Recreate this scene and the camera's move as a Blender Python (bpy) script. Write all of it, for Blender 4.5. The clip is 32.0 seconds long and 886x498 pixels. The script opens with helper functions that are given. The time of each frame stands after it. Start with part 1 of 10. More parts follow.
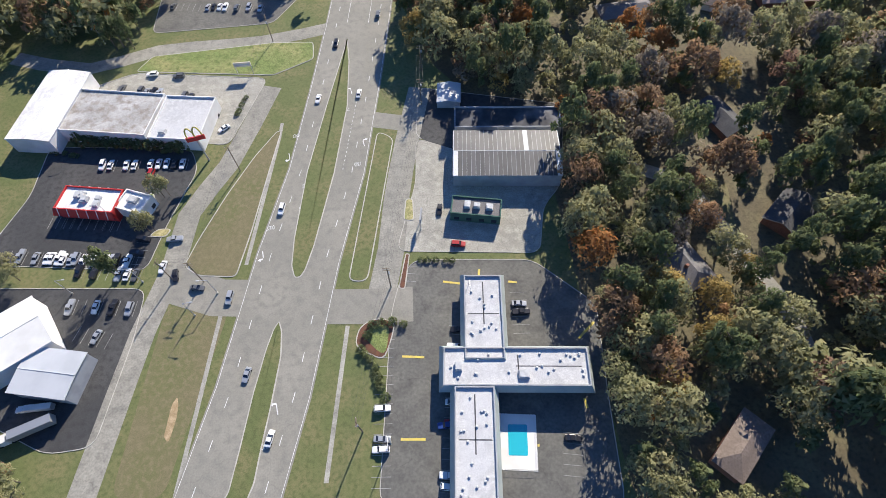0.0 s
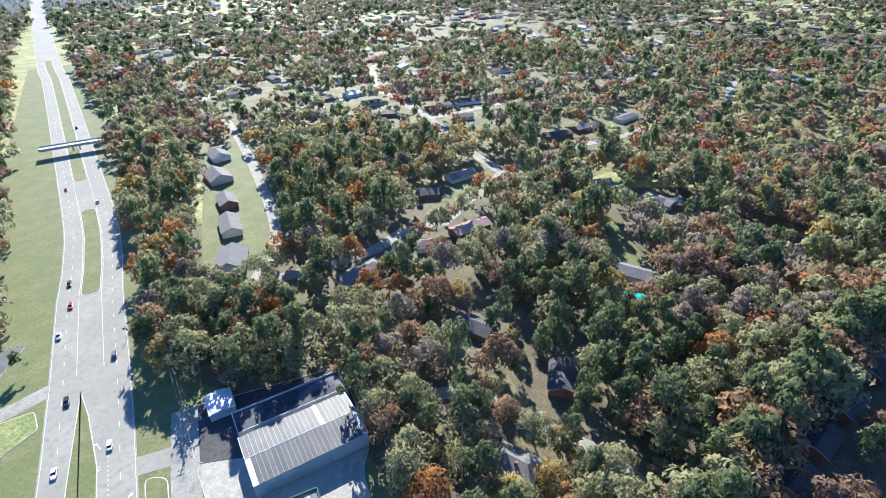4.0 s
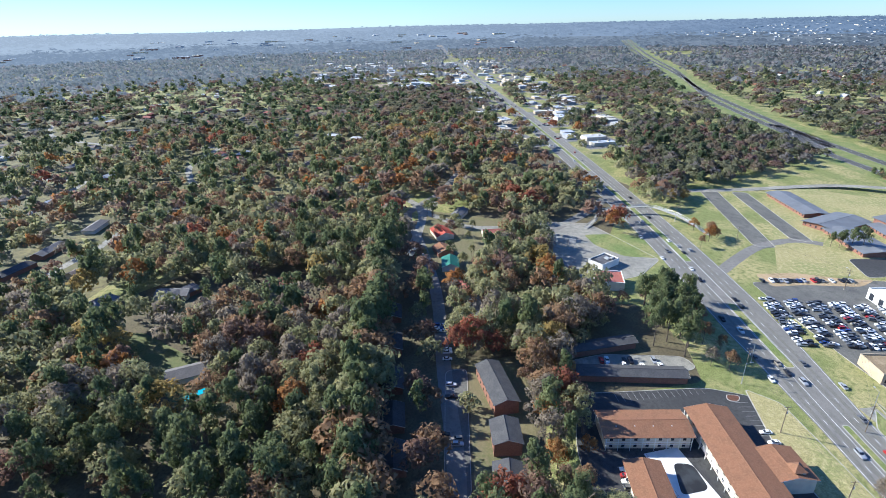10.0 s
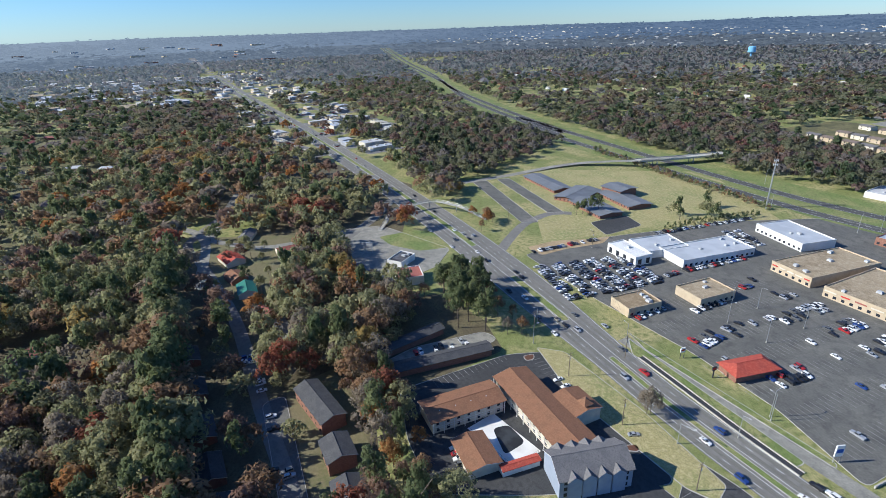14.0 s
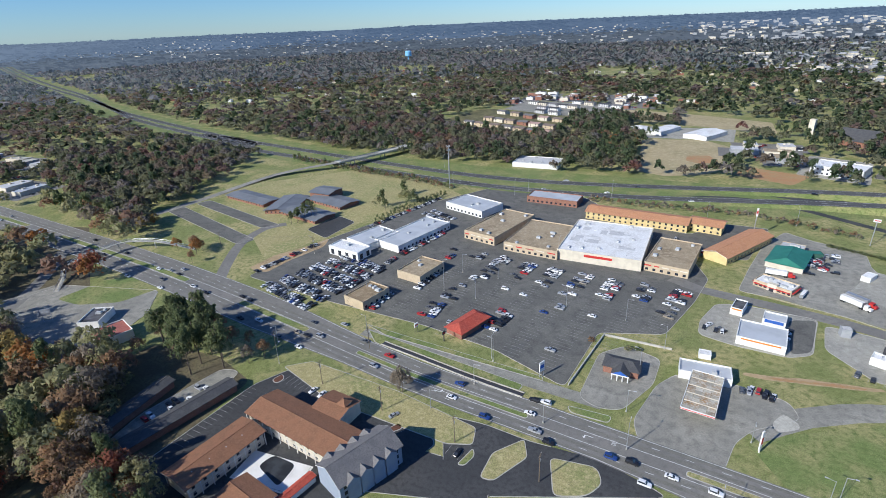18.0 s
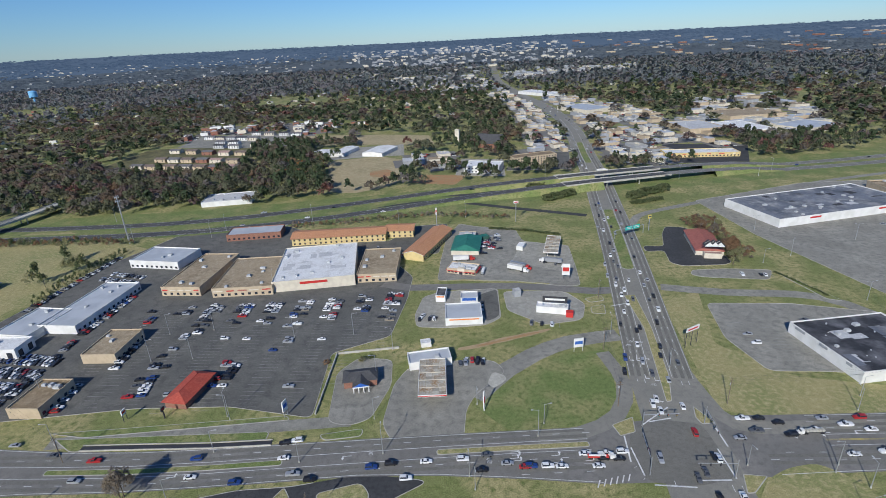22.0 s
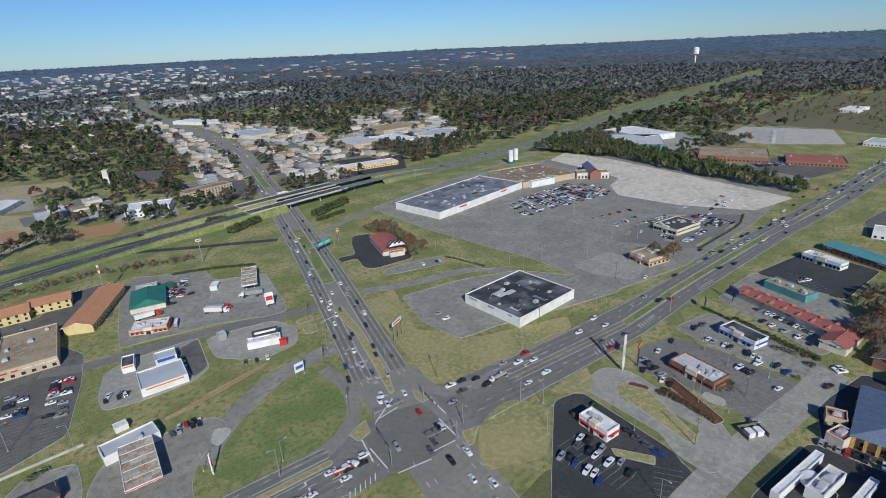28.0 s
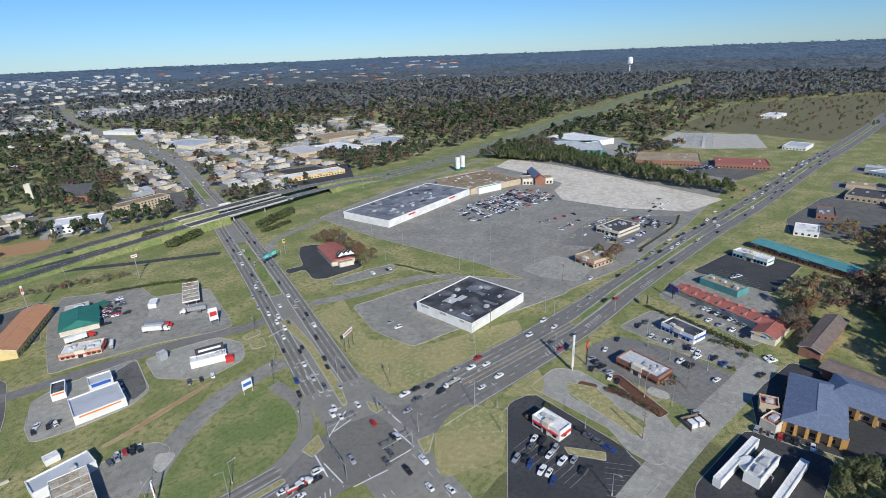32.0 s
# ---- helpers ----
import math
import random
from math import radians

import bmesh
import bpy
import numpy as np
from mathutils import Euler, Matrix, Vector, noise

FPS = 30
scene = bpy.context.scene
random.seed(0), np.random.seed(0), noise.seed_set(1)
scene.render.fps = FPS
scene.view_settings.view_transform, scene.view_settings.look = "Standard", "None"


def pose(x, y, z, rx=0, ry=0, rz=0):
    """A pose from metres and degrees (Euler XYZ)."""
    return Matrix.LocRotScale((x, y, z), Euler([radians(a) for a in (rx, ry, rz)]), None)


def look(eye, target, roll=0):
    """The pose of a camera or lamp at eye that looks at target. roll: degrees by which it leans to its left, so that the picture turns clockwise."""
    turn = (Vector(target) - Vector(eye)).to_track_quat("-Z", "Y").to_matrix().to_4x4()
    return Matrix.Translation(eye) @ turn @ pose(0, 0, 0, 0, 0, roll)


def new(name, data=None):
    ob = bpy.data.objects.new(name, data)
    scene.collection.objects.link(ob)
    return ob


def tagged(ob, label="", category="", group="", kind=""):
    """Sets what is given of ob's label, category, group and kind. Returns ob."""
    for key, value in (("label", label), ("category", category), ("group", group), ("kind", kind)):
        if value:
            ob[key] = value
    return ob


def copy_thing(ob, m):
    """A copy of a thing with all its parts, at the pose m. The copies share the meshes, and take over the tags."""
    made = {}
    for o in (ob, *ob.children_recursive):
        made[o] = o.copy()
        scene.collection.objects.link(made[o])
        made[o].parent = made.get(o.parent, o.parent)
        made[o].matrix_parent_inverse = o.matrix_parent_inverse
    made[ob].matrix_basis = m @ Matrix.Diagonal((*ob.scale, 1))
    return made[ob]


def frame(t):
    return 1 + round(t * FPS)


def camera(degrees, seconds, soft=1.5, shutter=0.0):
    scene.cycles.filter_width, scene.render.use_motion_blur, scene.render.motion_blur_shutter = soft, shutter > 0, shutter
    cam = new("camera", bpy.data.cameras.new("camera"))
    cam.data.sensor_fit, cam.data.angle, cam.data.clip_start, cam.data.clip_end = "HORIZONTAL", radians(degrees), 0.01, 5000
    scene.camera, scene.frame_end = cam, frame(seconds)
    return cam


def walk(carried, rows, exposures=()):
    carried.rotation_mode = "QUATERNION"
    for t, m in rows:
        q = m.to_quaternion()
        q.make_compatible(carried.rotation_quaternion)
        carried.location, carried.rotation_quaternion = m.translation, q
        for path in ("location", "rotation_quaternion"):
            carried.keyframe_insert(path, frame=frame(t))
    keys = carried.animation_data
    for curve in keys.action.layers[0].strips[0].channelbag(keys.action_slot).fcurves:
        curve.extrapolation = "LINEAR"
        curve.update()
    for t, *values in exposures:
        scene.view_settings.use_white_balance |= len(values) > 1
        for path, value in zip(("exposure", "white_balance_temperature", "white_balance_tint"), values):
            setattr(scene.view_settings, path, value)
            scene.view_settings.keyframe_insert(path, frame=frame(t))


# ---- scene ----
DEG = 80.8
cam = camera(DEG, 32.0, soft=0.5)
PATH = [
    (0, pose(0, 0, 150, 30.43, 1.04, 174.19)),
    (0.5, pose(0, 0, 150, 30.50, 1.01, 173.37)),
    (1, pose(0, 0, 150, 30.64, 0.98, 171.19)),
    (1.5, pose(0, 0, 150, 31.60, 0.94, 167.55)),
    (2, pose(0, 0, 150, 36.65, 0.92, 162.63)),
    (2.5, pose(0, 0, 150, 42.48, 0.86, 157.74)),
    (3, pose(0, 0, 150, 48.34, 0.97, 152.67)),
    (3.5, pose(0, 0, 150, 54.39, 1.03, 147.57)),
    (5.5, pose(0, 0, 150, 65.04, 1.45, 122.99)),
    (6, pose(0, 0, 150, 63.23, 1.04, 114.29)),
    (6.5, pose(0, 0, 150, 63.17, 1.01, 107.04)),
    (7, pose(0, 0, 150, 63.32, 1.19, 103.41)),
    (7.5, pose(0, 0, 150, 64.22, 1.25, 100.00)),
    (8, pose(0, 0, 150, 65.64, 1.28, 97.03)),
    (8.5, pose(0, 0, 150, 66.25, 1.34, 93.84)),
    (9, pose(0, 0, 150, 66.33, 1.43, 91.47)),
    (9.5, pose(0, 0, 150, 66.41, 1.35, 89.42)),
    (10, pose(0, 0, 150, 66.51, 1.28, 86.94)),
    (10.5, pose(0, 0, 150, 66.58, 1.33, 83.98)),
    (11, pose(0, 0, 150, 66.64, 1.35, 80.97)),
    (11.5, pose(0, 0, 150, 66.65, 1.41, 78.32)),
    (12, pose(0, 0, 150, 66.70, 1.45, 75.79)),
    (12.5, pose(0, 0, 150, 66.74, 1.54, 73.11)),
    (13, pose(0, 0, 150, 66.76, 1.64, 70.07)),
    (13.5, pose(0, 0, 150, 66.77, 1.67, 66.70)),
    (14, pose(0, 0, 150, 66.77, 1.79, 62.89)),
    (14.5, pose(0, 0, 150, 66.76, 1.90, 59.26)),
    (16.5, pose(0, 0, 150, 66.58, 2.24, 43.82)),
    (17, pose(0, 0, 150, 66.52, 2.35, 39.23)),
    (17.5, pose(0, 0, 150, 66.46, 2.34, 34.65)),
    (18, pose(0, 0, 150, 66.44, 2.34, 30.25)),
    (18.5, pose(0, 0, 150, 66.42, 2.37, 26.18)),
    (19, pose(0, 0, 150, 66.37, 2.35, 22.43)),
    (19.5, pose(0, 0, 150, 66.35, 2.35, 18.62)),
    (20, pose(0, 0, 150, 66.29, 2.43, 14.25)),
    (20.5, pose(0, 0, 150, 66.27, 2.54, 10.07)),
    (21, pose(0, 0, 150, 66.25, 2.59, 5.96)),
    (21.5, pose(0, 0, 150, 66.88, 2.57, 1.34)),
    (22, pose(0, 0, 150, 67.92, 2.61, -3.39)),
    (22.5, pose(0, 0, 150, 68.96, 2.64, -6.52)),
    (23, pose(0, 0, 150, 69.96, 2.55, -7.52)),
    (23.5, pose(0, 0, 150, 70.29, 2.58, -8.21)),
    (24, pose(0, 0, 150, 70.32, 2.49, -8.64)),
    (24.5, pose(0, 0, 150, 70.40, 2.48, -9.70)),
    (25, pose(0, 0, 150, 70.36, 2.42, -12.67)),
    (25.5, pose(0, 0, 150, 70.20, 2.36, -16.58)),
    (26, pose(0, 0, 150, 69.60, 2.35, -20.78)),
    (26.5, pose(0, 0, 150, 68.95, 2.41, -25.30)),
    (28.5, pose(0, 0, 150, 68.90, 2.55, -40.71)),
    (29, pose(0, 0, 150, 68.93, 2.53, -41.74)),
    (29.5, pose(0, 0, 150, 68.98, 2.42, -42.44)),
    (30, pose(0, 0, 150, 69.06, 2.39, -42.90)),
    (30.5, pose(0, 0, 150, 69.12, 2.33, -43.22)),
    (31, pose(0, 0, 150, 69.19, 2.30, -43.53)),
    (31.5, pose(0, 0, 150, 69.29, 2.22, -43.82)),
    (32, pose(0, 0, 150, 69.36, 2.16, -44.02)),
]
walk(cam, PATH, [(0, 0.85, 6900, 11), (2, 1.2, 6700, 10), (3.5, 1.5, 6300, 8), (6, 1.58, 5500, 6), (8, 1.55, 5900, 7), (10, 1.02, 6050, 7), (13, 0.56, 6150, 7), (17, 0.36, 6200, 8), (20, 0.18, 6200, 8), (23, -0.16, 6200, 8), (26, -0.17, 6200, 8), (29, -0.2, 6250, 8), (30, 0.06, 6250, 8), (32, 0.08, 6250, 8)])

# ---- light ----
SUN_AZ, SUN_EL = radians(-155), radians(31.5)
world = bpy.data.worlds.new("world")
scene.world = world
world.use_nodes = True
wn = world.node_tree
sky = wn.nodes.new("ShaderNodeTexSky")
sky.sky_type, sky.sun_disc = "NISHITA", False
sky.sun_elevation, sky.sun_rotation = SUN_EL, SUN_AZ
sky.air_density, sky.dust_density, sky.ozone_density = 1.0, 0.0, 6.0
tone = wn.nodes.new("ShaderNodeMix")
tone.data_type, tone.blend_type = "RGBA", "MULTIPLY"
tone.inputs[0].default_value = 1.0
tone.inputs[7].default_value = (0.67, 0.895, 1.2, 1)
wn.links.new(sky.outputs[0], tone.inputs[6])
wn.links.new(tone.outputs[2], wn.nodes["Background"].inputs[0])
wn.nodes["Background"].inputs[1].default_value = 0.085
sun = new("sun", bpy.data.lights.new("sun", "SUN"))
sun.data.energy, sun.data.angle, sun.data.color = 4.6, radians(0.5), (1.0, 0.95, 0.87)
sun_way = Vector((math.cos(SUN_EL) * math.sin(SUN_AZ), math.cos(SUN_EL) * math.cos(SUN_AZ), math.sin(SUN_EL)))
sun.matrix_world = look(sun_way * 300, (0, 0, 0))

rng = np.random.default_rng(7)
rnd = random.Random(5)


# ---- materials ----
def material(name, colour, rough=0.85, metal=0.0, second=None, scale=0.3, third=None, fine=6.0, bump=0.0, island=0.0, leafy=0.0, spec=0.3, per_object=0.0, grit=0.22):
    """A surface in colour, broken up by second at a coarse scale and third at a fine one."""
    m = bpy.data.materials.new(name)
    m.use_nodes = True
    nt = m.node_tree
    b = nt.nodes["Principled BSDF"]
    b.inputs["Roughness"].default_value, b.inputs["Metallic"].default_value = rough, metal
    b.inputs["Specular IOR Level"].default_value = spec
    b.inputs["Base Color"].default_value = (*colour, 1)
    geo = nt.nodes.new("ShaderNodeNewGeometry")
    src = None

    def mixed(fac, a, c):
        mx = nt.nodes.new("ShaderNodeMix")
        mx.data_type = "RGBA"
        nt.links.new(fac, mx.inputs[0])
        if hasattr(a, "links"):
            nt.links.new(a, mx.inputs[6])
        else:
            mx.inputs[6].default_value = (*a, 1)
        mx.inputs[7].default_value = (*c, 1)
        return mx.outputs[2]

    def noisy(sc, lo, hi, detail=5):
        n = nt.nodes.new("ShaderNodeTexNoise")
        n.inputs["Scale"].default_value, n.inputs["Detail"].default_value = sc, detail
        nt.links.new(geo.outputs["Position"], n.inputs["Vector"])
        r = nt.nodes.new("ShaderNodeMapRange")
        r.inputs[1].default_value, r.inputs[2].default_value = lo, hi
        nt.links.new(n.outputs["Fac"], r.inputs[0])
        return r.outputs[0], n.outputs["Fac"]

    if second:
        f, _ = noisy(scale, 0.42, 0.62)
        src = mixed(f, colour, second)
    if third:
        f, _ = noisy(fine, 0.45, 0.7, 3)
        src = mixed(f, src if src else colour, third)
    if third and not leafy:
        f, _ = noisy(fine * 5.5, 0.25, 0.75, 4)
        speck = nt.nodes.new("ShaderNodeMapRange")
        speck.inputs[3].default_value, speck.inputs[4].default_value = 1 - grit, 1 + grit
        nt.links.new(f, speck.inputs[0])
        sv = nt.nodes.new("ShaderNodeHueSaturation")
        nt.links.new(speck.outputs[0], sv.inputs["Value"])
        nt.links.new(src, sv.inputs["Color"])
        src = sv.outputs[0]
    if island or per_object:
        if per_object:
            info = nt.nodes.new("ShaderNodeObjectInfo")
            out, amount = info.outputs["Random"], per_object
        else:
            out, amount = geo.outputs["Random Per Island"], island
        r = nt.nodes.new("ShaderNodeMapRange")
        r.inputs[3].default_value, r.inputs[4].default_value = 1 - amount, 1 + amount
        nt.links.new(out, r.inputs[0])
        hsv = nt.nodes.new("ShaderNodeHueSaturation")
        nt.links.new(r.outputs[0], hsv.inputs["Value"])
        if src:
            nt.links.new(src, hsv.inputs["Color"])
        else:
            hsv.inputs["Color"].default_value = (*colour, 1)
        src = hsv.outputs[0]
    if src:
        nt.links.new(src, b.inputs["Base Color"])
    if bump:
        _, raw = noisy(fine, 0, 1)
        bp = nt.nodes.new("ShaderNodeBump")
        bp.inputs["Strength"].default_value, bp.inputs["Distance"].default_value = bump, 0.1
        nt.links.new(raw, bp.inputs["Height"])
        nt.links.new(bp.outputs[0], b.inputs["Normal"])
    if leafy:
        tr = nt.nodes.new("ShaderNodeBsdfTranslucent")
        if src:
            nt.links.new(src, tr.inputs[0])
        else:
            tr.inputs[0].default_value = (*colour, 1)
        mx = nt.nodes.new("ShaderNodeMixShader")
        mx.inputs[0].default_value = leafy
        nt.links.new(b.outputs[0], mx.inputs[1])
        nt.links.new(tr.outputs[0], mx.inputs[2])
        nt.links.new(mx.outputs[0], nt.nodes["Material Output"].inputs[0])
    return m


def cracked(m, size, width, depth, patch):
    """Adds a net of dark sealed cracks, and patches of other age, to an asphalt."""
    nt = m.node_tree
    b = nt.nodes["Principled BSDF"]
    src = b.inputs["Base Color"].links[0].from_socket
    geo = nt.nodes.new("ShaderNodeNewGeometry")
    warp = nt.nodes.new("ShaderNodeTexNoise")
    warp.inputs["Scale"].default_value = 0.25
    nt.links.new(geo.outputs["Position"], warp.inputs["Vector"])
    sum_ = nt.nodes.new("ShaderNodeVectorMath")
    sum_.operation = "MULTIPLY_ADD"
    sum_.inputs[1].default_value = (5, 5, 0)
    nt.links.new(warp.outputs["Color"], sum_.inputs[0])
    nt.links.new(geo.outputs["Position"], sum_.inputs[2])
    fac = None
    for feature, out in (("DISTANCE_TO_EDGE", "Distance"), ("F1", "Color")):
        v = nt.nodes.new("ShaderNodeTexVoronoi")
        v.voronoi_dimensions, v.feature = "2D", feature
        v.inputs["Scale"].default_value = 1 / size if feature == "DISTANCE_TO_EDGE" else 1 / (size * 2.3)
        nt.links.new(sum_.outputs[0], v.inputs["Vector"])
        r = nt.nodes.new("ShaderNodeMapRange")
        if feature == "F1":
            r.inputs[3].default_value, r.inputs[4].default_value = 1 - patch, 1 + patch
        else:
            r.inputs[1].default_value, r.inputs[2].default_value = width / size * 0.4, width / size
            r.inputs[3].default_value, r.inputs[4].default_value = 1 - depth, 1.0
        nt.links.new(v.outputs[out], r.inputs[0])
        hsv = nt.nodes.new("ShaderNodeHueSaturation")
        nt.links.new(r.outputs[0], hsv.inputs["Value"])
        nt.links.new(src, hsv.inputs["Color"])
        src = hsv.outputs[0]
    nt.links.new(src, b.inputs["Base Color"])


GRASS = material("grass", (0.207, 0.226, 0.079), second=(0.378, 0.329, 0.153), scale=0.04, third=(0.146, 0.171, 0.053), fine=0.35, grit=0.5)
VERGE = material("verge_grass", (0.170, 0.218, 0.069), second=(0.284, 0.272, 0.114), scale=0.06, third=(0.127, 0.163, 0.049), fine=0.5, grit=0.48)
DRY = material("dry_grass", (0.340, 0.299, 0.135), second=(0.243, 0.251, 0.097), scale=0.04, third=(0.431, 0.369, 0.188), fine=0.45, grit=0.46)
SOUTH_GRASS = material("mown_green_grass", (0.125, 0.145, 0.055), second=(0.175, 0.165, 0.075), scale=0.09, third=(0.095, 0.115, 0.042), fine=0.8, grit=0.26)
BROWN_LAWN = material("browned_lawn", (0.165, 0.145, 0.078), second=(0.14, 0.14, 0.062), scale=0.07, third=(0.20, 0.17, 0.095), fine=0.7, grit=0.26)
WEATHERED = material("weathered_grey_roof", (0.36, 0.35, 0.33), second=(0.47, 0.46, 0.44), scale=0.12, third=(0.26, 0.225, 0.19), fine=0.35)
LITTER = material("leaf_litter", (0.115, 0.095, 0.058), second=(0.155, 0.135, 0.075), scale=0.09, third=(0.08, 0.07, 0.042), fine=0.8, grit=0.35)
STRAW = material("straw_field", (0.40, 0.325, 0.185), second=(0.33, 0.28, 0.15), scale=0.03, third=(0.47, 0.39, 0.24), fine=0.2, grit=0.3)
EARTH = material("bare_earth", (0.42, 0.30, 0.17), second=(0.30, 0.22, 0.12), scale=0.07, third=(0.48, 0.36, 0.22), fine=0.6)
CLAY = material("red_clay", (0.40, 0.225, 0.115), second=(0.36, 0.27, 0.14), scale=0.09, third=(0.44, 0.22, 0.10), fine=0.5)
ROAD = material("road_asphalt", (0.245, 0.235, 0.200), second=(0.285, 0.270, 0.228), scale=0.05, third=(0.215, 0.207, 0.179), fine=0.4, grit=0.12)
HIGHWAY = material("highway_asphalt", (0.195, 0.187, 0.168), second=(0.235, 0.223, 0.20), scale=0.05, third=(0.165, 0.158, 0.144), fine=0.4, grit=0.12)
FREEWAY = material("freeway_asphalt", (0.085, 0.084, 0.082), second=(0.11, 0.108, 0.104), scale=0.05, third=(0.07, 0.07, 0.069), fine=0.4, grit=0.12)
SUBURBAN = material("leafy_lawn", (0.120, 0.116, 0.052), second=(0.205, 0.185, 0.082), scale=0.05, third=(0.09, 0.08, 0.045), fine=0.25, grit=0.3)
TRACK = material("tyre_worn_asphalt", (0.176, 0.169, 0.146), second=(0.202, 0.194, 0.166), scale=0.06, third=(0.155, 0.149, 0.130), fine=0.5)
MANSARD = material("grey_green_metal", (0.36, 0.40, 0.38), rough=0.5, second=(0.30, 0.34, 0.33), scale=0.2)
RIB = material("dark_ribbed_metal", (0.077, 0.077, 0.080), rough=0.55, per_object=0.22, second=(0.099, 0.098, 0.096), scale=0.15)
OLD = material("worn_asphalt", (0.265, 0.254, 0.216), second=(0.324, 0.308, 0.261), scale=0.06, third=(0.205, 0.198, 0.172), fine=0.3, grit=0.24)
LOT = material("car_park_asphalt", (0.132, 0.129, 0.116), second=(0.163, 0.158, 0.139), scale=0.05, third=(0.101, 0.099, 0.090), fine=0.2)
FRESH = material("fresh_asphalt", (0.055, 0.056, 0.057), second=(0.075, 0.075, 0.074), scale=0.06, third=(0.045, 0.045, 0.046), fine=0.6)
PALE_LOT = material("pale_old_asphalt", (0.340, 0.325, 0.279), second=(0.280, 0.270, 0.233), scale=0.07, third=(0.400, 0.385, 0.330), fine=0.35)
for asphalt, size, width, depth, patch in ((OLD, 13.0, 0.16, 0.16, 0.07), (LOT, 15.0, 0.16, 0.14, 0.07), (PALE_LOT, 9.0, 0.16, 0.2, 0.08), (ROAD, 19.0, 0.14, 0.10, 0.025), (HIGHWAY, 22.0, 0.14, 0.12, 0.04)):
    cracked(asphalt, size, width, depth, patch)
CONC = material("concrete", (0.460, 0.440, 0.372), second=(0.380, 0.360, 0.307), scale=0.09, third=(0.520, 0.500, 0.428), fine=0.6)
RUBBLE = material("pale_rubble", (0.62, 0.56, 0.46), second=(0.50, 0.45, 0.36), scale=0.035, third=(0.72, 0.67, 0.57), fine=0.18, grit=0.3)
KERB = material("kerb_concrete", (0.48, 0.46, 0.41), second=(0.38, 0.36, 0.32), scale=0.3)
PAINT = material("road_paint", (0.72, 0.72, 0.70), second=(0.55, 0.55, 0.53), scale=0.5)
FAINT_PAINT = material("worn_bay_paint", (0.36, 0.36, 0.34), second=(0.22, 0.22, 0.205), scale=0.25)
YELLOW = material("yellow_paint", (0.70, 0.55, 0.12), second=(0.55, 0.44, 0.14), scale=0.5)
WHITE = material("white_wall", (0.76, 0.75, 0.72), second=(0.66, 0.65, 0.61), scale=0.15)
WHITE_ROOF = material("white_roof_membrane", (0.72, 0.72, 0.71), second=(0.60, 0.59, 0.57), scale=0.12, third=(0.78, 0.78, 0.77), fine=0.7)
GREY_ROOF = material("grey_roof_membrane", (0.52, 0.52, 0.52), second=(0.44, 0.44, 0.44), scale=0.1, third=(0.57, 0.57, 0.56), fine=0.7)
SLATE_METAL = material("weathered_metal_roof", (0.185, 0.195, 0.21), rough=0.6, second=(0.15, 0.16, 0.172), scale=0.1)
METAL_ROOF = material("metal_roof", (0.50, 0.52, 0.54), rough=0.5, second=(0.42, 0.44, 0.46), scale=0.1, spec=0.5)
BLACK_ROOF = material("black_roof_membrane", (0.035, 0.037, 0.042), second=(0.06, 0.06, 0.065), scale=0.1, third=(0.16, 0.16, 0.17), fine=0.09)
GRAVEL_ROOF = material("gravel_roof", (0.36, 0.285, 0.185), second=(0.265, 0.205, 0.13), scale=0.08, third=(0.42, 0.345, 0.24), fine=0.45, grit=0.3)
RUST_PANEL = material("rust_stained_panel", (0.40, 0.37, 0.30), second=(0.29, 0.185, 0.095), scale=0.22, third=(0.47, 0.45, 0.39), fine=1.2, per_object=0.25)
BROWN_ROOF = material("brown_gravel_roof", (0.27, 0.20, 0.12), second=(0.20, 0.15, 0.09), scale=0.06, third=(0.36, 0.28, 0.18), fine=0.3)
PATCH_ROOF = material("patched_roof", (0.175, 0.19, 0.22), second=(0.095, 0.105, 0.125), scale=0.05, third=(0.33, 0.33, 0.33), fine=0.10)
SHINGLE = material("grey_shingles", (0.16, 0.155, 0.155), second=(0.20, 0.19, 0.185), scale=0.3, third=(0.13, 0.125, 0.125), fine=2.0)
SHINGLE_BROWN = material("brown_shingles", (0.19, 0.15, 0.125), second=(0.24, 0.19, 0.16), scale=0.3, third=(0.15, 0.12, 0.10), fine=2.0)
SHINGLE_DARK = material("dark_shingles", (0.075, 0.075, 0.08), second=(0.10, 0.10, 0.10), scale=0.3, third=(0.06, 0.06, 0.06), fine=2.0)
ORANGE_ROOF = material("rust_orange_shingles", (0.245, 0.118, 0.066), second=(0.21, 0.105, 0.06), scale=0.3, third=(0.275, 0.14, 0.08), fine=1.5)
TERRA_ROOF = material("terracotta_roof", (0.50, 0.24, 0.12), second=(0.44, 0.21, 0.11), scale=0.2, third=(0.56, 0.30, 0.17), fine=1.2)
RED_ROOF = material("red_roof", (0.42, 0.075, 0.05), second=(0.36, 0.07, 0.05), scale=0.2, third=(0.48, 0.11, 0.07), fine=1.0)
DULL_RED_ROOF = material("faded_red_roof", (0.34, 0.115, 0.09), second=(0.29, 0.10, 0.08), scale=0.2, third=(0.38, 0.15, 0.12), fine=1.0)
FADED_ROOF = material("faded_pink_roof", (0.40, 0.27, 0.235), second=(0.34, 0.225, 0.195), scale=0.25, third=(0.45, 0.32, 0.28), fine=1.0)
GREEN_ROOF = material("green_metal_roof", (0.03, 0.16, 0.115), rough=0.5, second=(0.04, 0.19, 0.14), scale=0.2)
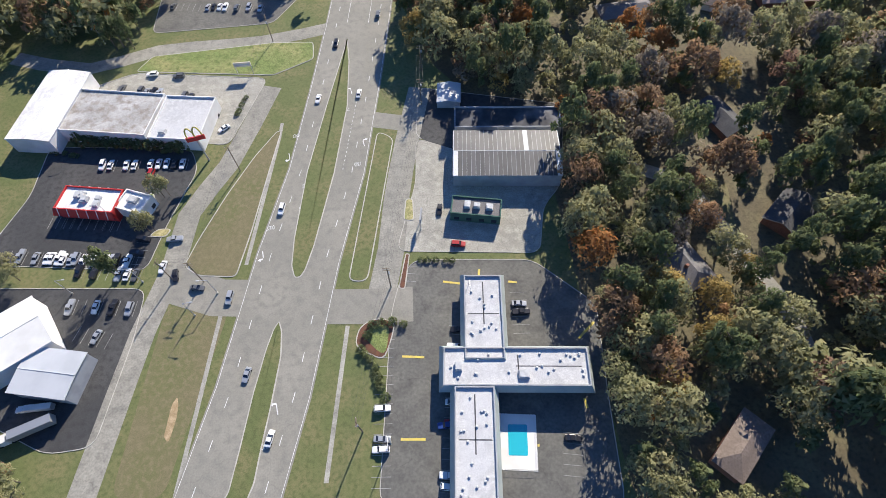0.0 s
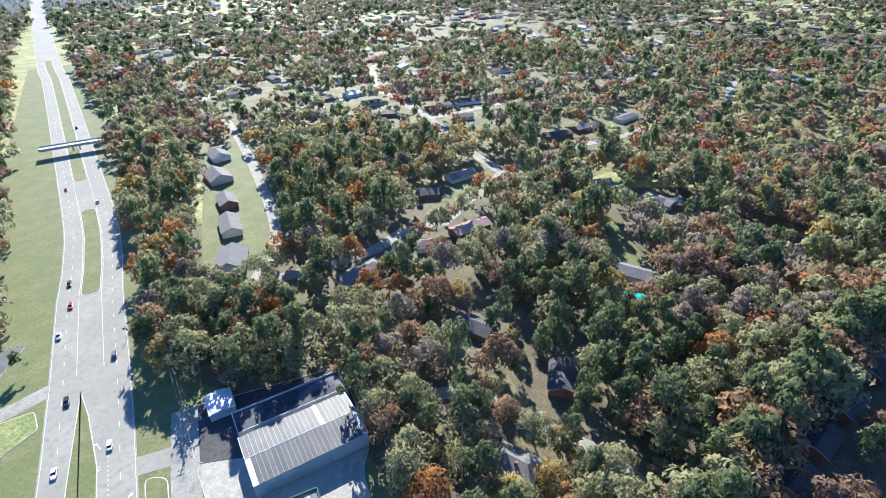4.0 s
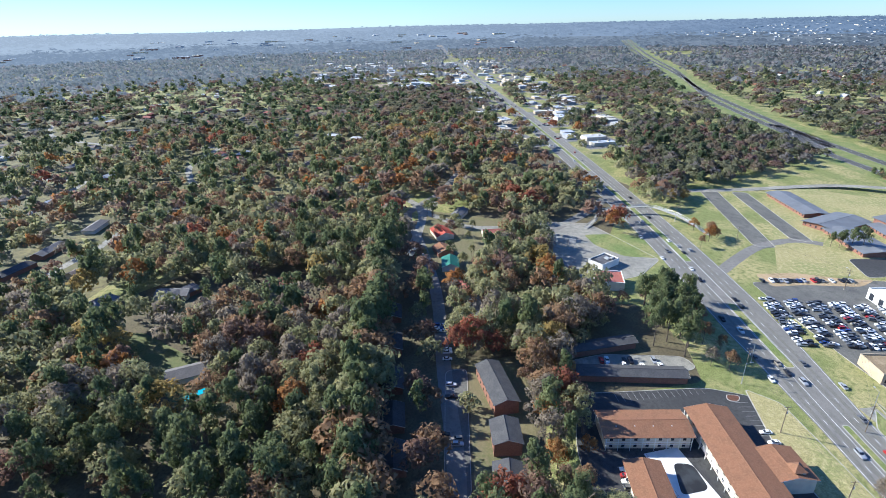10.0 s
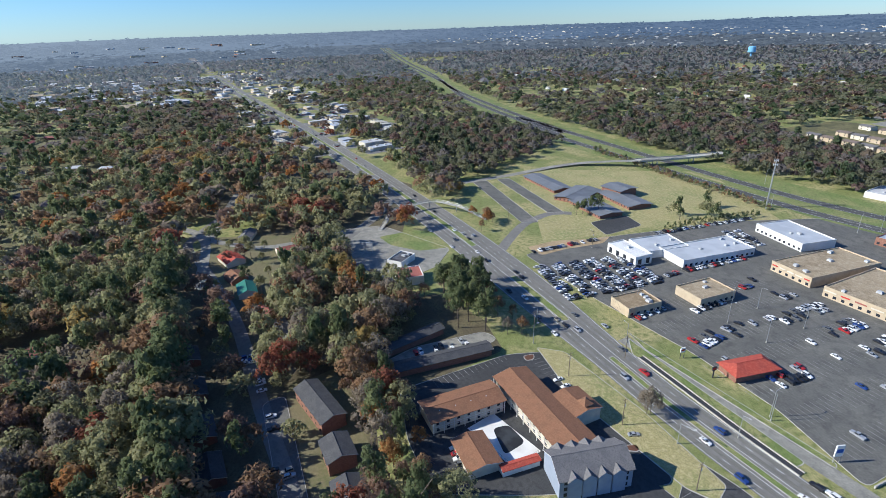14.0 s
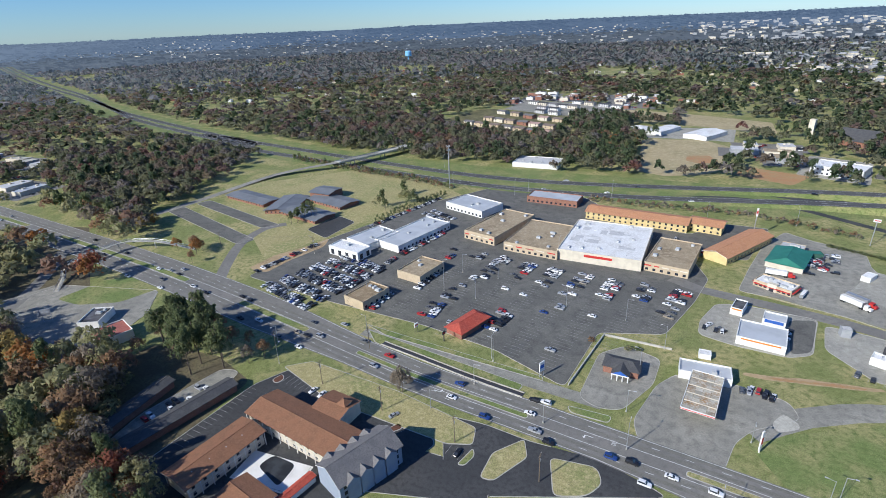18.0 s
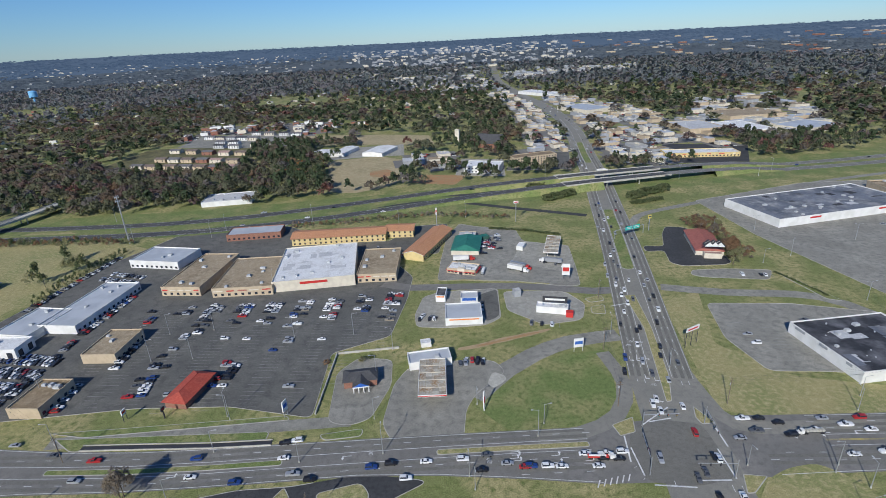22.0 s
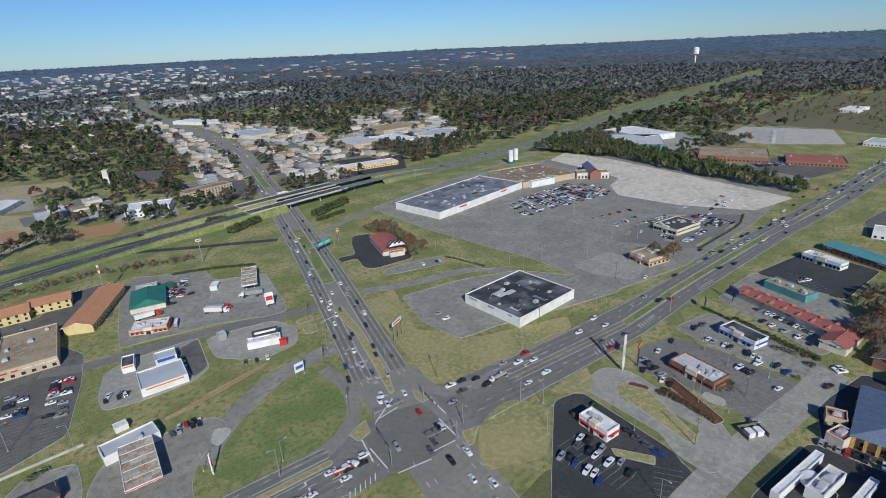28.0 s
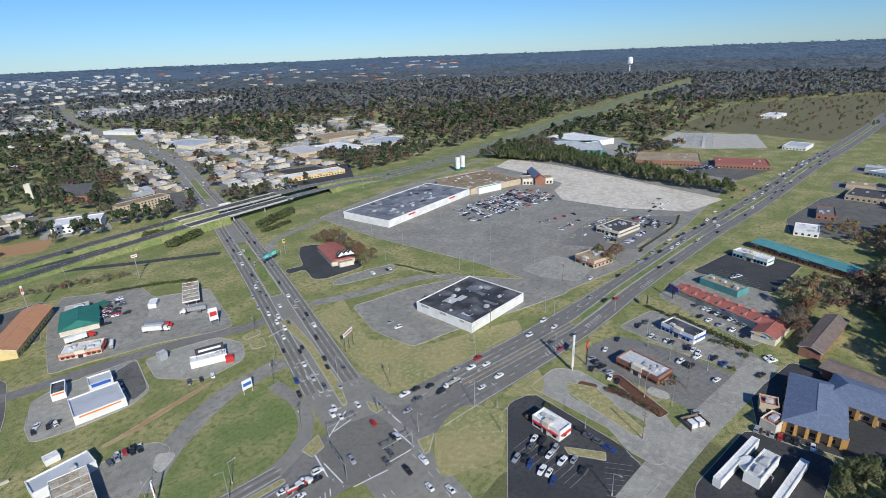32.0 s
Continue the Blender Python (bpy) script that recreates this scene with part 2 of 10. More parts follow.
TEAL_ROOF = material("teal_metal_roof", (0.09, 0.27, 0.27), rough=0.5, second=(0.12, 0.31, 0.31), scale=0.2)
BLUE_ROOF = material("slate_blue_roof", (0.15, 0.19, 0.27), rough=0.6, second=(0.18, 0.22, 0.30), scale=0.3, third=(0.13, 0.16, 0.23), fine=1.0)
BRICK = material("brick_wall", (0.27, 0.13, 0.09), second=(0.22, 0.105, 0.075), scale=0.5, third=(0.32, 0.17, 0.12), fine=2.5)
TAN = material("tan_wall", (0.52, 0.42, 0.29), second=(0.45, 0.36, 0.25), scale=0.3)
CREAM = material("cream_wall", (0.66, 0.60, 0.48), second=(0.58, 0.52, 0.42), scale=0.3)
YELLOW_WALL = material("yellow_wall", (0.66, 0.52, 0.25), second=(0.58, 0.45, 0.22), scale=0.3)
ORANGE_WALL = material("ochre_wall", (0.52, 0.30, 0.09), second=(0.46, 0.27, 0.09), scale=0.3)
GREY_WALL = material("grey_wall", (0.36, 0.37, 0.38), second=(0.30, 0.31, 0.32), scale=0.3)
BLUE_WALL = material("pale_blue_wall", (0.302, 0.346, 0.418), second=(0.274, 0.317, 0.389), scale=0.3)
GREEN_WALL = material("dark_green_wall", (0.05, 0.12, 0.09), second=(0.04, 0.10, 0.08), scale=0.3)
RED = material("red_paint", (0.50, 0.04, 0.035), rough=0.5)
ORANGE = material("orange_paint", (0.70, 0.22, 0.04), rough=0.5)
BLUE = material("blue_paint", (0.04, 0.12, 0.42), rough=0.5)
SIGN_GREEN = material("sign_green", (0.0, 0.42, 0.36), rough=0.5)
GLASS = material("dark_glass", (0.03, 0.035, 0.045), rough=0.1, spec=0.6)
STEEL = material("galvanised_steel", (0.45, 0.46, 0.47), rough=0.45, metal=0.6)
DARK = material("dark_metal", (0.05, 0.05, 0.055), rough=0.6)
TIMBER = material("weathered_timber", (0.22, 0.17, 0.12), second=(0.16, 0.125, 0.09), scale=1.0)
BARK = material("bark", (0.11, 0.085, 0.065), second=(0.16, 0.13, 0.10), scale=1.5)
WATER = material("pool_water", (0.02, 0.42, 0.52), rough=0.08, spec=0.5)
COVER = material("pool_cover", (0.025, 0.027, 0.03), rough=0.6, second=(0.05, 0.055, 0.06), scale=0.2)
RUBBER = material("tyre_rubber", (0.02, 0.02, 0.02), rough=0.9)
UNIT = material("roof_unit_metal", (0.50, 0.51, 0.51), rough=0.5, second=(0.40, 0.41, 0.41), scale=0.8)
MULCH = material("red_mulch", (0.153, 0.068, 0.041), second=(0.108, 0.054, 0.036), scale=0.6)

PAINTS = [material("car_paint_" + n, c, rough=0.3, spec=0.5, metal=mt) for n, c, mt in (
    ("white", (0.74, 0.74, 0.73), 0), ("black", (0.02, 0.02, 0.023), 0), ("silver", (0.46, 0.47, 0.48), 0.4), ("grey", (0.14, 0.145, 0.15), 0.3),
    ("red", (0.36, 0.025, 0.025), 0), ("blue", (0.03, 0.07, 0.24), 0.2), ("tan", (0.36, 0.31, 0.24), 0.3))]
LEAVES = [material("leaves_" + n, c, rough=0.75, island=0.2, leafy=0.5, second=d, scale=0.12, spec=0.1) for n, c, d in (
    ("pine", (0.146, 0.178, 0.084), (0.184, 0.205, 0.098)),
    ("olive", (0.282, 0.285, 0.150), (0.335, 0.310, 0.164)),
    ("brown", (0.325, 0.205, 0.118), (0.285, 0.192, 0.120)),
    ("maroon", (0.270, 0.168, 0.122), (0.250, 0.168, 0.126)),
    ("orange", (0.390, 0.180, 0.066), (0.330, 0.175, 0.072)),
    ("red", (0.330, 0.120, 0.075), (0.290, 0.125, 0.078)),
    ("bare", (0.295, 0.245, 0.185), (0.262, 0.220, 0.172)),
    ("gold", (0.400, 0.290, 0.105), (0.340, 0.260, 0.105)))]
# Backdrop colours with haze put in; hazed() below adds its glow.
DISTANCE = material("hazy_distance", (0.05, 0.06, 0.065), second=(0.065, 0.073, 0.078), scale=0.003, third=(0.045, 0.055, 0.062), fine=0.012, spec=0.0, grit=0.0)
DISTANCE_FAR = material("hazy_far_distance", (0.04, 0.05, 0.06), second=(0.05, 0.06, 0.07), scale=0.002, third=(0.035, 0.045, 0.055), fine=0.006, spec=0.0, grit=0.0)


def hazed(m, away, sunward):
    """Lets a far material glow in place of haze, brighter on the sun's side."""
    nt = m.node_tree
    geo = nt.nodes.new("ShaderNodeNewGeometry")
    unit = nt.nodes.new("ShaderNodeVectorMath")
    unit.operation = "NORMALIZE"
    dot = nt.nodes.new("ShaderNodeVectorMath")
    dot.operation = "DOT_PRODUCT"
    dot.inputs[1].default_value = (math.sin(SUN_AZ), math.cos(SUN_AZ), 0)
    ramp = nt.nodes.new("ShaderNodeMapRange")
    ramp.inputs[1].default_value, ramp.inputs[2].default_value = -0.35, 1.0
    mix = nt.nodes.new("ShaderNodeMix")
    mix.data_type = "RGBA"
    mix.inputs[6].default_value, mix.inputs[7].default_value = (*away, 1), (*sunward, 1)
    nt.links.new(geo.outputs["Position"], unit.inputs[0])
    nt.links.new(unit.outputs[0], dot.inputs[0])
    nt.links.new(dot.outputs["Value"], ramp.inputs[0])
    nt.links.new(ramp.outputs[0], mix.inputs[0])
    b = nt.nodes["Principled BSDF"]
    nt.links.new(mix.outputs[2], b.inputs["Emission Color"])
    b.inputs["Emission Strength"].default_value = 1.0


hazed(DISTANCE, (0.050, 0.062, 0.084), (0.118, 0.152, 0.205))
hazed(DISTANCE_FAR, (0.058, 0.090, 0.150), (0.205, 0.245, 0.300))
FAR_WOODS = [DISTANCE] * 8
# Leaf colours greyed so that the farther woods carry haze in their colour.
HAZY_MID_LEAVES = [material("far_leaves_" + n, c, rough=0.8, island=0.22, leafy=0.45, second=d, scale=0.05, spec=0.1) for n, c, d in (
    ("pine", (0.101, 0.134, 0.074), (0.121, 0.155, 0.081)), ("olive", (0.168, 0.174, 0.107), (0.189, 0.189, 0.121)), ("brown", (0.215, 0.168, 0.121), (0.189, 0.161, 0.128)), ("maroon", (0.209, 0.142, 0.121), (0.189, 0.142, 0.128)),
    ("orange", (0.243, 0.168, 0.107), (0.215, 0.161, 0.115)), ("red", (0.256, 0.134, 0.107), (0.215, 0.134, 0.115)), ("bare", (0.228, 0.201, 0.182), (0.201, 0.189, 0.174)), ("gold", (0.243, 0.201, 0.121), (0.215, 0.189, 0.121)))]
# Paler, greyer leaf colours stand in for haze, and the leaves glow.
HAZED_LEAVES = [material("distant_leaves_" + n, c, rough=0.9, island=0.18, leafy=0.3, spec=0.05) for n, c in (
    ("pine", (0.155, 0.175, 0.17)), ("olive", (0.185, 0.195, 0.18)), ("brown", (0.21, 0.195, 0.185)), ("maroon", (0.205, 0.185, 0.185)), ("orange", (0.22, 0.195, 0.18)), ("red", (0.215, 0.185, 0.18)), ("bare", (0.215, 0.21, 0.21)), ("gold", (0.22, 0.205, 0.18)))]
for m in HAZED_LEAVES:
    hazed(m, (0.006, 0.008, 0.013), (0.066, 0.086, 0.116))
PINE, OLIVE, BROWN, MAROON, ORANGE_L, RED_L, BARE, GOLD = range(8)


# ---- mesh building ----
class Shape:
    """Collects faces, then turns into one mesh."""

    def __init__(self):
        self.v, self.f, self.m = [], [], []

    def face(self, pts, mi=0):
        n = len(self.v)
        self.v += [tuple(p) for p in pts]
        self.f.append(tuple(range(n, n + len(pts))))
        self.m.append(mi)

    def prism(self, pts, z0, z1, mi=0, top=None, bottom=False):
        if sum(a[0] * b[1] - b[0] * a[1] for a, b in zip(pts, pts[1:] + pts[:1])) < 0:
            pts = pts[::-1]
        n = len(pts)
        for i in range(n):
            a, b = pts[i], pts[(i + 1) % n]
            self.face([(*a, z0), (*b, z0), (*b, z1), (*a, z1)], mi)
        self.face([(*p, z1) for p in pts], mi if top is None else top)
        if bottom:
            self.face([(*p, z0) for p in pts[::-1]], mi)
        return self

    def box(self, x0, y0, z0, x1, y1, z1, mi=0):
        return self.prism([(x0, y0), (x1, y0), (x1, y1), (x0, y1)], z0, z1, mi, bottom=True)

    def cyl(self, x, y, z0, z1, r0, r1=None, n=8, mi=0):
        r1 = r0 if r1 is None else r1
        c = [(math.cos(2 * math.pi * i / n), math.sin(2 * math.pi * i / n)) for i in range(n)]
        for i in range(n):
            a, b = c[i], c[(i + 1) % n]
            self.face([(x + a[0] * r0, y + a[1] * r0, z0), (x + b[0] * r0, y + b[1] * r0, z0), (x + b[0] * r1, y + b[1] * r1, z1), (x + a[0] * r1, y + a[1] * r1, z1)], mi)
        self.face([(x + a[0] * r1, y + a[1] * r1, z1) for a in c], mi)
        return self

    def tube(self, p, q, r, n=6, mi=0):
        p, q = Vector(p), Vector(q)
        d = (q - p).normalized()
        u = d.orthogonal().normalized()
        w = d.cross(u)
        ring = [(u * math.cos(2 * math.pi * i / n) + w * math.sin(2 * math.pi * i / n)) * r for i in range(n)]
        for i in range(n):
            a, b = ring[i], ring[(i + 1) % n]
            self.face([p + a, p + b, q + b, q + a], mi)
        return self

    def mesh(self, name, *mats):
        me = bpy.data.meshes.new(name)
        me.from_pydata(self.v, [], self.f)
        for m in mats:
            me.materials.append(m)
        if len(mats) > 1:
            me.polygons.foreach_set("material_index", self.m)
        me.update()
        return me


def part(name, shape, mat, parent, label=""):
    """Links a shape (or a mesh) as one mesh object under a thing or a part."""
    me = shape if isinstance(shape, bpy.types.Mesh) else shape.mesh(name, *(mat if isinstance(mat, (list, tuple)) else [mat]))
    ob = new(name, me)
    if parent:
        ob.parent = parent
    if label:
        ob["label"] = label
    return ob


def thing(name, m, label, category, group="", kind=""):
    ob = new(name)
    ob.empty_display_size = 0.5
    ob.matrix_basis = m
    return tagged(ob, label, category, group, kind)


def structure(name, shape, mat, label="", category=""):
    return tagged(part(name, shape, mat, None), label, category, "", "structure")


def dist(a, b):
    return math.hypot(a[0] - b[0], a[1] - b[1])


CROSSING = (98, 160)
CLEAR = []  # outlines where no tree stands


def smooth(line, step=25.0):
    """A rounded polyline through the points."""
    pts = [Vector((*p[:2], p[2] if len(p) > 2 else 0.0)) for p in line]
    out = []
    for i in range(len(pts) - 1):
        p0, p1, p2, p3 = pts[max(i - 1, 0)], pts[i], pts[i + 1], pts[min(i + 2, len(pts) - 1)]
        n = max(1, int((p2 - p1).length / step))
        for k in range(n):
            t = k / n
            out.append(0.5 * ((2 * p1) + (p2 - p0) * t + (2 * p0 - 5 * p1 + 4 * p2 - p3) * t * t + (3 * p1 - p0 - 3 * p2 + p3) * t ** 3))
    out.append(pts[-1])
    for p in out:
        p.z = max(p.z, 0.0)
    return out


def offset(line, d):
    """The rounded line moved sideways by d (to its left)."""
    out = []
    for i, p in enumerate(line):
        a, b = line[max(i - 1, 0)], line[min(i + 1, len(line) - 1)]
        t = (b - a).normalized()
        out.append(Vector((p.x - t.y * d, p.y + t.x * d, p.z)))
    return out


def rise(x, y):
    """Height of the land: flat near, hills far off."""
    r = math.hypot(x, y)
    t = max(0.0, (r - 2300) / 2600)
    return 0.0 if t <= 0 else min(1.0, t) ** 1.5 * (126 + 9 * noise.noise((x / 1400, y / 1400, 0.3)))


ROADS = []


def ribbon(name, line, width, mat, z, label="", category="road", skirt=0, clear=True):
    left, right = offset(line, width / 2), offset(line, -width / 2)
    s = Shape()
    for i in range(len(line) - 1):
        q = [left[i], right[i], right[i + 1], left[i + 1]]
        s.face([(p.x, p.y, p.z + z + rise(p.x, p.y)) for p in q])
    if clear:
        lo, hi = offset(line, width / 2 + 3), offset(line, -width / 2 - 3)
        for i in range(0, len(line) - 1):
            CLEAR.append([tuple(p[:2]) for p in (lo[i], hi[i], hi[i + 1], lo[i + 1])])
    return structure(name, s, mat, label, category)


def dashes(s, line, off, width, z, dash=0.0, gap=0.0):
    """Adds a painted line along a road to the shape: broken, or whole where dash is 0."""
    ROADS.append((line, width / 2))
    pts = offset(line, off)
    if not dash:
        l, r = offset(pts, width / 2), offset(pts, -width / 2)
        for i in range(len(pts) - 1):
            if dist(pts[i], CROSSING) < 30 or dist(pts[i + 1], CROSSING) < 30:
                continue
            s.face([(p.x, p.y, p.z + z + rise(p.x, p.y)) for p in (l[i], r[i], r[i + 1], l[i + 1])])
        return
    run = 0.0
    for a, b in zip(pts, pts[1:]):
        d = b - a
        n = d.length
        t = d / n
        w = Vector((-t.y, t.x, 0)) * width / 2
        k = -run
        while k < n:
            p, q = a + t * max(k, 0), a + t * min(k + dash, n)
            if k + dash > 0 and dist(p, CROSSING) > 30:
                h = Vector((0, 0, z + rise(p.x, p.y)))
                s.face([p + w + h, p - w + h, q - w + h, q + w + h])
            k += dash + gap
        run = (run + n) % (dash + gap)


PAVED = []


def sheet(name, pts, mat, z, label="", category="pavement", clear=True):
    """A flat paved or planted patch."""
    pts = rounded(pts, 4.0)
    if sum(a[0] * b[1] - b[0] * a[1] for a, b in zip(pts, pts[1:] + pts[:1])) < 0:
        pts = pts[::-1]
    s = Shape()
    s.face([(*p, z) for p in pts])
    if clear:
        CLEAR.append(pts)
    if mat in (OLD, LOT, FRESH, PALE_LOT, CONC):
        PAVED.append(pts)
    return structure(name, s, mat, label, category)


def rounded(pts, r=3.0, n=4):
    out = []
    k = len(pts)
    for i in range(k):
        p, a, b = (Vector(q[:2]) for q in (pts[i], pts[i - 1], pts[(i + 1) % k]))
        da, db = a - p, b - p
        e = min(r, da.length * 0.45, db.length * 0.45)
        s, t = p + da.normalized() * e, p + db.normalized() * e
        for j in range(n + 1):
            u = j / n
            out.append(tuple(s * (1 - u) ** 2 + p * 2 * u * (1 - u) + t * u * u))
    return out


def island(name, pts, mat, label, r=3.0, h=0.16, edge=0.35):
    """A planted island with a concrete kerb round it."""
    pts = rounded(pts, r)
    if sum(a[0] * b[1] - b[0] * a[1] for a, b in zip(pts, pts[1:] + pts[:1])) < 0:
        pts = pts[::-1]
    ob = structure(name, Shape().prism(pts, 0.0, h), KERB, label, "traffic island")
    n = len(pts)
    inner = []
    for i in range(n):
        a, b = Vector(pts[i - 1]), Vector(pts[(i + 1) % n])
        t = (b - a).normalized()
        inner.append((pts[i][0] - t.y * edge, pts[i][1] + t.x * edge))
    s = Shape()
    s.face([(*p, h + 0.04) for p in inner])
    part("turf", s, mat, ob)
    CLEAR.append(pts)
    return ob


def frame_of(a, b, c):
    """Pose at corner a with x towards b; length along x and depth along y, up to c."""
    u = Vector((b[0] - a[0], b[1] - a[1]))
    length = u.length
    u /= length
    n = Vector((-u.y, u.x))
    d = (c[0] - a[0]) * n.x + (c[1] - a[1]) * n.y
    if d < 0:  # keep the frame right-handed
        a, u = b, -u
        d = -d
    return pose(a[0], a[1], 0, 0, 0, math.degrees(math.atan2(u.y, u.x))), length, d


UNIT_MESH = Shape().box(-0.5, -0.5, 0.0, 0.5, 0.5, 0.75).box(-0.42, -0.42, 0.75, 0.42, 0.42, 1.0).mesh("roof_unit", UNIT)
VENT_MESH = Shape().cyl(0, 0, 0, 0.3, 0.3).cyl(0, 0, 0.3, 0.5, 0.42, 0.2).mesh("vent", UNIT)
PANE = Shape().box(-0.5, -0.04, 0, 0.5, 0.04, 1).mesh("window", GLASS)


def footprint(m, l, d, grow=1.5):
    CLEAR.append([tuple((m @ Vector(p))[:2]) for p in ((-grow, -grow, 0), (l + grow, -grow, 0), (l + grow, d + grow, 0), (-grow, d + grow, 0))])


def windows_on(ob, l, d, sides, w=1.6, h=1.4, z=1.0, step=4.0, storeys=1, sh=3.0, name="window"):
    for s in sides:
        n = max(1, int((l if s in "sn" else d) / step))
        run = (l if s in "sn" else d) / n
        for k in range(n):
            for st in range(storeys):
                o = part(name, PANE, None, ob)
                u = (k + 0.5) * run
                zz = z + st * sh
                o.matrix_basis = {"s": pose(u, 0, zz), "n": pose(u, d, zz), "w": pose(0, u, zz, 0, 0, 90), "e": pose(l, u, zz, 0, 0, 90)}[s] @ Matrix.Diagonal((w, 1, h, 1))


def flat_building(name, abc, h, wall, roof, label, category="building", parapet=0.7, units=0, vents=0, sides="", storeys=1, win=(1.8, 1.6, 0.9, 4.0), band=None, seed=0, group=""):
    """A flat-roofed building: walls, sunken roof, parapet cap, plant on the roof, windows."""
    m, l, d = frame_of(*abc)
    footprint(m, l, d)
    ob = thing(name, m, label, category, group)
    s = Shape()
    t = 0.35
    s.prism([(0, 0), (l, 0), (l, d), (0, d)], 0, h - 0.02)
    part("wall", s, wall, ob)
    part("roof", Shape().prism([(t, t), (l - t, t), (l - t, d - t), (t, d - t)], h - 0.02, h + 0.04), roof, ob)
    if parapet:
        for x0, y0, x1, y1 in ((-0.03, -0.03, l + 0.03, t), (-0.03, d - t, l + 0.03, d + 0.03), (-0.03, t, t, d - t), (l - t, t, l + 0.03, d - t)):
            part("parapet", Shape().box(x0, y0, h - 0.01, x1, y1, h + parapet), wall if not band else band, ob)
    r = random.Random(seed + int(l * 10))
    for i in range(units):
        o = part("roof_unit", UNIT_MESH, None, ob)
        sc = r.uniform(1.4, 2.6)
        o.matrix_basis = pose(r.uniform(3, max(3.1, l - 3)), r.uniform(3, max(3.1, d - 3)), h, 0, 0, r.choice((0, 90))) @ Matrix.Diagonal((sc * r.uniform(1, 1.5), sc, r.uniform(1.0, 1.6), 1))
    for i in range(vents):
        o = part("vent", VENT_MESH, None, ob)
        o.matrix_basis = pose(r.uniform(1.5, max(1.6, l - 1.5)), r.uniform(1.5, max(1.6, d - 1.5)), h)
    if sides:
        windows_on(ob, l, d, sides, win[0], win[1], win[2], win[3], storeys, (h - 0.4) / storeys)
    return ob, l, d


def gable_building(name, abc, h, pitch, wall, roof, label, category="house", eave=0.6, hip=0.0, along=None, sides="", storeys=1, win=(1.2, 1.3, 1.0, 4.0), chimney=False, group=""):
    """A pitched-roof building; hip is how far the ridge stops short of the ends."""
    m, l, d = frame_of(*abc)
    footprint(m, l, d)
    ob = thing(name, m, label, category, group)
    part("wall", Shape().prism([(0, 0), (l, 0), (l, d), (0, d)], 0, h), wall, ob)
    turn = d > l if along is None else along == "y"
    L, D = (d, l) if turn else (l, d)
    e = eave
    rz = h + pitch * (D / 2 + e)
    th = 0.22

    def P(x, y, z):
        return (y, x, z) if turn else (x, y, z)
    s = Shape()
    A, B, C, Dd = (-e, -e, h), (L + e, -e, h), (L + e, D + e, h), (-e, D + e, h)
    R0, R1 = (-e + hip, D / 2, rz), (L + e - hip, D / 2, rz)
    faces = [[A, B, R1, R0], [C, Dd, R0, R1], [B, C, R1], [Dd, A, R0]]
    for f in faces[:2] + (faces[2:] if hip else []):
        s.face([P(p[0], p[1], p[2] + th) for p in (f if not turn else f[::-1])])
        s.face([P(*p) for p in (f[::-1] if not turn else f)])
    for p, q in ((A, B), (B, C), (C, Dd), (Dd, A)):
        if hip or abs(p[1] - q[1]) < 0.1:
            s.face([P(*p), P(*q), P(q[0], q[1], q[2] + th), P(p[0], p[1], p[2] + th)])
    part("roof", s, roof, ob)
    if not hip:
        for x in (0.02, L - 0.02):
            g = Shape()
            g.face([P(x, 0, h), P(x, D, h), P(x, D / 2, h + pitch * D / 2)])
            part("gable", g, wall, ob)
        for p, q in ((A, R0), (Dd, R0), (B, R1), (C, R1)):
            t = Shape()
            t.face([P(*p), P(*q), P(q[0], q[1], q[2] + th + 0.03), P(p[0], p[1], p[2] + th + 0.03)])
            if m.translation.xy.length < 420:
                part("bargeboard", t, WHITE, ob)
    if name != "house":
        part("ridge_cap", Shape().tube(P(R0[0], R0[1], rz + th), P(R1[0], R1[1], rz + th), 0.14), roof, ob)
    if chimney:
        part("chimney", Shape().box(l * 0.3, d * 0.42, h, l * 0.3 + 0.9, d * 0.42 + 0.9, rz + 0.9), BRICK, ob)
    if sides:
        windows_on(ob, l, d, sides, win[0], win[1], win[2], win[3], storeys, h / storeys)
    return ob, l, d


# ---- land ----
def land(name, rings, mat, label):
    n = 160
    me = Shape()
    me.v = [(r * math.cos(2 * math.pi * k / n), r * math.sin(2 * math.pi * k / n)) for r in rings for k in range(n)]
    me.v = [(x, y, rise(x, y)) for x, y in me.v]
    me.f = [(i * n + k, (i + 1) * n + k, (i + 1) * n + (k + 1) % n, i * n + (k + 1) % n) for i in range(len(rings) - 1) for k in range(n)]
    ob = structure(name, me, mat, label, "ground")
    for p in ob.data.polygons:
        p.use_smooth = True


land("ground", [0, 60, 150, 300, 500, 800, 1200, 1700, 2300] + [2300 + 100 * k for k in range(1, 6)], GRASS, "olive and straw coloured grassland")
land("backdrop_hills", [2800 + 100 * k for k in range(10)], DISTANCE, "wooded hills with a painted haze glow")
land("backdrop_hills_far", [3700 + 100 * k for k in range(13)] + [4960], DISTANCE_FAR, "distant hills with a painted blue haze glow")

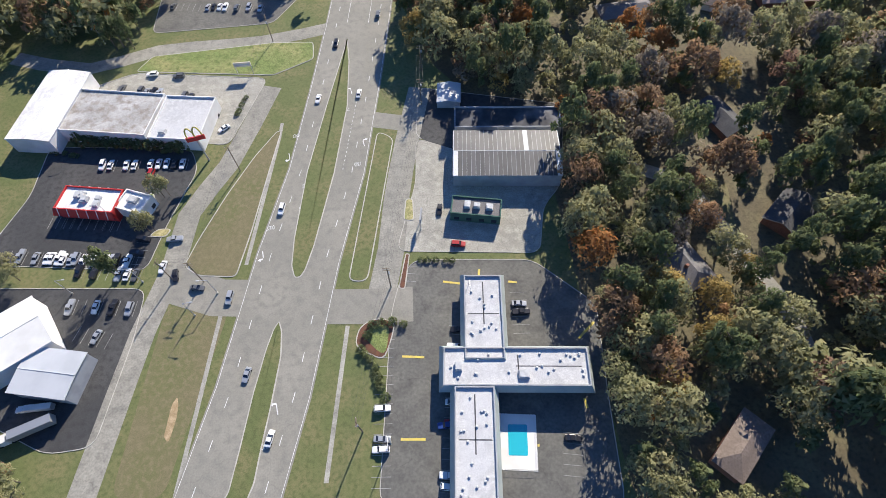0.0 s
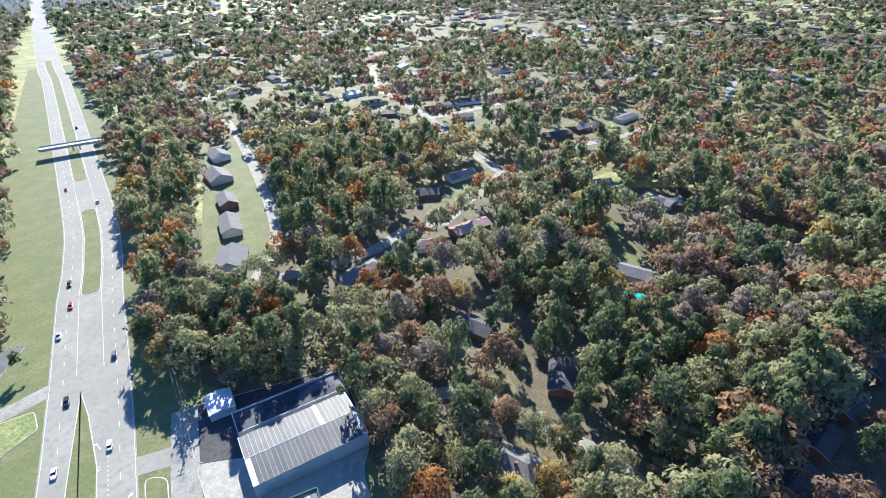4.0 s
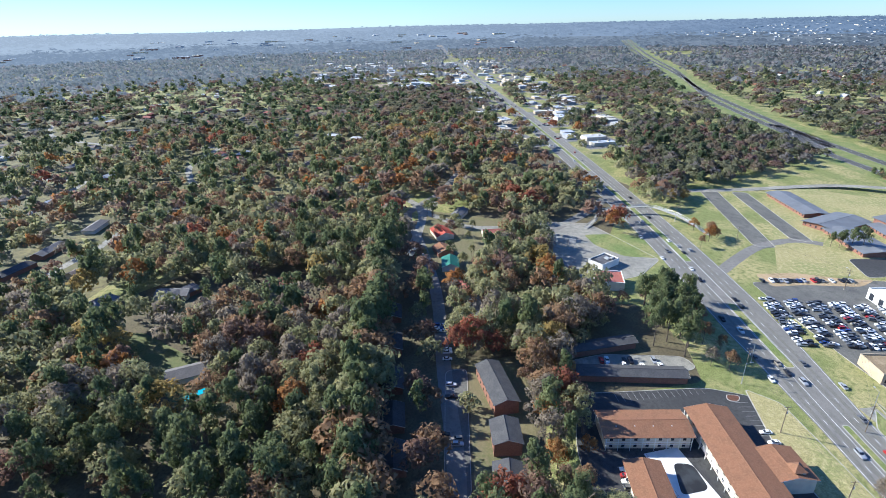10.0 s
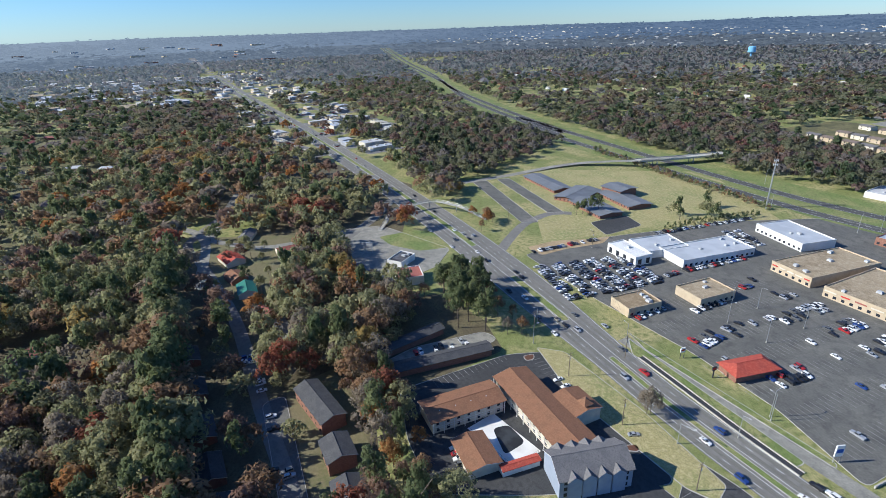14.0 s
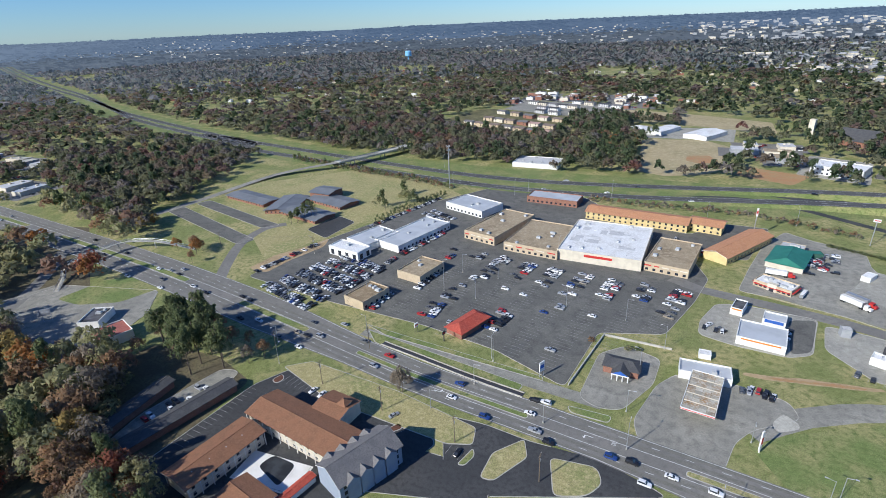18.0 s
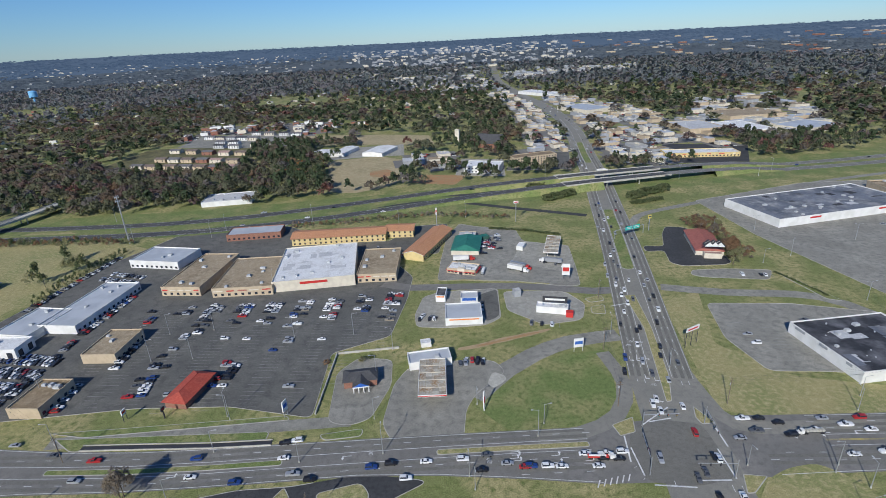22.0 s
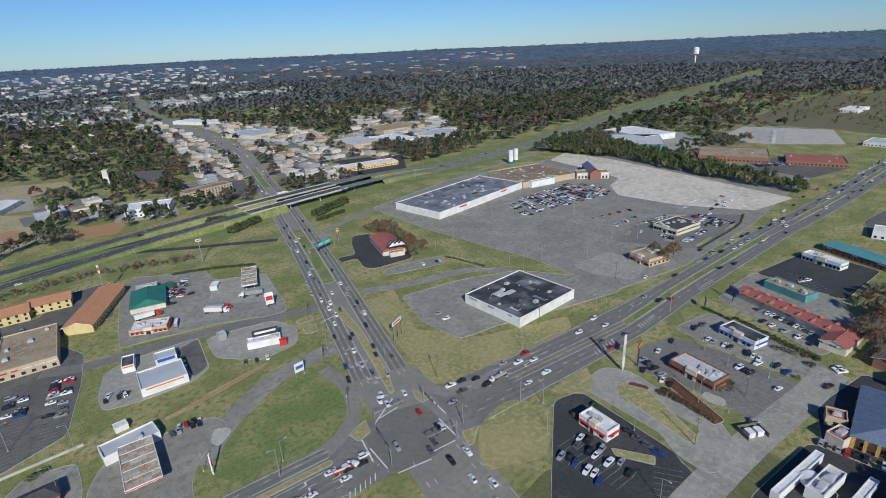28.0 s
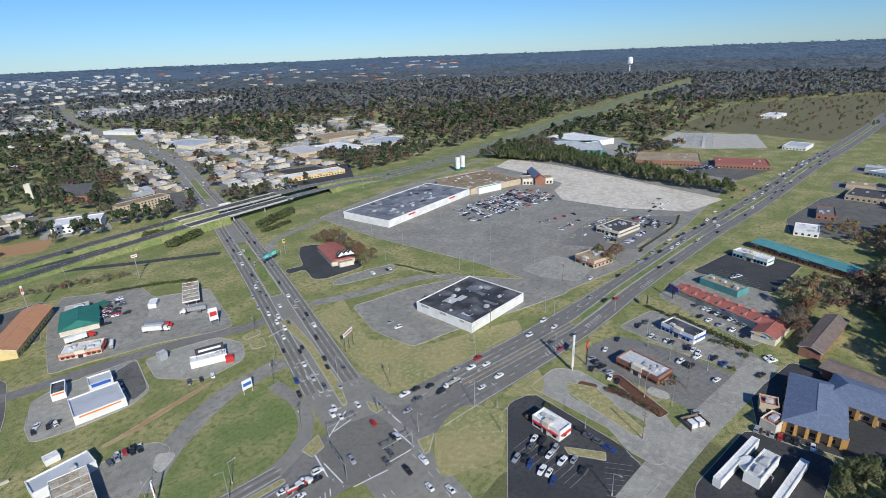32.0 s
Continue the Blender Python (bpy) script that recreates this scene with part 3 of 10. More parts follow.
# ---- main roads ----
HW1 = smooth([(-3300, 150), (-2000, 168), (-1400, 172), (-900, 183), (-600, 184), (-389, 181), (-283, 176), (-190, 168), (-120, 161.5), (-60, 160), (0, 159), (60, 157), (100, 154.5),
              (150, 149.5), (200, 145.7), (235, 143.6), (262, 144.8), (292, 147), (333, 148.2), (380, 148.9), (437, 149.8), (470, 149.2), (520, 148), (600, 147.6), (668, 149), (800, 151), (988.5, 148), (1300, 152), (2600, 180)])
RD2 = smooth([(-120, -2600), (-33, -1073), (-22, -791), (-6, -473), (2, -336), (12, -270), (20, -210), (26, -169), (33, -126), (42, -90), (50.5, -46), (60, -10), (75, 40), (90, 105),
              (99, 160), (106, 195), (144, 340), (168, 439), (198, 566), (219, 670), (242, 775), (262, 880), (275, 980), (284, 1090), (287, 1200), (284, 1380), (286, 1490), (300, 1900), (350, 2300), (400, 2700)])
FWY_A = smooth([(-3200, 1250, 0.3), (-1774.2, 840.7), (-1198.4, 644.3), (-604.7, 504.8), (-764.3, 531.3), (-342.5, 482.2), (-194.3, 479.1), (-90.4, 499.5), (60, 531, 3), (150, 535, 7), (260, 551, 7), (360, 566, 3), (414.0, 559.3), (641.5, 588.8), (1255.1, 731.2), (2406.3, 946.7)], 35)
FWY_B = smooth([(-3200, 1215, 0.3), (-1563.6, 760.4), (-1035.2, 584.4), (-577.0, 482.6), (-710.8, 490.9), (-324.6, 453.0), (-184.4, 450.0), (-80.7, 466.4), (60, 498, 3), (150, 506, 7), (260, 524, 7), (360, 541, 3), (398.4, 537.1), (612.4, 560.4), (1167.0, 679.2), (2201.2, 864.6)], 35)


def near(line, a, b, axis=0):
    lo, hi = min(a, b), max(a, b)
    return [p for p in line if lo <= p[axis] <= hi]


EDGE_X = [-3300, -230, -150, -20, 20, 62, 100, 140, 200, 235, 292, 350, 460, 600, 3000]
EDGE_N = [16, 16, 11, 10, 9.6, 9.6, 14, 14.6, 14.6, 15.5, 11.8, 10.6, 11.5, 12.3, 13]
EDGE_S = [16, 16, 10.5, 9.5, 14, 20, 20, 16.5, 15, 13.5, 13.5, 13, 13, 13, 13.5]


def verge_line(line, inset, south):
    """The edge of the highway's asphalt, drawn in by inset."""
    out = []
    for i, p in enumerate(line):
        a, b = line[max(0, i - 1)], line[min(len(line) - 1, i + 1)]
        t = (b - a).normalized()
        d = float(np.interp(p.x, EDGE_X, EDGE_S if south else EDGE_N)) - inset
        out.append(p + Vector((-t.y, t.x, 0)) * (-d if south else d))
    return out


north_side, south_side = verge_line(HW1, 0, False), verge_line(HW1, 0, True)
s = Shape()
for i in range(len(HW1) - 1):
    s.face([(p.x, p.y, 0.05 + rise(p.x, p.y)) for p in (south_side[i], south_side[i + 1], north_side[i + 1], north_side[i])])
structure("road_highway", s, HIGHWAY, "wide grey asphalt highway with a grass median", "road")
CLEAR.append([(p.x, p.y) for p in south_side] + [(p.x, p.y) for p in north_side[::-1]])
ROADS.append((HW1, 10))
ribbon("road_cross", RD2, 29, ROAD, 0.065, "grey divided road running between the trees", "road")
for name, line in (("road_freeway_far", FWY_A), ("road_freeway_near", FWY_B)):
    s = Shape()
    l, r = offset(line, 6.5), offset(line, -6.5)
    lo, ro = offset(line, 11), offset(line, -11)
    ribbon(name, [p for p in line if p.x < 262], 12.5, FREEWAY, 0.12, "dark asphalt freeway carriageway", "freeway")
    ribbon(name + "_east", [p for p in line if p.x > 225], 12.5, HIGHWAY, 0.13, "lighter grey freeway carriageway", "freeway")
    for i in range(len(line) - 1):
        if 150 < line[i].x < 262 and line[i].y < 600:
            continue
        for a, b in ((l, lo), (ro, r)):
            s.face([(p.x, p.y, (p.z if q else 0) + (0.05 if "far" in name else 0.062) + rise(p.x, p.y)) for p, q in ((a[i], a is l or a is r), (b[i], b is r), (b[i + 1], b is r), (a[i + 1], a is l))])
    structure("verge_" + name.split("_")[-1], s, VERGE, "mown grass bank of the freeway", "verge")
verge_mid = [Vector(((p.x + q.x) / 2, (p.y + q.y) / 2, 0)) for p, q in zip(FWY_A, offset(FWY_A, -28))]
verge_mid = [sum(verge_mid[max(0, i - 7):i + 8], Vector((0, 0, 0))) / len(verge_mid[max(0, i - 7):i + 8]) for i in range(0, len(verge_mid), 2)]
ribbon("verge_freeway", verge_mid, 76, VERGE, 0.018, "wide mown verge of the freeway", "verge")
paint = Shape()
for side in (False, True):
    dashes(paint, verge_line(HW1, 0.7, side), 0, 0.22, 0.09)
for off in (2.9, -2.9):
    dashes(paint, HW1, off, 0.22, 0.09)
for a, b, offs in ((-900, 1000, (6.4, -6.4)), (-900, -235, (10, -10)), (112, 290, (10, -10)), (15, 80, (-10, -13.6))):
    for off in offs:
        dashes(paint, near(HW1, a, b), off, 0.2, 0.09, 3, 9)
for off in (13.9, -13.9):
    dashes(paint, RD2, off, 0.15, 0.1)
for off in (4.8, -4.8):
    dashes(paint, near(RD2, 60, 1000, 1), off, 0.22, 0.1)
    dashes(paint, near(RD2, -1000, -205, 1), off, 0.16, 0.1)
for off in (8.0, 11.2, -8.0, -11.2):
    dashes(paint, near(RD2, 60, 1000, 1), off, 0.2, 0.1, 3, 9)
for off in (9.4, -9.4):
    dashes(paint, near(RD2, -900, 60, 1), off, 0.2, 0.1, 3, 9)
for a, b, off in ((-170, -95, 5.9), (-60, -20, -5.9), (-160, -100, -12.2), (-165, -110, 12.2)):
    dashes(paint, near(RD2, a, b, 1), off, 0.2, 0.1, 0.8, 1.2)
for line in (FWY_A, FWY_B):
    for off in (5.2, -5.2):
        dashes(paint, line, off, 0.25, 0.16)
    dashes(paint, near(line, -900, 1000), 0, 0.25, 0.16, 4, 9)
for line, ax, a, b, offs in ((HW1, 0, -1200, 1200, (4.7, -4.7)), (HW1, 0, -1200, 1200, (8.1, -8.1)), (HW1, 0, 112, 280, (11.6, -11.6)), (HW1, 0, 15, 80, (-11.6,)), (RD2, 1, 90, 700, (6.4, -6.4)), (RD2, 1, 90, 700, (9.6, -9.6)), (RD2, 1, 90, 420, (12.6, -12.6))):
    for off in offs:
        tracks = Shape()
        dashes(tracks, near(line, a, b, ax), off, 1.7, 0.07 + 0.012 * ax)
        structure("tyre_tracks", tracks, TRACK, "darker worn track along the lane", "road")
for p, q in (((89.1, 168.7), (90.8, 133.0)), ((108.2, 163.0), (72.7, 137.2)), ((77.4, 160.8), (107.1, 138.4)), ((72.5, 143.7), (107.6, 151.1))):
    dashes(paint, [Vector((*p, 0)), Vector((*q, 0))], 0, 0.2, 0.1, 1.0, 2.0)
for p, q in (((88.1, 166.7), (97.7, 167.8)), ((107.1, 149.4), (105.9, 134.8)), ((76.3, 135.1), (90.5, 132.5)), ((75.0, 160.0), (72.3, 146.4))):
    a, b = Vector(p), Vector(q)
    w = (b - a).normalized() * 0.3
    paint.face([(a.x - w.y, a.y + w.x, 0.1), (a.x + w.y, a.y - w.x, 0.1), (b.x + w.y, b.y - w.x, 0.1), (b.x - w.y, b.y + w.x, 0.1)])
centre = Shape()
for off in (0.25, -0.25):
    dashes(centre, near(HW1, 118, 236), off, 0.16, 0.1)
structure("centre_line", centre, YELLOW, "double yellow centre line", "road marking")
structure("road_markings", paint, PAINT, "white painted lane lines", "road marking")


def median(name, line, a, b, axis, half, mat, label="grass median strip with a pale kerb"):
    run = near(line, a, b, axis)
    if len(run) < 3:
        return
    l, r = offset(run, half), offset(run, -half)
    island(name, [tuple(p[:2]) for p in l] + [tuple(p[:2]) for p in r[::-1]], mat, label, r=half * 0.9)


for k, (a, b, mat) in enumerate(((-2200, -900, VERGE), (-880, -520, VERGE), (-500, -290, VERGE), (-270, -185, VERGE), (-172, -45, VERGE), (-15, 78, DRY), (231, 462, VERGE), (482, 612, VERGE), (640, 870, VERGE), (900, 1250, VERGE))):
    median("median_highway_%d" % k, HW1, a, b, 0, 1.5 if -180 < a < 100 else 2.4, mat)
for k, (a, b, mat) in enumerate(((-1000, -420, VERGE), (-400, -245, VERGE), (300, 450, VERGE), (600, 760, VERGE))):
    median("median_cross_%d" % k, RD2, a, b, 1, 4.3, SOUTH_GRASS if b < 70 else mat)

island("median_cross_south", [(47, -68), (48.6, -65.5), (50.6, -58.8), (53.4, -45.8), (55.8, -30.9), (57.8, -20), (64, -11), (79, 38), (82, 56), (79.5, 60), (76.5, 57), (70.9, 41), (56, -9), (50.9, -21.4), (49.7, -29.9), (47.7, -41.7), (45.7, -56.3), (45.9, -64.4)], SOUTH_GRASS, "grass median tapering to a pale nose", r=1.0)
island("median_cross_motel", [(24.7, -200), (33.5, -159.6), (40.3, -126.2), (43.8, -97.5), (44.2, -87), (43, -82.4), (41, -82.4), (39.4, -85), (36.7, -94.1), (30.1, -124.4), (25, -158.1), (24.0, -185)], SOUTH_GRASS, "grass median tapering to a point", r=1.0)
island("median_cross_taper", [(119.7, 276), (126.6, 276), (120.4, 238), (110.2, 196), (103.0, 178), (100.4, 178), (107.4, 205), (115.8, 238)], DRY, "narrow straw-coloured median with a pale kerb", r=1.0)
sheet("crossing_box", [(78.2, 162.4), (89.1, 168.7), (108.2, 163.0), (107.7, 149.1), (105.9, 134.8), (90.8, 133.0), (74.7, 136.4), (72.9, 149.5)], TRACK, 0.088, "oil-stained middle of the crossing", "road", clear=False)
island("island_turn_mall", [(110.1, 174.1), (114.2, 162.9), (108.2, 163.0), (107.6, 167.2)], DRY, "small triangular traffic island", r=1)
island("island_turn_west", [(72.3, 166.5), (82.6, 170.4), (80.3, 161.4), (73.4, 159.9)], DRY, "small triangular traffic island", r=1)
island("island_turn_south", [(109.2, 136.7), (117.4, 134.8), (108.7, 128.2), (105.7, 128.2)], DRY, "small triangular traffic island", r=1)

# ---- side roads ----
ribbon("road_woodland_street", smooth([(-60, 2), (-138, 9), (-199, 8), (-287, 7), (-384, -5), (-424, -11), (-480, 20)], 15), 7, HIGHWAY, 0.05, "narrow grey street under the trees", "street")
ribbon("road_frontage", smooth([(96.5, -22.0), (88.9, -68.5), (83.4, -89.6), (80.9, -111.7), (69.4, -133.1), (62.7, -152.0), (55.9, -173.0)], 12), 8, OLD, 0.05, "worn grey frontage road", "road")
ribbon("road_side_west", smooth([(49.1, -75.8), (67.1, -78.1), (84.6, -85.6)], 10), 13, ROAD, 0.055, "short asphalt link road", "road")
ribbon("road_side_north", smooth([(32.9, -207.9), (62.5, -202.4), (107.1, -201.7), (135.3, -193.4), (169.3, -204.5)], 12), 7.5, OLD, 0.055, "asphalt side road", "road")
ribbon("road_mall_drive", smooth([(146.1, 283.8), (179.5, 271.5), (228.3, 258.1), (247.2, 221.8), (267.3, 171.9)], 12), 9, OLD, 0.055, "mall entrance drive", "road")
ribbon("road_service", smooth([(-28.1, 314.8), (-11.1, 306.6), (8.1, 304.4), (23.4, 303.0), (58.6, 298.2), (87.2, 290.0), (104, 284.5), (119.2, 284)], 12), 9, HIGHWAY, 0.055, "service road between the stores", "road")
ribbon("road_frontage_east", smooth([(-161.9, 180.9), (-128.3, 181.7), (-94.3, 181.3), (-60.5, 181.3), (-35.3, 181.2)], 12), 7, OLD, 0.055, "frontage lane along the highway", "road")
ribbon("road_lane_east", smooth([(138.8, 57.2), (156.3, 57.5), (190.2, 56.9), (234.2, 54.1), (266.9, 52.8)], 12), 13, PALE_LOT, 0.055, "pale concrete lane between the restaurants", "road")
ribbon("road_school", smooth([(-389.4, 96.3), (-380.5, 131.5)], 12), 8, OLD, 0.055, "side street", "street")
ribbon("road_overpass_west", smooth([(-458.2, 230.6), (-455.2, 299.9), (-450, 390, 2), (-405, 450, 7), (-390, 500, 7), (-375, 560, 3), (-340, 680)], 14), 9, OLD, 0.06, "two-lane road crossing over the freeway", "road")
ribbon("road_hill_street", smooth([(-56.4, -231.1), (-83.7, -270.4), (-109.1, -372.9), (-131.2, -498.0), (-137.5, -594.2), (-251.3, -707.2)], 14), 7, OLD, 0.05, "pale suburban street", "street")
ribbon("road_wood_drive", smooth([(-70, -118), (-84, -112), (-96, -105), (-98.5, -93.5), (-102, -81.5), (-106, -68), (-110, -56), (-110, -42), (-108, -28)], 12), 6, OLD, 0.05, "narrow drive under the trees", "street")
ribbon("road_cottage_street", smooth([(-424, 5), (-389, 35), (-383, 60), (-379, 92)], 10), 7, OLD, 0.062, "pale street between the cottages", "street")
ribbon("road_wood_end", smooth([(-425, 4), (-460, 16), (-503, 28), (-567, 48)], 12), 8, OLD, 0.064, "pale end of the street in the wood", "street")
ribbon("road_filling_station_drive", smooth([(18.3, 190.8), (35.9, 209.1), (51.9, 220.6), (73.4, 230.2), (100.1, 233.2)], 10), 11, OLD, 0.055, "curved access drive", "road")

HILL_STREET = [(-247, -252), (-224, -239), (-195, -232), (-166, -218), (-143, -225), (-118, -218), (-92, -219), (-66, -225)]
for k, line in enumerate(([(-150, -520), (-213, -498), (-241, -500), (-267, -494), (-314, -499)], [(-354, -610), (-314, -537), (-300, -496), (-290, -435), (-283, -392), (-265, -333), (-252, -280), (-247, -252)], [(-285, -388), (-301, -385), (-344, -382), (-374, -379), (-422, -365), (-475, -352), (-569, -362)], HILL_STREET,
                          [(-247, -252), (-304, -252), (-338, -251), (-372, -244), (-417, -241), (-476, -220), (-521, -227), (-568, -250), (-625, -271), (-723, -270)], [(-354, -610), (-430, -640), (-560, -650), (-700, -660)], [(-569, -362), (-600, -460), (-640, -570), (-700, -660)], [(-723, -270), (-760, -420), (-840, -560), (-960, -640)])):
    ribbon("road_suburb_%d" % k, smooth(line, 14), 8 if k in (1, 3) else 7, OLD, 0.05 + 0.004 * k, "pale suburban street", "street")
ribbon("road_cottage_lane", smooth([(-335.6, -9.4), (-422.5, 1.5), (-466.6, -14.5), (-467.0, -33.3)], 10), 7, OLD, 0.06, "pale lane to the cottages", "street")

# ---- car parks and yards ----
sheet("car_park_shopping", [(-274.2, 200.2), (-268.3, 275.5), (-241.3, 380.8), (-206.8, 450.6), (-126.2, 453.9), (-26.1, 360.2), (-8.2, 322.8), (-12.1, 289.9), (-21.1, 247.9), (-51.3, 234.9), (-53.0, 185.0), (-92.1, 197.0), (-135.6, 200.7), (-196.6, 198.1), (-225.8, 198.1)], LOT, 0.03, "wide dark asphalt car park of the shopping centre", "car park")
sheet("car_park_motel", [(12.3, -66.1), (9.0, -77.4), (4.0, -85.0), (-34.9, -80.7), (-51.8, -62.8), (-48.2, -35.1), (-45.3, -6.0), (18.1, -12.9)], LOT, 0.03, "cracked grey asphalt round the motel", "car park")
sheet("yard_warehouse", [(9.3, -88.8), (0.7, -116.9), (-0.9, -138.2), (-51.8, -110.9), (-42.7, -101.0), (-38.1, -82.9)], PALE_LOT, 0.035, "pale cracked concrete yard", "yard")
sheet("yard_warehouse_back", [(-0.9, -138.2), (-4.0, -165.2), (-60.3, -149.0), (-51.8, -110.9)], FRESH, 0.03, "dark yard behind the warehouse", "yard")
sheet("car_park_burger", [(146.8, -107.7), (139.9, -126.3), (139.1, -150.0), (84.4, -142.7), (80.7, -131.8), (88.2, -107.9), (92.0, -90.6), (143.7, -98.3)], FRESH, 0.03, "fresh black asphalt car park", "car park")
sheet("car_park_tent", [(157.5, -91.2), (90.8, -83.8), (91.3, -66.9), (96.1, -35.5), (109.1, -34.9), (144.2, -53.8)], FRESH, 0.03, "dark asphalt forecourt", "car park")
sheet("car_park_strip", [(138.7, -178.4), (114.4, -188.3), (58.1, -178.4), (70.5, -142.8), (83.8, -146.0)], PALE_LOT, 0.03, "pale asphalt car park", "car park")
sheet("car_park_inn", [(112.0, -214.0), (112.1, -257.7), (38.9, -245.4), (58.4, -214.4)], LOT, 0.03, "asphalt car park of the inn", "car park")
sheet("car_park_orange_motel", [(-180.1, 65.0), (-179.5, 122.1), (-171.7, 140.5), (-108.8, 140.0), (-85.2, 129.6), (-103.5, 86.3), (-121.9, 53.3), (-150.0, 55.9)], FRESH, 0.03, "dark asphalt round the motel", "car park")
sheet("car_park_inn_south", [(-109.3, 121.5), (-73.0, 126.1), (-61.4, 130.4), (-56.5, 113.8), (-108.7, 93.7)], FRESH, 0.035, "dark asphalt car park of the hotel", "car park")
sheet("car_park_mall", [(253.4, 449.1), (253.8, 357.8), (269.7, 241.9), (267.3, 171.9), (338.2, 162.0), (450.9, 167.8), (611.7, 190.3), (651.4, 191.5), (672.5, 443.7), (551.0, 471.5), (382.4, 484.4)], OLD, 0.03, "huge faded asphalt car park of the mall", "car park")
sheet("yard_cleared_mall", [(599.3, 486.1), (600.2, 404.2), (584.2, 304.4), (568.1, 228.5), (558.6, 174.7), (495.1, 183.4), (465.8, 240.2), (457.7, 299.7), (485.2, 329.2), (519.4, 341.1), (532.1, 382.4), (545.3, 466.6)], RUBBLE, 0.05, "pale rubble where a building was cleared", "yard")
sheet("car_park_black_roof", [(162.3, 259.9), (207.9, 252.8), (246.5, 237.1), (282.0, 181.8), (269.7, 169.2), (224.5, 179.1), (182.8, 190.0), (156.6, 193.7), (152.5, 223.4)], OLD, 0.032, "faded asphalt car park", "car park")
sheet("car_park_red_motel", [(196.7, 387.4), (210, 383), (212, 375), (213, 340), (208, 312), (202.1, 309.5), (174.3, 311.6), (168.4, 318.1), (174, 339.4), (160.3, 339.9), (163.0, 350.7), (177.3, 347.3), (186.8, 371.2)], FRESH, 0.034, "black asphalt car park", "car park")
sheet("lot_bank_front", [(176.6, 304.7), (200, 303), (226, 297), (216, 283.6), (179.7, 292.8), (172.4, 297.5)], OLD, 0.036, "pale asphalt strip beside the mall drive", "car park")
sheet("car_park_chicken", [(153.4, 124.8), (167.7, 121.6), (164.2, 75.7), (156.3, 57.5), (140.1, 55.8), (109.5, 88.6)], FRESH, 0.034, "black asphalt car park", "car park")
sheet("car_park_bank", [(221, 124.0), (241.0, 119.0), (246.6, 96.4), (245.0, 61), (241.6, 60), (204, 61), (206, 75), (206.9, 94.4), (200.6, 114.6)], HIGHWAY, 0.03, "grey asphalt restaurant car park", "car park")
sheet("lawn_taco", [(197.3, 127.4), (219, 128.2), (241, 121.5), (221, 125), (200.2, 115.4)], DRY, 0.04, "worn grass corner by the road", "lawn")
island("island_taco", [(203.5, 84), (209, 84.5), (210, 76), (206, 73.5), (203, 77)], CONC, "pale kerbed island with a shrub bed", r=2)
sheet("island_green", [(183, 113.3), (184.3, 100.5), (176.5, 101.5), (178.3, 108.7)], VERGE, 0.05, "green weedy patch in the lot", "lawn")
island("lawn_chicken", [(147.6, 91.0), (156.4, 77.1), (152.2, 74.6), (145.1, 87.2)], DRY, "dry lawn strip beside the restaurant", r=1)
sheet("lot_chicken_back", [(161.4, 71.7), (158.4, 55.1), (144.5, 55.6), (133.4, 66.9), (148.6, 70.5)], FRESH, 0.036, "black asphalt car park", "car park")
sheet("car_park_black_white", [(250.4, 123.2), (281.7, 118.5), (281.7, 86.2), (268.8, 55), (248.5, 60), (247.6, 89.7)], OLD, 0.031, "grey asphalt car park", "car park")
sheet("car_park_red_strip", [(303.1, 124.5), (326.3, 123.7), (297.7, 56.5), (277.3, 61.4)], OLD, 0.033, "asphalt car park", "car park")
sheet("car_park_teal_restaurant", [(326.5, 126), (356, 126), (352.5, 96), (352.8, 76), (322, 58), (310, 60)], OLD, 0.029, "worn asphalt round the teal restaurant", "car park")
sheet("car_park_teal", [(356.5, 124.8), (422.0, 116.3), (415.1, 71.8), (353.0, 73.1)], FRESH, 0.03, "black asphalt car park", "car park")
sheet("car_park_blue_inn", [(233.1, 48.8), (275.1, 43.4), (272.6, 3.2), (225.6, -12.9), (215.3, 7.7), (210.5, 39.3)], FRESH, 0.03, "black asphalt car park", "car park")
sheet("car_park_drive_in", [(163.2, 45.7), (207.4, 42.8), (211.7, 12.8), (180.0, 11.2), (153.1, 41.5)], FRESH, 0.031, "dark asphalt car park", "car park")
sheet("forecourt_fuel", [(-22.1, 177.7), (-17.8, 204.4), (-11.1, 217.1), (13.9, 220.2), (31.7, 217.9), (35.8, 207.9), (19.5, 193.0), (14.0, 182.7), (11.3, 165.0), (0.9, 157.5), (-13.9, 157.6)], OLD, 0.033, "stained grey forecourt", "forecourt")
sheet("car_park_small_bank", [(-45.6, 181.7), (-46.1, 217.0), (-36.2, 229.2), (-19.2, 225.0), (-19.1, 204.2), (-27.4, 181.4), (-36.6, 178.1)], OLD, 0.031, "asphalt car park", "car park")
sheet("car_park_orange_store", [(-1.8, 292.2), (9.9, 297.5), (45.8, 297.0), (43.5, 276.0), (42.1, 259.7), (32.0, 252.5), (9.9, 252.5), (-6.7, 255.8), (-7.4, 269.8)], PALE_LOT, 0.031, "stained concrete car park", "car park")
sheet("lot_hire_stain", [(32.5, 290), (45.3, 296), (43.2, 275), (41.6, 262), (33, 256)], LOT, 0.04, "oil-darkened asphalt beside the hire store", "car park")
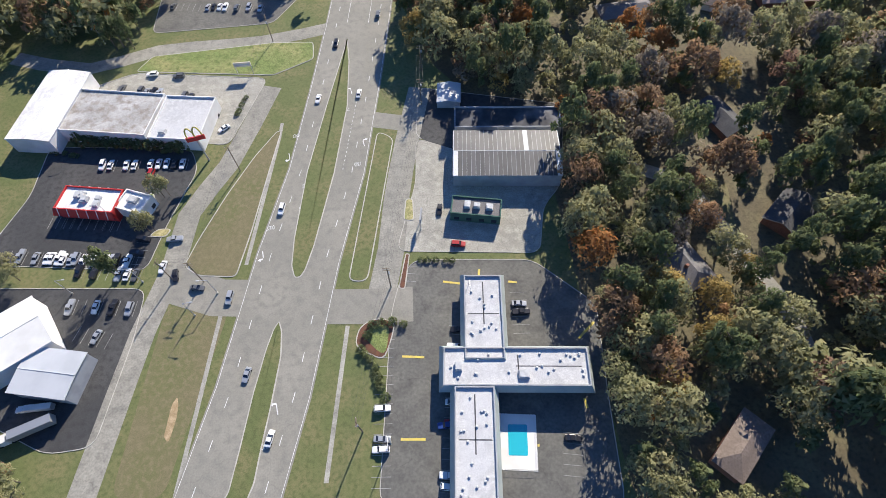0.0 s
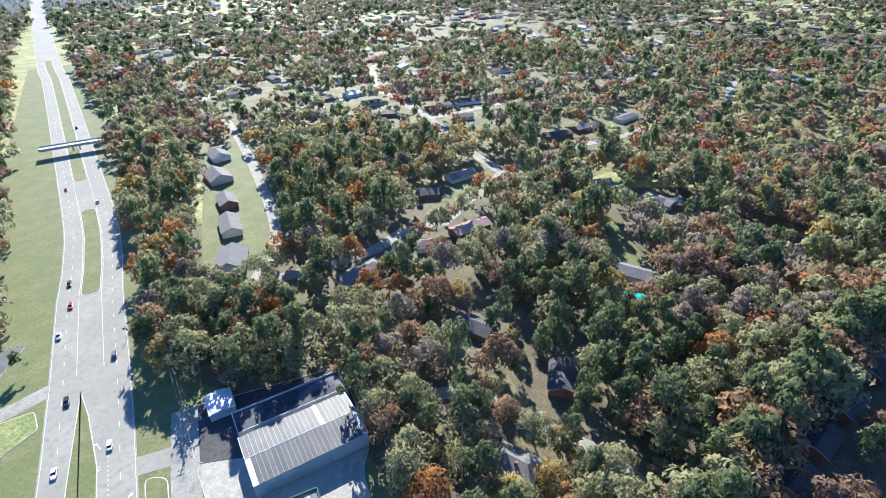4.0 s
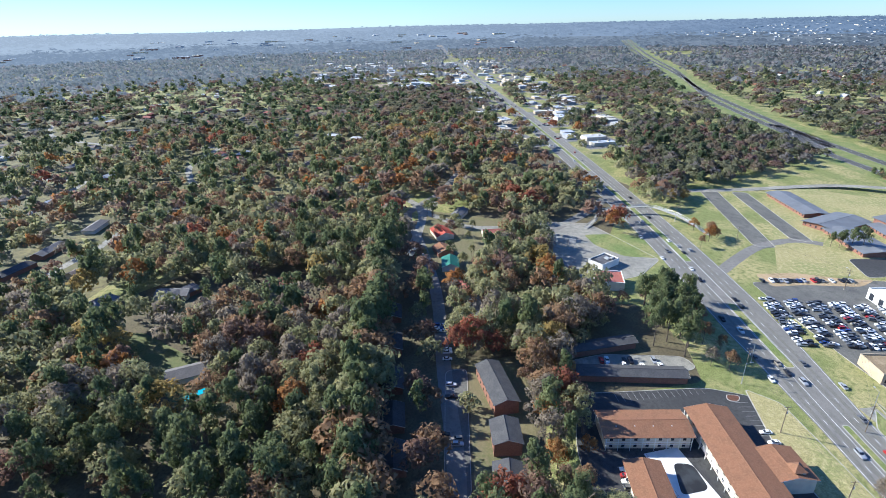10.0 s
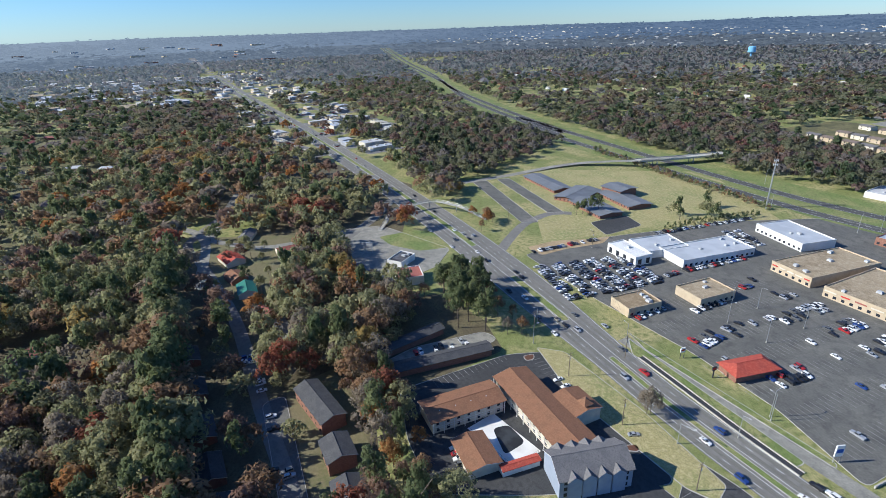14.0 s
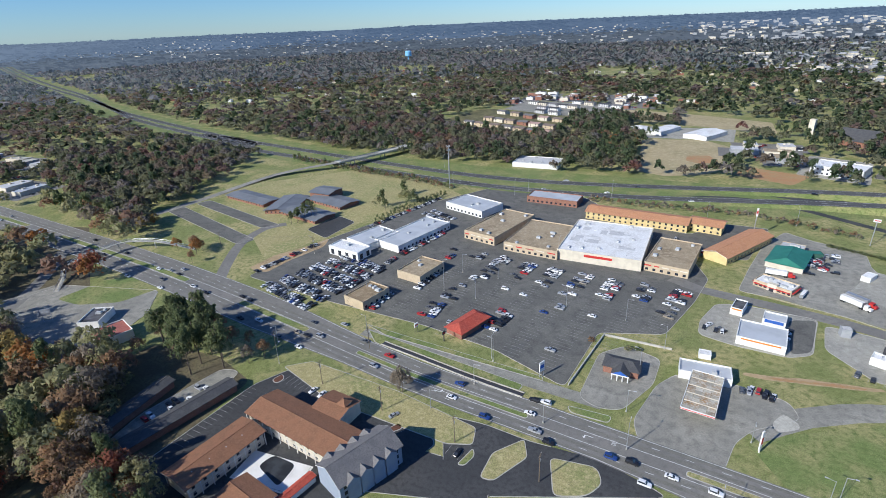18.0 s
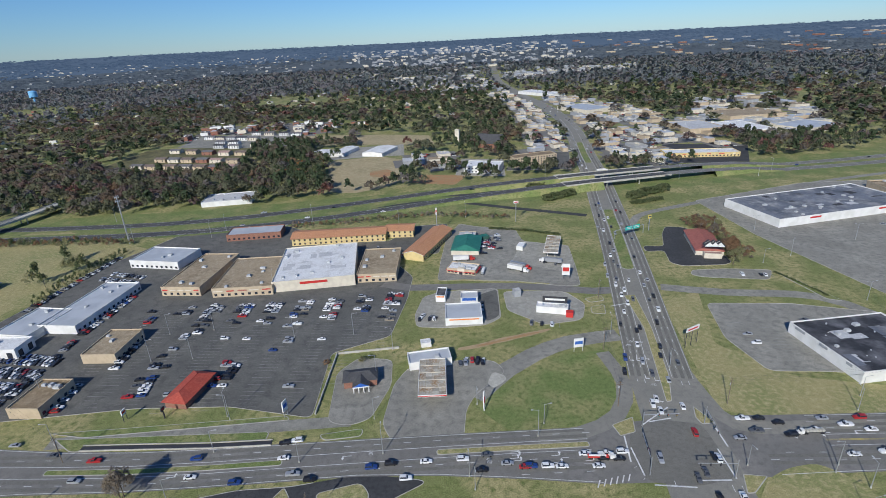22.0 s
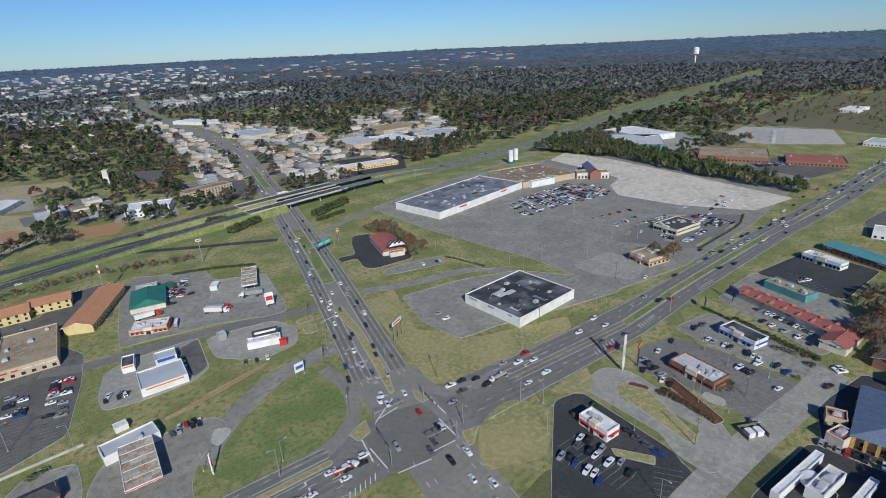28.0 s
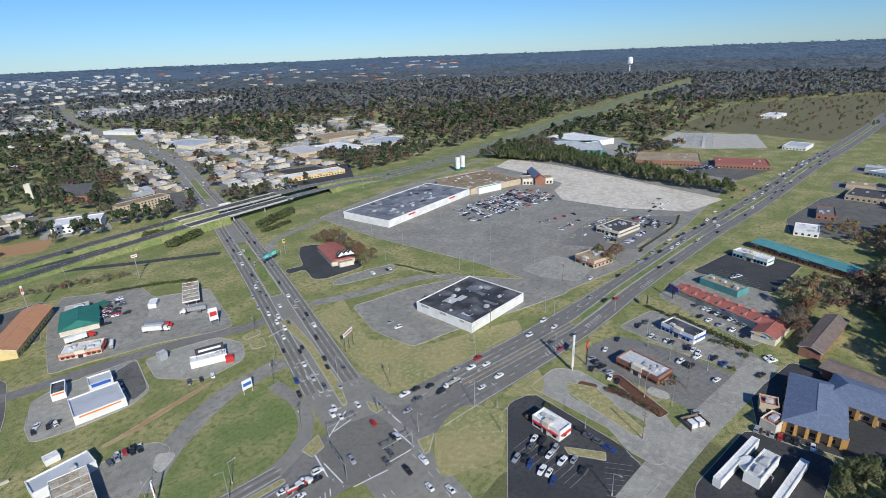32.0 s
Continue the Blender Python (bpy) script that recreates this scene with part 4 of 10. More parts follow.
sheet("car_park_green_roof", [(8.1, 314.5), (12.5, 350), (19.1, 391.3), (32.3, 425.4), (48.9, 414.2), (76.9, 405.5), (77.5, 380), (80, 372), (109.8, 361.5), (103.5, 320), (98.4, 293), (87.2, 294), (59.3, 306), (40.2, 309.5), (23.8, 313)], OLD, 0.032, "worn grey asphalt truck yard", "car park")
sheet("forecourt_truck_stop", [(68, 352), (76, 376), (109, 361), (103, 322), (97, 312), (84, 322), (62, 338)], PALE_LOT, 0.042, "stained pale concrete of the truck stop", "forecourt")
sheet("verge_service", [(14, 313.2), (24, 311.5), (52, 305.2), (80, 297.2), (80, 299.2), (60, 305.9), (40, 310.2), (24, 314.5)], DRY, 0.06, "worn grass strip along the service road", "lawn")
sheet("car_park_diner", [(48.4, 291.9), (69.6, 290.0), (86.5, 286.2), (93.6, 269.0), (88, 254), (83.9, 250.7), (64, 248.5), (59.6, 254), (52, 262), (47.0, 268)], PALE_LOT, 0.031, "pale asphalt car park", "car park")
island("island_diner", [(95.0, 275.5), (106.5, 278.8), (106.5, 271.6), (97.0, 270.0)], DRY, "dry grass island with a kerb", r=2)
island("island_diner_south", [(95.5, 265.0), (104.5, 266.9), (101.5, 255.2), (94.0, 257.5)], DRY, "dry grass island with a kerb", r=2)
sheet("car_park_terracotta", [(-112.9, 406.4), (-27.6, 393.9), (-4.8, 426.6), (22.5, 428.0), (11.2, 361.3), (-24.2, 360.8)], LOT, 0.035, "dark asphalt car park of the motel", "car park")
sheet("field_school", [(-468.0, 336.0), (-352.0, 487.3), (-224.1, 410.5), (-269.3, 307.6), (-283.5, 223.2)], DRY, 0.02, "straw coloured school field", "field")
sheet("school_drive", [(-456, 262), (-452, 277), (-322, 248), (-327, 235)], LOT, 0.03, "asphalt school drive", "car park")
ribbon("road_school_entry", smooth([(-290, 190), (-309, 213), (-326, 238), (-334, 268), (-325, 284)], 8), 8, HIGHWAY, 0.045, "asphalt school entry road", "road")
sheet("school_car_park", [(-449, 288), (-446, 301), (-328, 280), (-336, 268)], LOT, 0.031, "asphalt school car park", "car park")
sheet("school_court", [(-299.7, 281.7), (-297.0, 318.2), (-273.6, 311.9), (-272.6, 273.6)], FRESH, 0.032, "dark asphalt play court", "court")
sheet("lawn_corner", [(16.8, 186.1), (36.9, 200.3), (63.1, 218.2), (90.0, 220.3), (80.5, 181.2), (67.7, 167.2), (30.4, 167.7)], VERGE, 0.03, "mown green corner lawn", "lawn")
sheet("clay_bank", [(14, 229.3), (20, 229.4), (27, 230.6), (34, 233), (41, 234.4), (47, 236.6), (55, 238.4), (62, 241), (67, 243), (66, 244.6), (59, 242.8), (52, 241.6), (45, 239.6), (37, 238.2), (30, 235.2), (22, 233), (15, 231.8)], EARTH, 0.034, "eroded tan earth bank", "bank")
sheet("clay_bank_core", [(24, 231.2), (31, 232.6), (37, 234.6), (46, 236.9), (56, 239.7), (61, 241.6), (57, 241.6), (48, 239.4), (40, 237), (33, 234.9), (26, 233)], CLAY, 0.042, "eroded red clay in the bank", "bank")
sheet("pad_concrete", [(25.7, 200.5), (27.7, 195.8), (36.5, 202.7), (29.9, 209.7)], CONC, 0.06, "patched concrete pad over the tanks", "pavement")
sheet("field_north", [(-122.7, 715.6), (-51.5, 730), (-20, 700), (-15, 600), (-36.7, 562), (-70, 545), (-98, 556)], STRAW, 0.02, "straw coloured sports field", "field")
sheet("ball_diamond", [(-60, 640), (-38, 648), (-26, 625), (-42, 606), (-58, 616)], CLAY, 0.04, "red clay infield of the ball field", "field")
sheet("field_ball", [(-199, 942.9), (-106.2, 924.7), (-107.7, 848.7), (-140, 838), (-180.6, 858.2)], STRAW, 0.02, "straw coloured ball field", "field")
sheet("ball_diamond_far", [(-165, 882), (-140, 890), (-130, 868), (-148, 858)], CLAY, 0.04, "red clay infield of the ball field", "field")
sheet("field_ball_east", [(-106.2, 927.3), (21.2, 879.8), (28.2, 796.4), (-93.5, 829.6)], STRAW, 0.02, "straw coloured ball field", "field")
sheet("yard_sheds", [(-158, 800), (-20, 812), (-18, 728), (-60, 732), (-132, 722)], PALE_LOT, 0.022, "pale yard round the sheds", "yard")
sheet("lawn_flats_north", [(-452, 755), (-440, 890), (-262, 868), (-225, 700), (-280, 668), (-400, 700)], SUBURBAN, 0.02, "worn lawn between the flats", "lawn")
sheet("yard_white_flats", [(-400, 895), (-395, 1005), (-200, 985), (-192, 850), (-240, 850), (-320, 868)], OLD, 0.022, "asphalt court of the white flats", "yard")
sheet("clay_lot", [(-8.9, 574.2), (-2.0, 611.1), (55.8, 592.7), (39.4, 554.6)], CLAY, 0.025, "bare red clay lot", "lot")
sheet("lawn_mall_corner", [(138.8, 265.9), (165.4, 275.2), (144.5, 219.2), (164.6, 188.8), (219.2, 171.2), (210.4, 160.2), (133.5, 164.2), (119.5, 171.0)], DRY, 0.02, "sloping lawn turning straw brown", "lawn")
sheet("lawn_bank_corner", [(107.4, 124.3), (116.4, 133.5), (126.2, 137.6), (138.3, 139.0), (145.3, 131.8), (148.2, 122.3), (133.7, 109.7), (124.6, 103.8), (101.8, 114.3)], DRY, 0.07, "mown lawn between the turning lane and the car park", "lawn")
sheet("ground_south", [(-60, 70), (-60, -60), (-40, -300), (-60, -900), (0, -900), (60, -300), (190, -240), (190, 60), (120, 100)], SOUTH_GRASS, 0.004, "mown grass along the road", "ground", clear=False)
sheet("bare_patch", [(75.6, -34.5), (77.2, -36), (76.4, -45), (75.0, -47.5), (74.2, -42)], EARTH, 0.03, "bare tan scrape in the lawn", "lawn")
sheet("bare_patch_north", [(66.8, -98.5), (68.2, -101), (64.6, -116), (62.9, -118), (64.6, -108)], EARTH, 0.03, "bare tan scrape in the lawn", "lawn")
sheet("lawn_west", [(88.7, -21.7), (83.1, -76.5), (63.0, -73.4), (74.7, -20.4)], BROWN_LAWN, 0.02, "mown brown lawn", "lawn")

sheet("wood_floor", [(-48, -10), (-48, -120), (-10, -180), (-12, -280), (-25, -330), (-120, -260), (-230, -230), (-330, -150), (-440, 60), (-330, 125), (-210, 60), (-60, 20)], LITTER, 0.012, "brown leaf litter under the trees", "woodland floor", clear=False)
sheet("wood_floor_west", [(-480, 205), (-620, 160), (-1500, 120), (-1300, -60), (-560, -80), (-440, 60), (-335, 130)], LITTER, 0.012, "brown leaf litter under the trees", "woodland floor", clear=False)
sheet("lawn_junction", [(-361, 123), (-359, 154), (-344, 166), (-312, 168), (-319, 139), (-340, 125)], VERGE, 0.045, "mown grass triangle at the junction", "lawn")
ribbon("road_junction_curve", smooth([(-366, 92), (-393, 124), (-421, 149), (-445, 168)], 10), 9, HIGHWAY, 0.052, "curved slip street at the junction", "road")
sheet("lot_corner", [(-388.8, 91.5), (-378.7, 135.7), (-311.4, 159.9), (-289.7, 138.6), (-278.3, 102.3), (-283.6, 80.1), (-342.3, 89.7)], OLD, 0.03, "pale asphalt corner lot", "car park")
sheet("yard_flats", [(-203.1, 65.0), (-208.0, 84.6), (-203.1, 123.3), (-193.5, 125.9), (-189.7, 109.6), (-191.7, 69.4)], OLD, 0.03, "worn asphalt yard between the flats", "car park")
sheet("lawn_highway_south", [(-168.8, 148.1), (-84.8, 140.3), (-70.8, 138.9), (-63.3, 129.7), (-81.4, 128.9), (-169.0, 137.1)], DRY, 0.025, "dry grass bank along the highway", "lawn")
sheet("lawn_cottages", [(-432.1, 2.3), (-388.8, 91.5), (-354.7, 61.4), (-291.0, 34.0), (-285.6, 19.7), (-339.7, 0.6)], BROWN_LAWN, 0.022, "garden lawns round the cottages", "lawn")
sheet("lawn_apartments", [(-206.6, 19.7), (-211.0, 45.2), (-170.9, 43.4), (-131.1, 39.2), (-128.9, 14.7)], BROWN_LAWN, 0.022, "worn lawns round the apartment houses", "lawn")
sheet("street_bays", [(-201.4, 8.5), (-202.3, 18.7), (-128.8, 13.4), (-127.9, 4.0)], LOT, 0.03, "parking bays along the street", "street")
sheet("ground_flats", [(-258.4, 57.9), (-254.3, 120.5), (-215.1, 129.6), (-183.5, 122.8), (-174.4, 45.7)], LITTER, 0.014, "leaf-strewn ground round the flats", "ground", clear=False)
for pts in ([(-74, -57), (-93, -63), (-92, -80), (-76, -82)], [(-63, -9), (-71, -26), (-88, -30), (-80, -4)], [(-96, 4), (-96, -20), (-120, -26), (-230, -26), (-330, -22), (-330, 4)], [(-98, -120), (-118, -118), (-122, -140), (-108, -146), (-96, -138)], [(-103, -76), (-120, -76), (-127, -94), (-112, -98)],
            [(-172, -92), (-200, -92), (-214, -112), (-206, -128), (-176, -112)], [(-126, -126), (-122, -150), (-140, -172), (-150, -150)]):
    CLEAR.append(pts)
sheet("clearing_drive", [(-78.0, -87.8), (-98.2, -85.3), (-97.2, -60.5), (-80.3, -55.6), (-69.1, -68.5)], LITTER, 0.02, "shaded yard in the wood", "yard", clear=False)
sheet("clearing_house", [(-115.6, -153.6), (-134.0, -150.8), (-126.5, -111.8), (-108.5, -107.0), (-105.0, -131.2)], LITTER, 0.02, "shaded yard in the wood", "yard", clear=False)
sheet("earth_school", [(-284.4, 208.7), (-284.1, 232.9), (-273.7, 256.9), (-269.5, 275.5), (-262.0, 260.6), (-267.4, 230.6), (-267.4, 209.3)], EARTH, 0.041, "bare tan earth bank beside the lot", "bank")
sheet("car_park_hotel_front", [(-91.6, 145.0), (-73.6, 148.0), (-54.3, 147.6), (-29.2, 150.9), (-14.5, 148.1), (-3.5, 145.0), (-71.1, 109.8)], FRESH, 0.026, "dark asphalt car park of the hotel", "car park")
island("island_hotel_east", [(-44.9, 143.5), (-28.1, 147.0), (-24.3, 140.4), (-27.9, 132.6), (-38.0, 127.3)], DRY, "dry grass island with a kerb")
sheet("lawn_hill_street", [(-33.2, -244.1), (-91.2, -438.2), (-129.6, -445.7), (-86.3, -285.0), (-66.5, -231.6), (-50.6, -222.7)], SOUTH_GRASS, 0.022, "front lawns along the street", "lawn")
sheet("lawn_pool_house", [(-248.3, -165.8), (-248.4, -152.0), (-210.3, -100.1), (-182.3, -106.2), (-208.2, -131.4)], SOUTH_GRASS, 0.022, "lawn beside the white house", "lawn")
sheet("lawn_wood_house", [(-94.3, -111.3), (-109.8, -104.6), (-104.8, -81.4), (-96.6, -91.4)], BROWN_LAWN, 0.022, "dry lawn in the clearing", "lawn", clear=False)
sheet("lawn_shade", [(-96.3, -154.7), (-111.3, -143.6), (-113.8, -109.3), (-97.4, -111.0)], LITTER, 0.022, "shaded yard of the house in the wood", "lawn", clear=False)
sheet("yard_dark", [(-110.4, -85.3), (-126.0, -83.6), (-113.4, -51.8), (-115.9, -33.5), (-107.7, -31.2), (-105.4, -68.5)], LITTER, 0.022, "shaded drive under the trees", "yard", clear=False)
ribbon("road_motel_lane", smooth([(-4.5, -165.1), (2.9, -135.8), (8.1, -110.4), (11.0, -90.1), (16.0, -69.3)], 10), 9, OLD, 0.05, "worn grey frontage lane", "road")
ribbon("road_motel_entry", smooth([(33.0, -71.2), (20.8, -69.9), (5.2, -69.1)], 10), 12, ROAD, 0.058, "asphalt motel entry", "road")
ribbon("road_warehouse_entry", smooth([(19.0, -150.8), (0.7, -145.6)], 10), 8, ROAD, 0.058, "asphalt yard entry", "road")
ribbon("ramp_west", smooth([(144.8, 426.7), (93.0, 455.8), (12.4, 496.6), (-61.5, 475.9)], 14), 7, FRESH, 0.09, "dark asphalt slip road", "road")
ribbon("ramp_east", smooth([(164.5, 380.1), (185.3, 415.7), (224.3, 433.8), (314.4, 460.8), (434.0, 491.7), (582.0, 516.8)], 14), 7, OLD, 0.06, "asphalt slip road", "road")
ribbon("ramp_north_west", smooth([(174.5, 555.7), (135.3, 540.0), (58.7, 513.3), (13.4, 518.1)], 14), 7, FRESH, 0.09, "dark asphalt slip road", "road")
ribbon("ramp_north_east", smooth([(214.3, 584.9), (222.9, 554.1), (269.4, 553.5), (383.3, 568.6)], 14), 7, OLD, 0.09, "asphalt slip road", "road")
ribbon("road_turn_lane_corner", smooth([(86.4, 218.4), (87.5, 192.1), (77.0, 172.4), (59.5, 163.8), (40.7, 162.5)], 8), 7, ROAD, 0.055, "curved turning lane", "road")
ribbon("road_turn_lane_mall", smooth([(119.7, 219.2), (117.5, 181.5), (121.4, 161.3), (147.1, 157.4), (181.8, 157.0)], 8), 7, ROAD, 0.055, "curved turning lane", "road")
ribbon("path_concrete", smooth([(71.6, -20.1), (65.5, -71.8)], 10), 1.3, PALE_LOT, 0.04, "concrete drain along the verge", "path", clear=False)
ribbon("path_concrete_north", smooth([(59.1, -89.1), (51.3, -144.6), (50.7, -151.9)], 10), 1.3, PALE_LOT, 0.04, "concrete drain along the verge", "path", clear=False)
ribbon("path_concrete_east", smooth([(22.7, -78.9), (17.1, -104.3), (11.1, -139.6)], 10), 1.3, PALE_LOT, 0.04, "concrete drain along the verge", "path", clear=False)
ribbon("path_concrete_south", smooth([(31.9, -19.7), (25.8, -63.9)], 10), 1.3, PALE_LOT, 0.04, "concrete drain along the verge", "path", clear=False)
island("island_motel_lane", [(25.6, -79.2), (19.2, -78.5), (7.5, -139.2), (13.7, -143.4)], SOUTH_GRASS, "grass island along the road")

sheet("lot_pale_east", [(170.3, 125.2), (191.7, 125.9), (198.0, 115.4), (194.6, 95.2), (194.6, 71.0), (183.0, 57.4), (163.1, 58.6), (162.8, 72.4), (169.5, 82.4), (170.3, 106.5)], PALE_LOT, 0.028, "pale cracked concrete lot", "car park")
sheet("lawn_grass_strip", [(182.7, 101.5), (185.6, 97), (184.0, 74.6), (180.5, 72.5), (178.7, 74.6)], VERGE, 0.036, "worn grass strip in the lot", "lawn")
sheet("lawn_sign", [(156.4, 130.7), (186.2, 132.1), (178.9, 122.4), (168.9, 117.1), (162.2, 123.8)], DRY, 0.036, "worn lawn at the road", "lawn")
sheet("bed_mulch", [(190.6, 111), (194.0, 102.4), (188.6, 101.4), (186.2, 109.4)], MULCH, 0.05, "red brick pavement patch", "bed")
sheet("car_park_grill", [(342.5, 224.6), (372, 233), (399.9, 237.5), (436.6, 233.1), (474.7, 186.1), (440.1, 176.1), (379.5, 172.4), (368.2, 176.0)], HIGHWAY, 0.04, "asphalt restaurant car park", "car park")
for pts in ([(361, 228), (372, 231), (371, 228), (362, 225)], [(392, 234.5), (402, 235.2), (402, 232), (393, 231.5)], [(428, 232), (434, 231.5), (444, 219), (440, 218)], [(376, 176.5), (402, 178.3), (402, 176), (377, 174)], [(424, 178), (440, 179.5), (452, 184), (452, 181), (440, 176.8)], [(371, 200), (374.5, 200), (376, 188), (372.5, 187)]):
    island("island_grill", pts, DRY, "kerbed planting island of the restaurant", r=1.2)
sheet("car_park_tan_restaurant", [(280.4, 216.4), (319.6, 214.7), (322.6, 180.2), (289.4, 173.3), (278.3, 197.6)], PALE_LOT, 0.04, "pale restaurant car park", "car park")
sheet("field_east", [(996.3, 424.0), (1475.6, 473.6), (1689.8, 369.8), (2093.7, 131.2), (1279.5, 68.7), (984.0, 173.7), (1009.2, 289.6)], BROWN_LAWN, 0.02, "straw brown open fields", "field")
sheet("lot_roadside_east", [(524.0, 110.3), (616.8, 104.1), (685.5, 81.1), (688.8, 41.6), (532.9, 25.1), (491.7, 65.5), (480.5, 95.7)], LOT, 0.024, "dark asphalt lots of the roadside shops", "car park")
sheet("yard_substation", [(809.3, 377.9), (962.3, 398.6), (1002.1, 278.4), (880.4, 226.2), (826.2, 296.8)], CONC, 0.022, "gravel yard of the substation", "yard")
sheet("car_park_works", [(647.5, 273.5), (747.6, 259.2), (731.5, 177.6), (651.4, 191.5)], LOT, 0.024, "asphalt car park of the works", "car park")
sheet("yard_works", [(684.0, 492.9), (860.0, 453.9), (743.7, 346.1), (662.2, 399.1)], PALE_LOT, 0.022, "pale yard of the works", "yard")
sheet("lot_hotel_north", [(104.0, 605.4), (135.3, 714.0), (204.3, 689.8), (180.0, 595.7)], LOT, 0.024, "asphalt car park of the hotel", "car park")
sheet("lot_offices", [(43.1, 596.7), (58.2, 684.7), (111.3, 666.5), (99.3, 579.0)], PALE_LOT, 0.024, "pale car park", "car park")
sheet("lot_yellow_strip", [(286.9, 598.7), (340.2, 704.8), (440.4, 671.0), (383.6, 574.8)], FRESH, 0.024, "dark asphalt car park", "car park")

run = [(-51.7, 186.9), (-48.1, 233.7), (-16.0, 235.3)]
s = Shape()
for p, q in zip(run, run[1:]):
    u = (Vector(q) - Vector(p)).normalized() * 0.25
    s.prism([(p[0] - u.y, p[1] + u.x), (p[0] + u.y, p[1] - u.x), (q[0] + u.y, q[1] - u.x), (q[0] - u.y, q[1] + u.x)], 0, 1.1)
structure("wall_car_park", s, KERB, "low pale retaining wall round the bank plot", "wall")

# ---- buildings along the cross road ----
flat_building("motel_wing", [(-11.4, -73.7), (-22.6, -72.5), (-8.2, -47.4)], 6.5, GREY_WALL, GREY_ROOF, "two-storey grey motel wing with a white membrane roof", "motel", vents=14, sides="ew", storeys=2)
flat_building("motel_wing", [(-2.8, -51.3), (-43.4, -46.8), (-1.6, -40.4)], 6.53, GREY_WALL, GREY_ROOF, "two-storey grey motel cross wing with a white membrane roof", "motel", units=2, vents=22, sides="sn", storeys=2)
flat_building("motel_wing", [(-4.7, -39.8), (-15.5, -38.6), (-1.4, -10.5)], 6.5, GREY_WALL, GREY_ROOF, "two-storey grey motel wing beside the pool", "motel", vents=18, sides="ew", storeys=2)
gable_building("warehouse", [(-12.6, -113.6), (-50.3, -109.3), (-15.3, -134.2)], 6, 0.08, GREY_WALL, METAL_ROOF, "grey ribbed metal warehouse with pale blue wall", "warehouse", eave=0.2)
flat_building("warehouse_annex", [(-15.6, -136.8), (-55.2, -132.2), (-16.8, -147.1)], 5, GREY_WALL, BLACK_ROOF, "black flat-roofed annex behind the warehouse", "warehouse")
flat_building("tyre_shop", [(-9.9, -99.1), (-26.5, -95.4), (-10.7, -106.5)], 4, GREEN_WALL, SHINGLE, "small green flat-roofed shop with roof plant", "shop", units=3, sides="sn")
gable_building("shed", [(-10.5, -152.9), (-19.5, -151.8), (-11.5, -163.2)], 3, 0.2, GREY_WALL, METAL_ROOF, "small grey metal shed beside the trees", "shed", eave=0.2)
flat_building("burger_restaurant", [(125.4, -115.8), (104.7, -111.6), (125.2, -125.8)], 5, RED, WHITE_ROOF, "fast-food restaurant with white roof and red sloped sides", "restaurant", units=7, sides="s", band=RED)
flat_building("glazed_dining_room", [(105.0, -114.3), (95.5, -110.3), (104.2, -122.7)], 4.6, WHITE, WHITE_ROOF, "white glazed front of the fast-food restaurant", "restaurant", units=1, sides="e")
flat_building("strip_store", [(135.6, -152.8), (99.8, -145.5), (134.1, -174.6)], 6, WHITE, WEATHERED, "long strip store with stained grey roof", "store")
flat_building("strip_store", [(98.7, -144.5), (79.2, -141.1), (95.1, -166.3)], 5.6, WHITE, GREY_ROOF, "strip store with pale grey roof", "store", units=1)
gable_building("strip_store", [(150.9, -149.0), (134.1, -146.0), (141.5, -184.7)], 7, 0.1, WHITE, WHITE_ROOF, "white metal store hall", "store", eave=0.2, along="y")
gable_building("showroom_hall", [(121.4, -81.0), (111.3, -65.6), (141.9, -74.4)], 7, 0.15, WHITE, WHITE, "bright white metal hall", "hall", eave=0.3)
gable_building("boat_store", [(120.3, -51.8), (103.7, -48.0), (117.6, -64.9)], 6, 0.06, GREY_WALL, METAL_ROOF, "grey metal-roofed store with white front", "store", eave=0.3)
gable_building("house", [(-79.7, -62.4), (-90.2, -66.3), (-80.0, -78.1)], 3, 0.45, BRICK, SHINGLE, "brick house with grey hipped roof among trees", "house", hip=4, chimney=True)
gable_building("house", [(-69.8, -14.3), (-82.7, -25.7), (-72.4, -6.3)], 4, 0.4, BRICK, SHINGLE_BROWN, "long house with brown-grey hipped roof", "house", hip=6)
gable_building("house", [(-109.6, -139.2), (-115.6, -122.6), (-117.9, -146.0)], 3, 0.4, BRICK, SHINGLE_DARK, "brick ranch house with dark grey roof in the wood", "house")
gable_building("house", [(-114.3, -86.3), (-121.5, -77.7), (-125.7, -98.1)], 3, 0.4, BRICK, SHINGLE_DARK, "brick house with dark brown roof in the wood", "house")
gable_building("house", [(-199.1, -118.5), (-205.4, -102.2), (-208.3, -122.3)], 3, 0.4, WHITE, SHINGLE, "white house with grey roof beside a pool", "house")
gable_building("inn", [(101.7, -258.5), (54.0, -253.0), (106.8, -280.2)], 9, 0.5, BLUE_WALL, SHINGLE_DARK, "pale blue three-storey inn with dark roof", "hotel", sides="s", storeys=3)
for x, y in ((-140, -9), (-162, -10), (-186, -11), (-216, -12), (-246, -13)):
    gable_building("cottage", [(x, y), (x - 14, y - 0.5), (x - 0.3, y - 9)], 3.2, 0.4, BRICK, SHINGLE_DARK, "low brick cottage with a dark roof beside the wood", "house", eave=0.5)
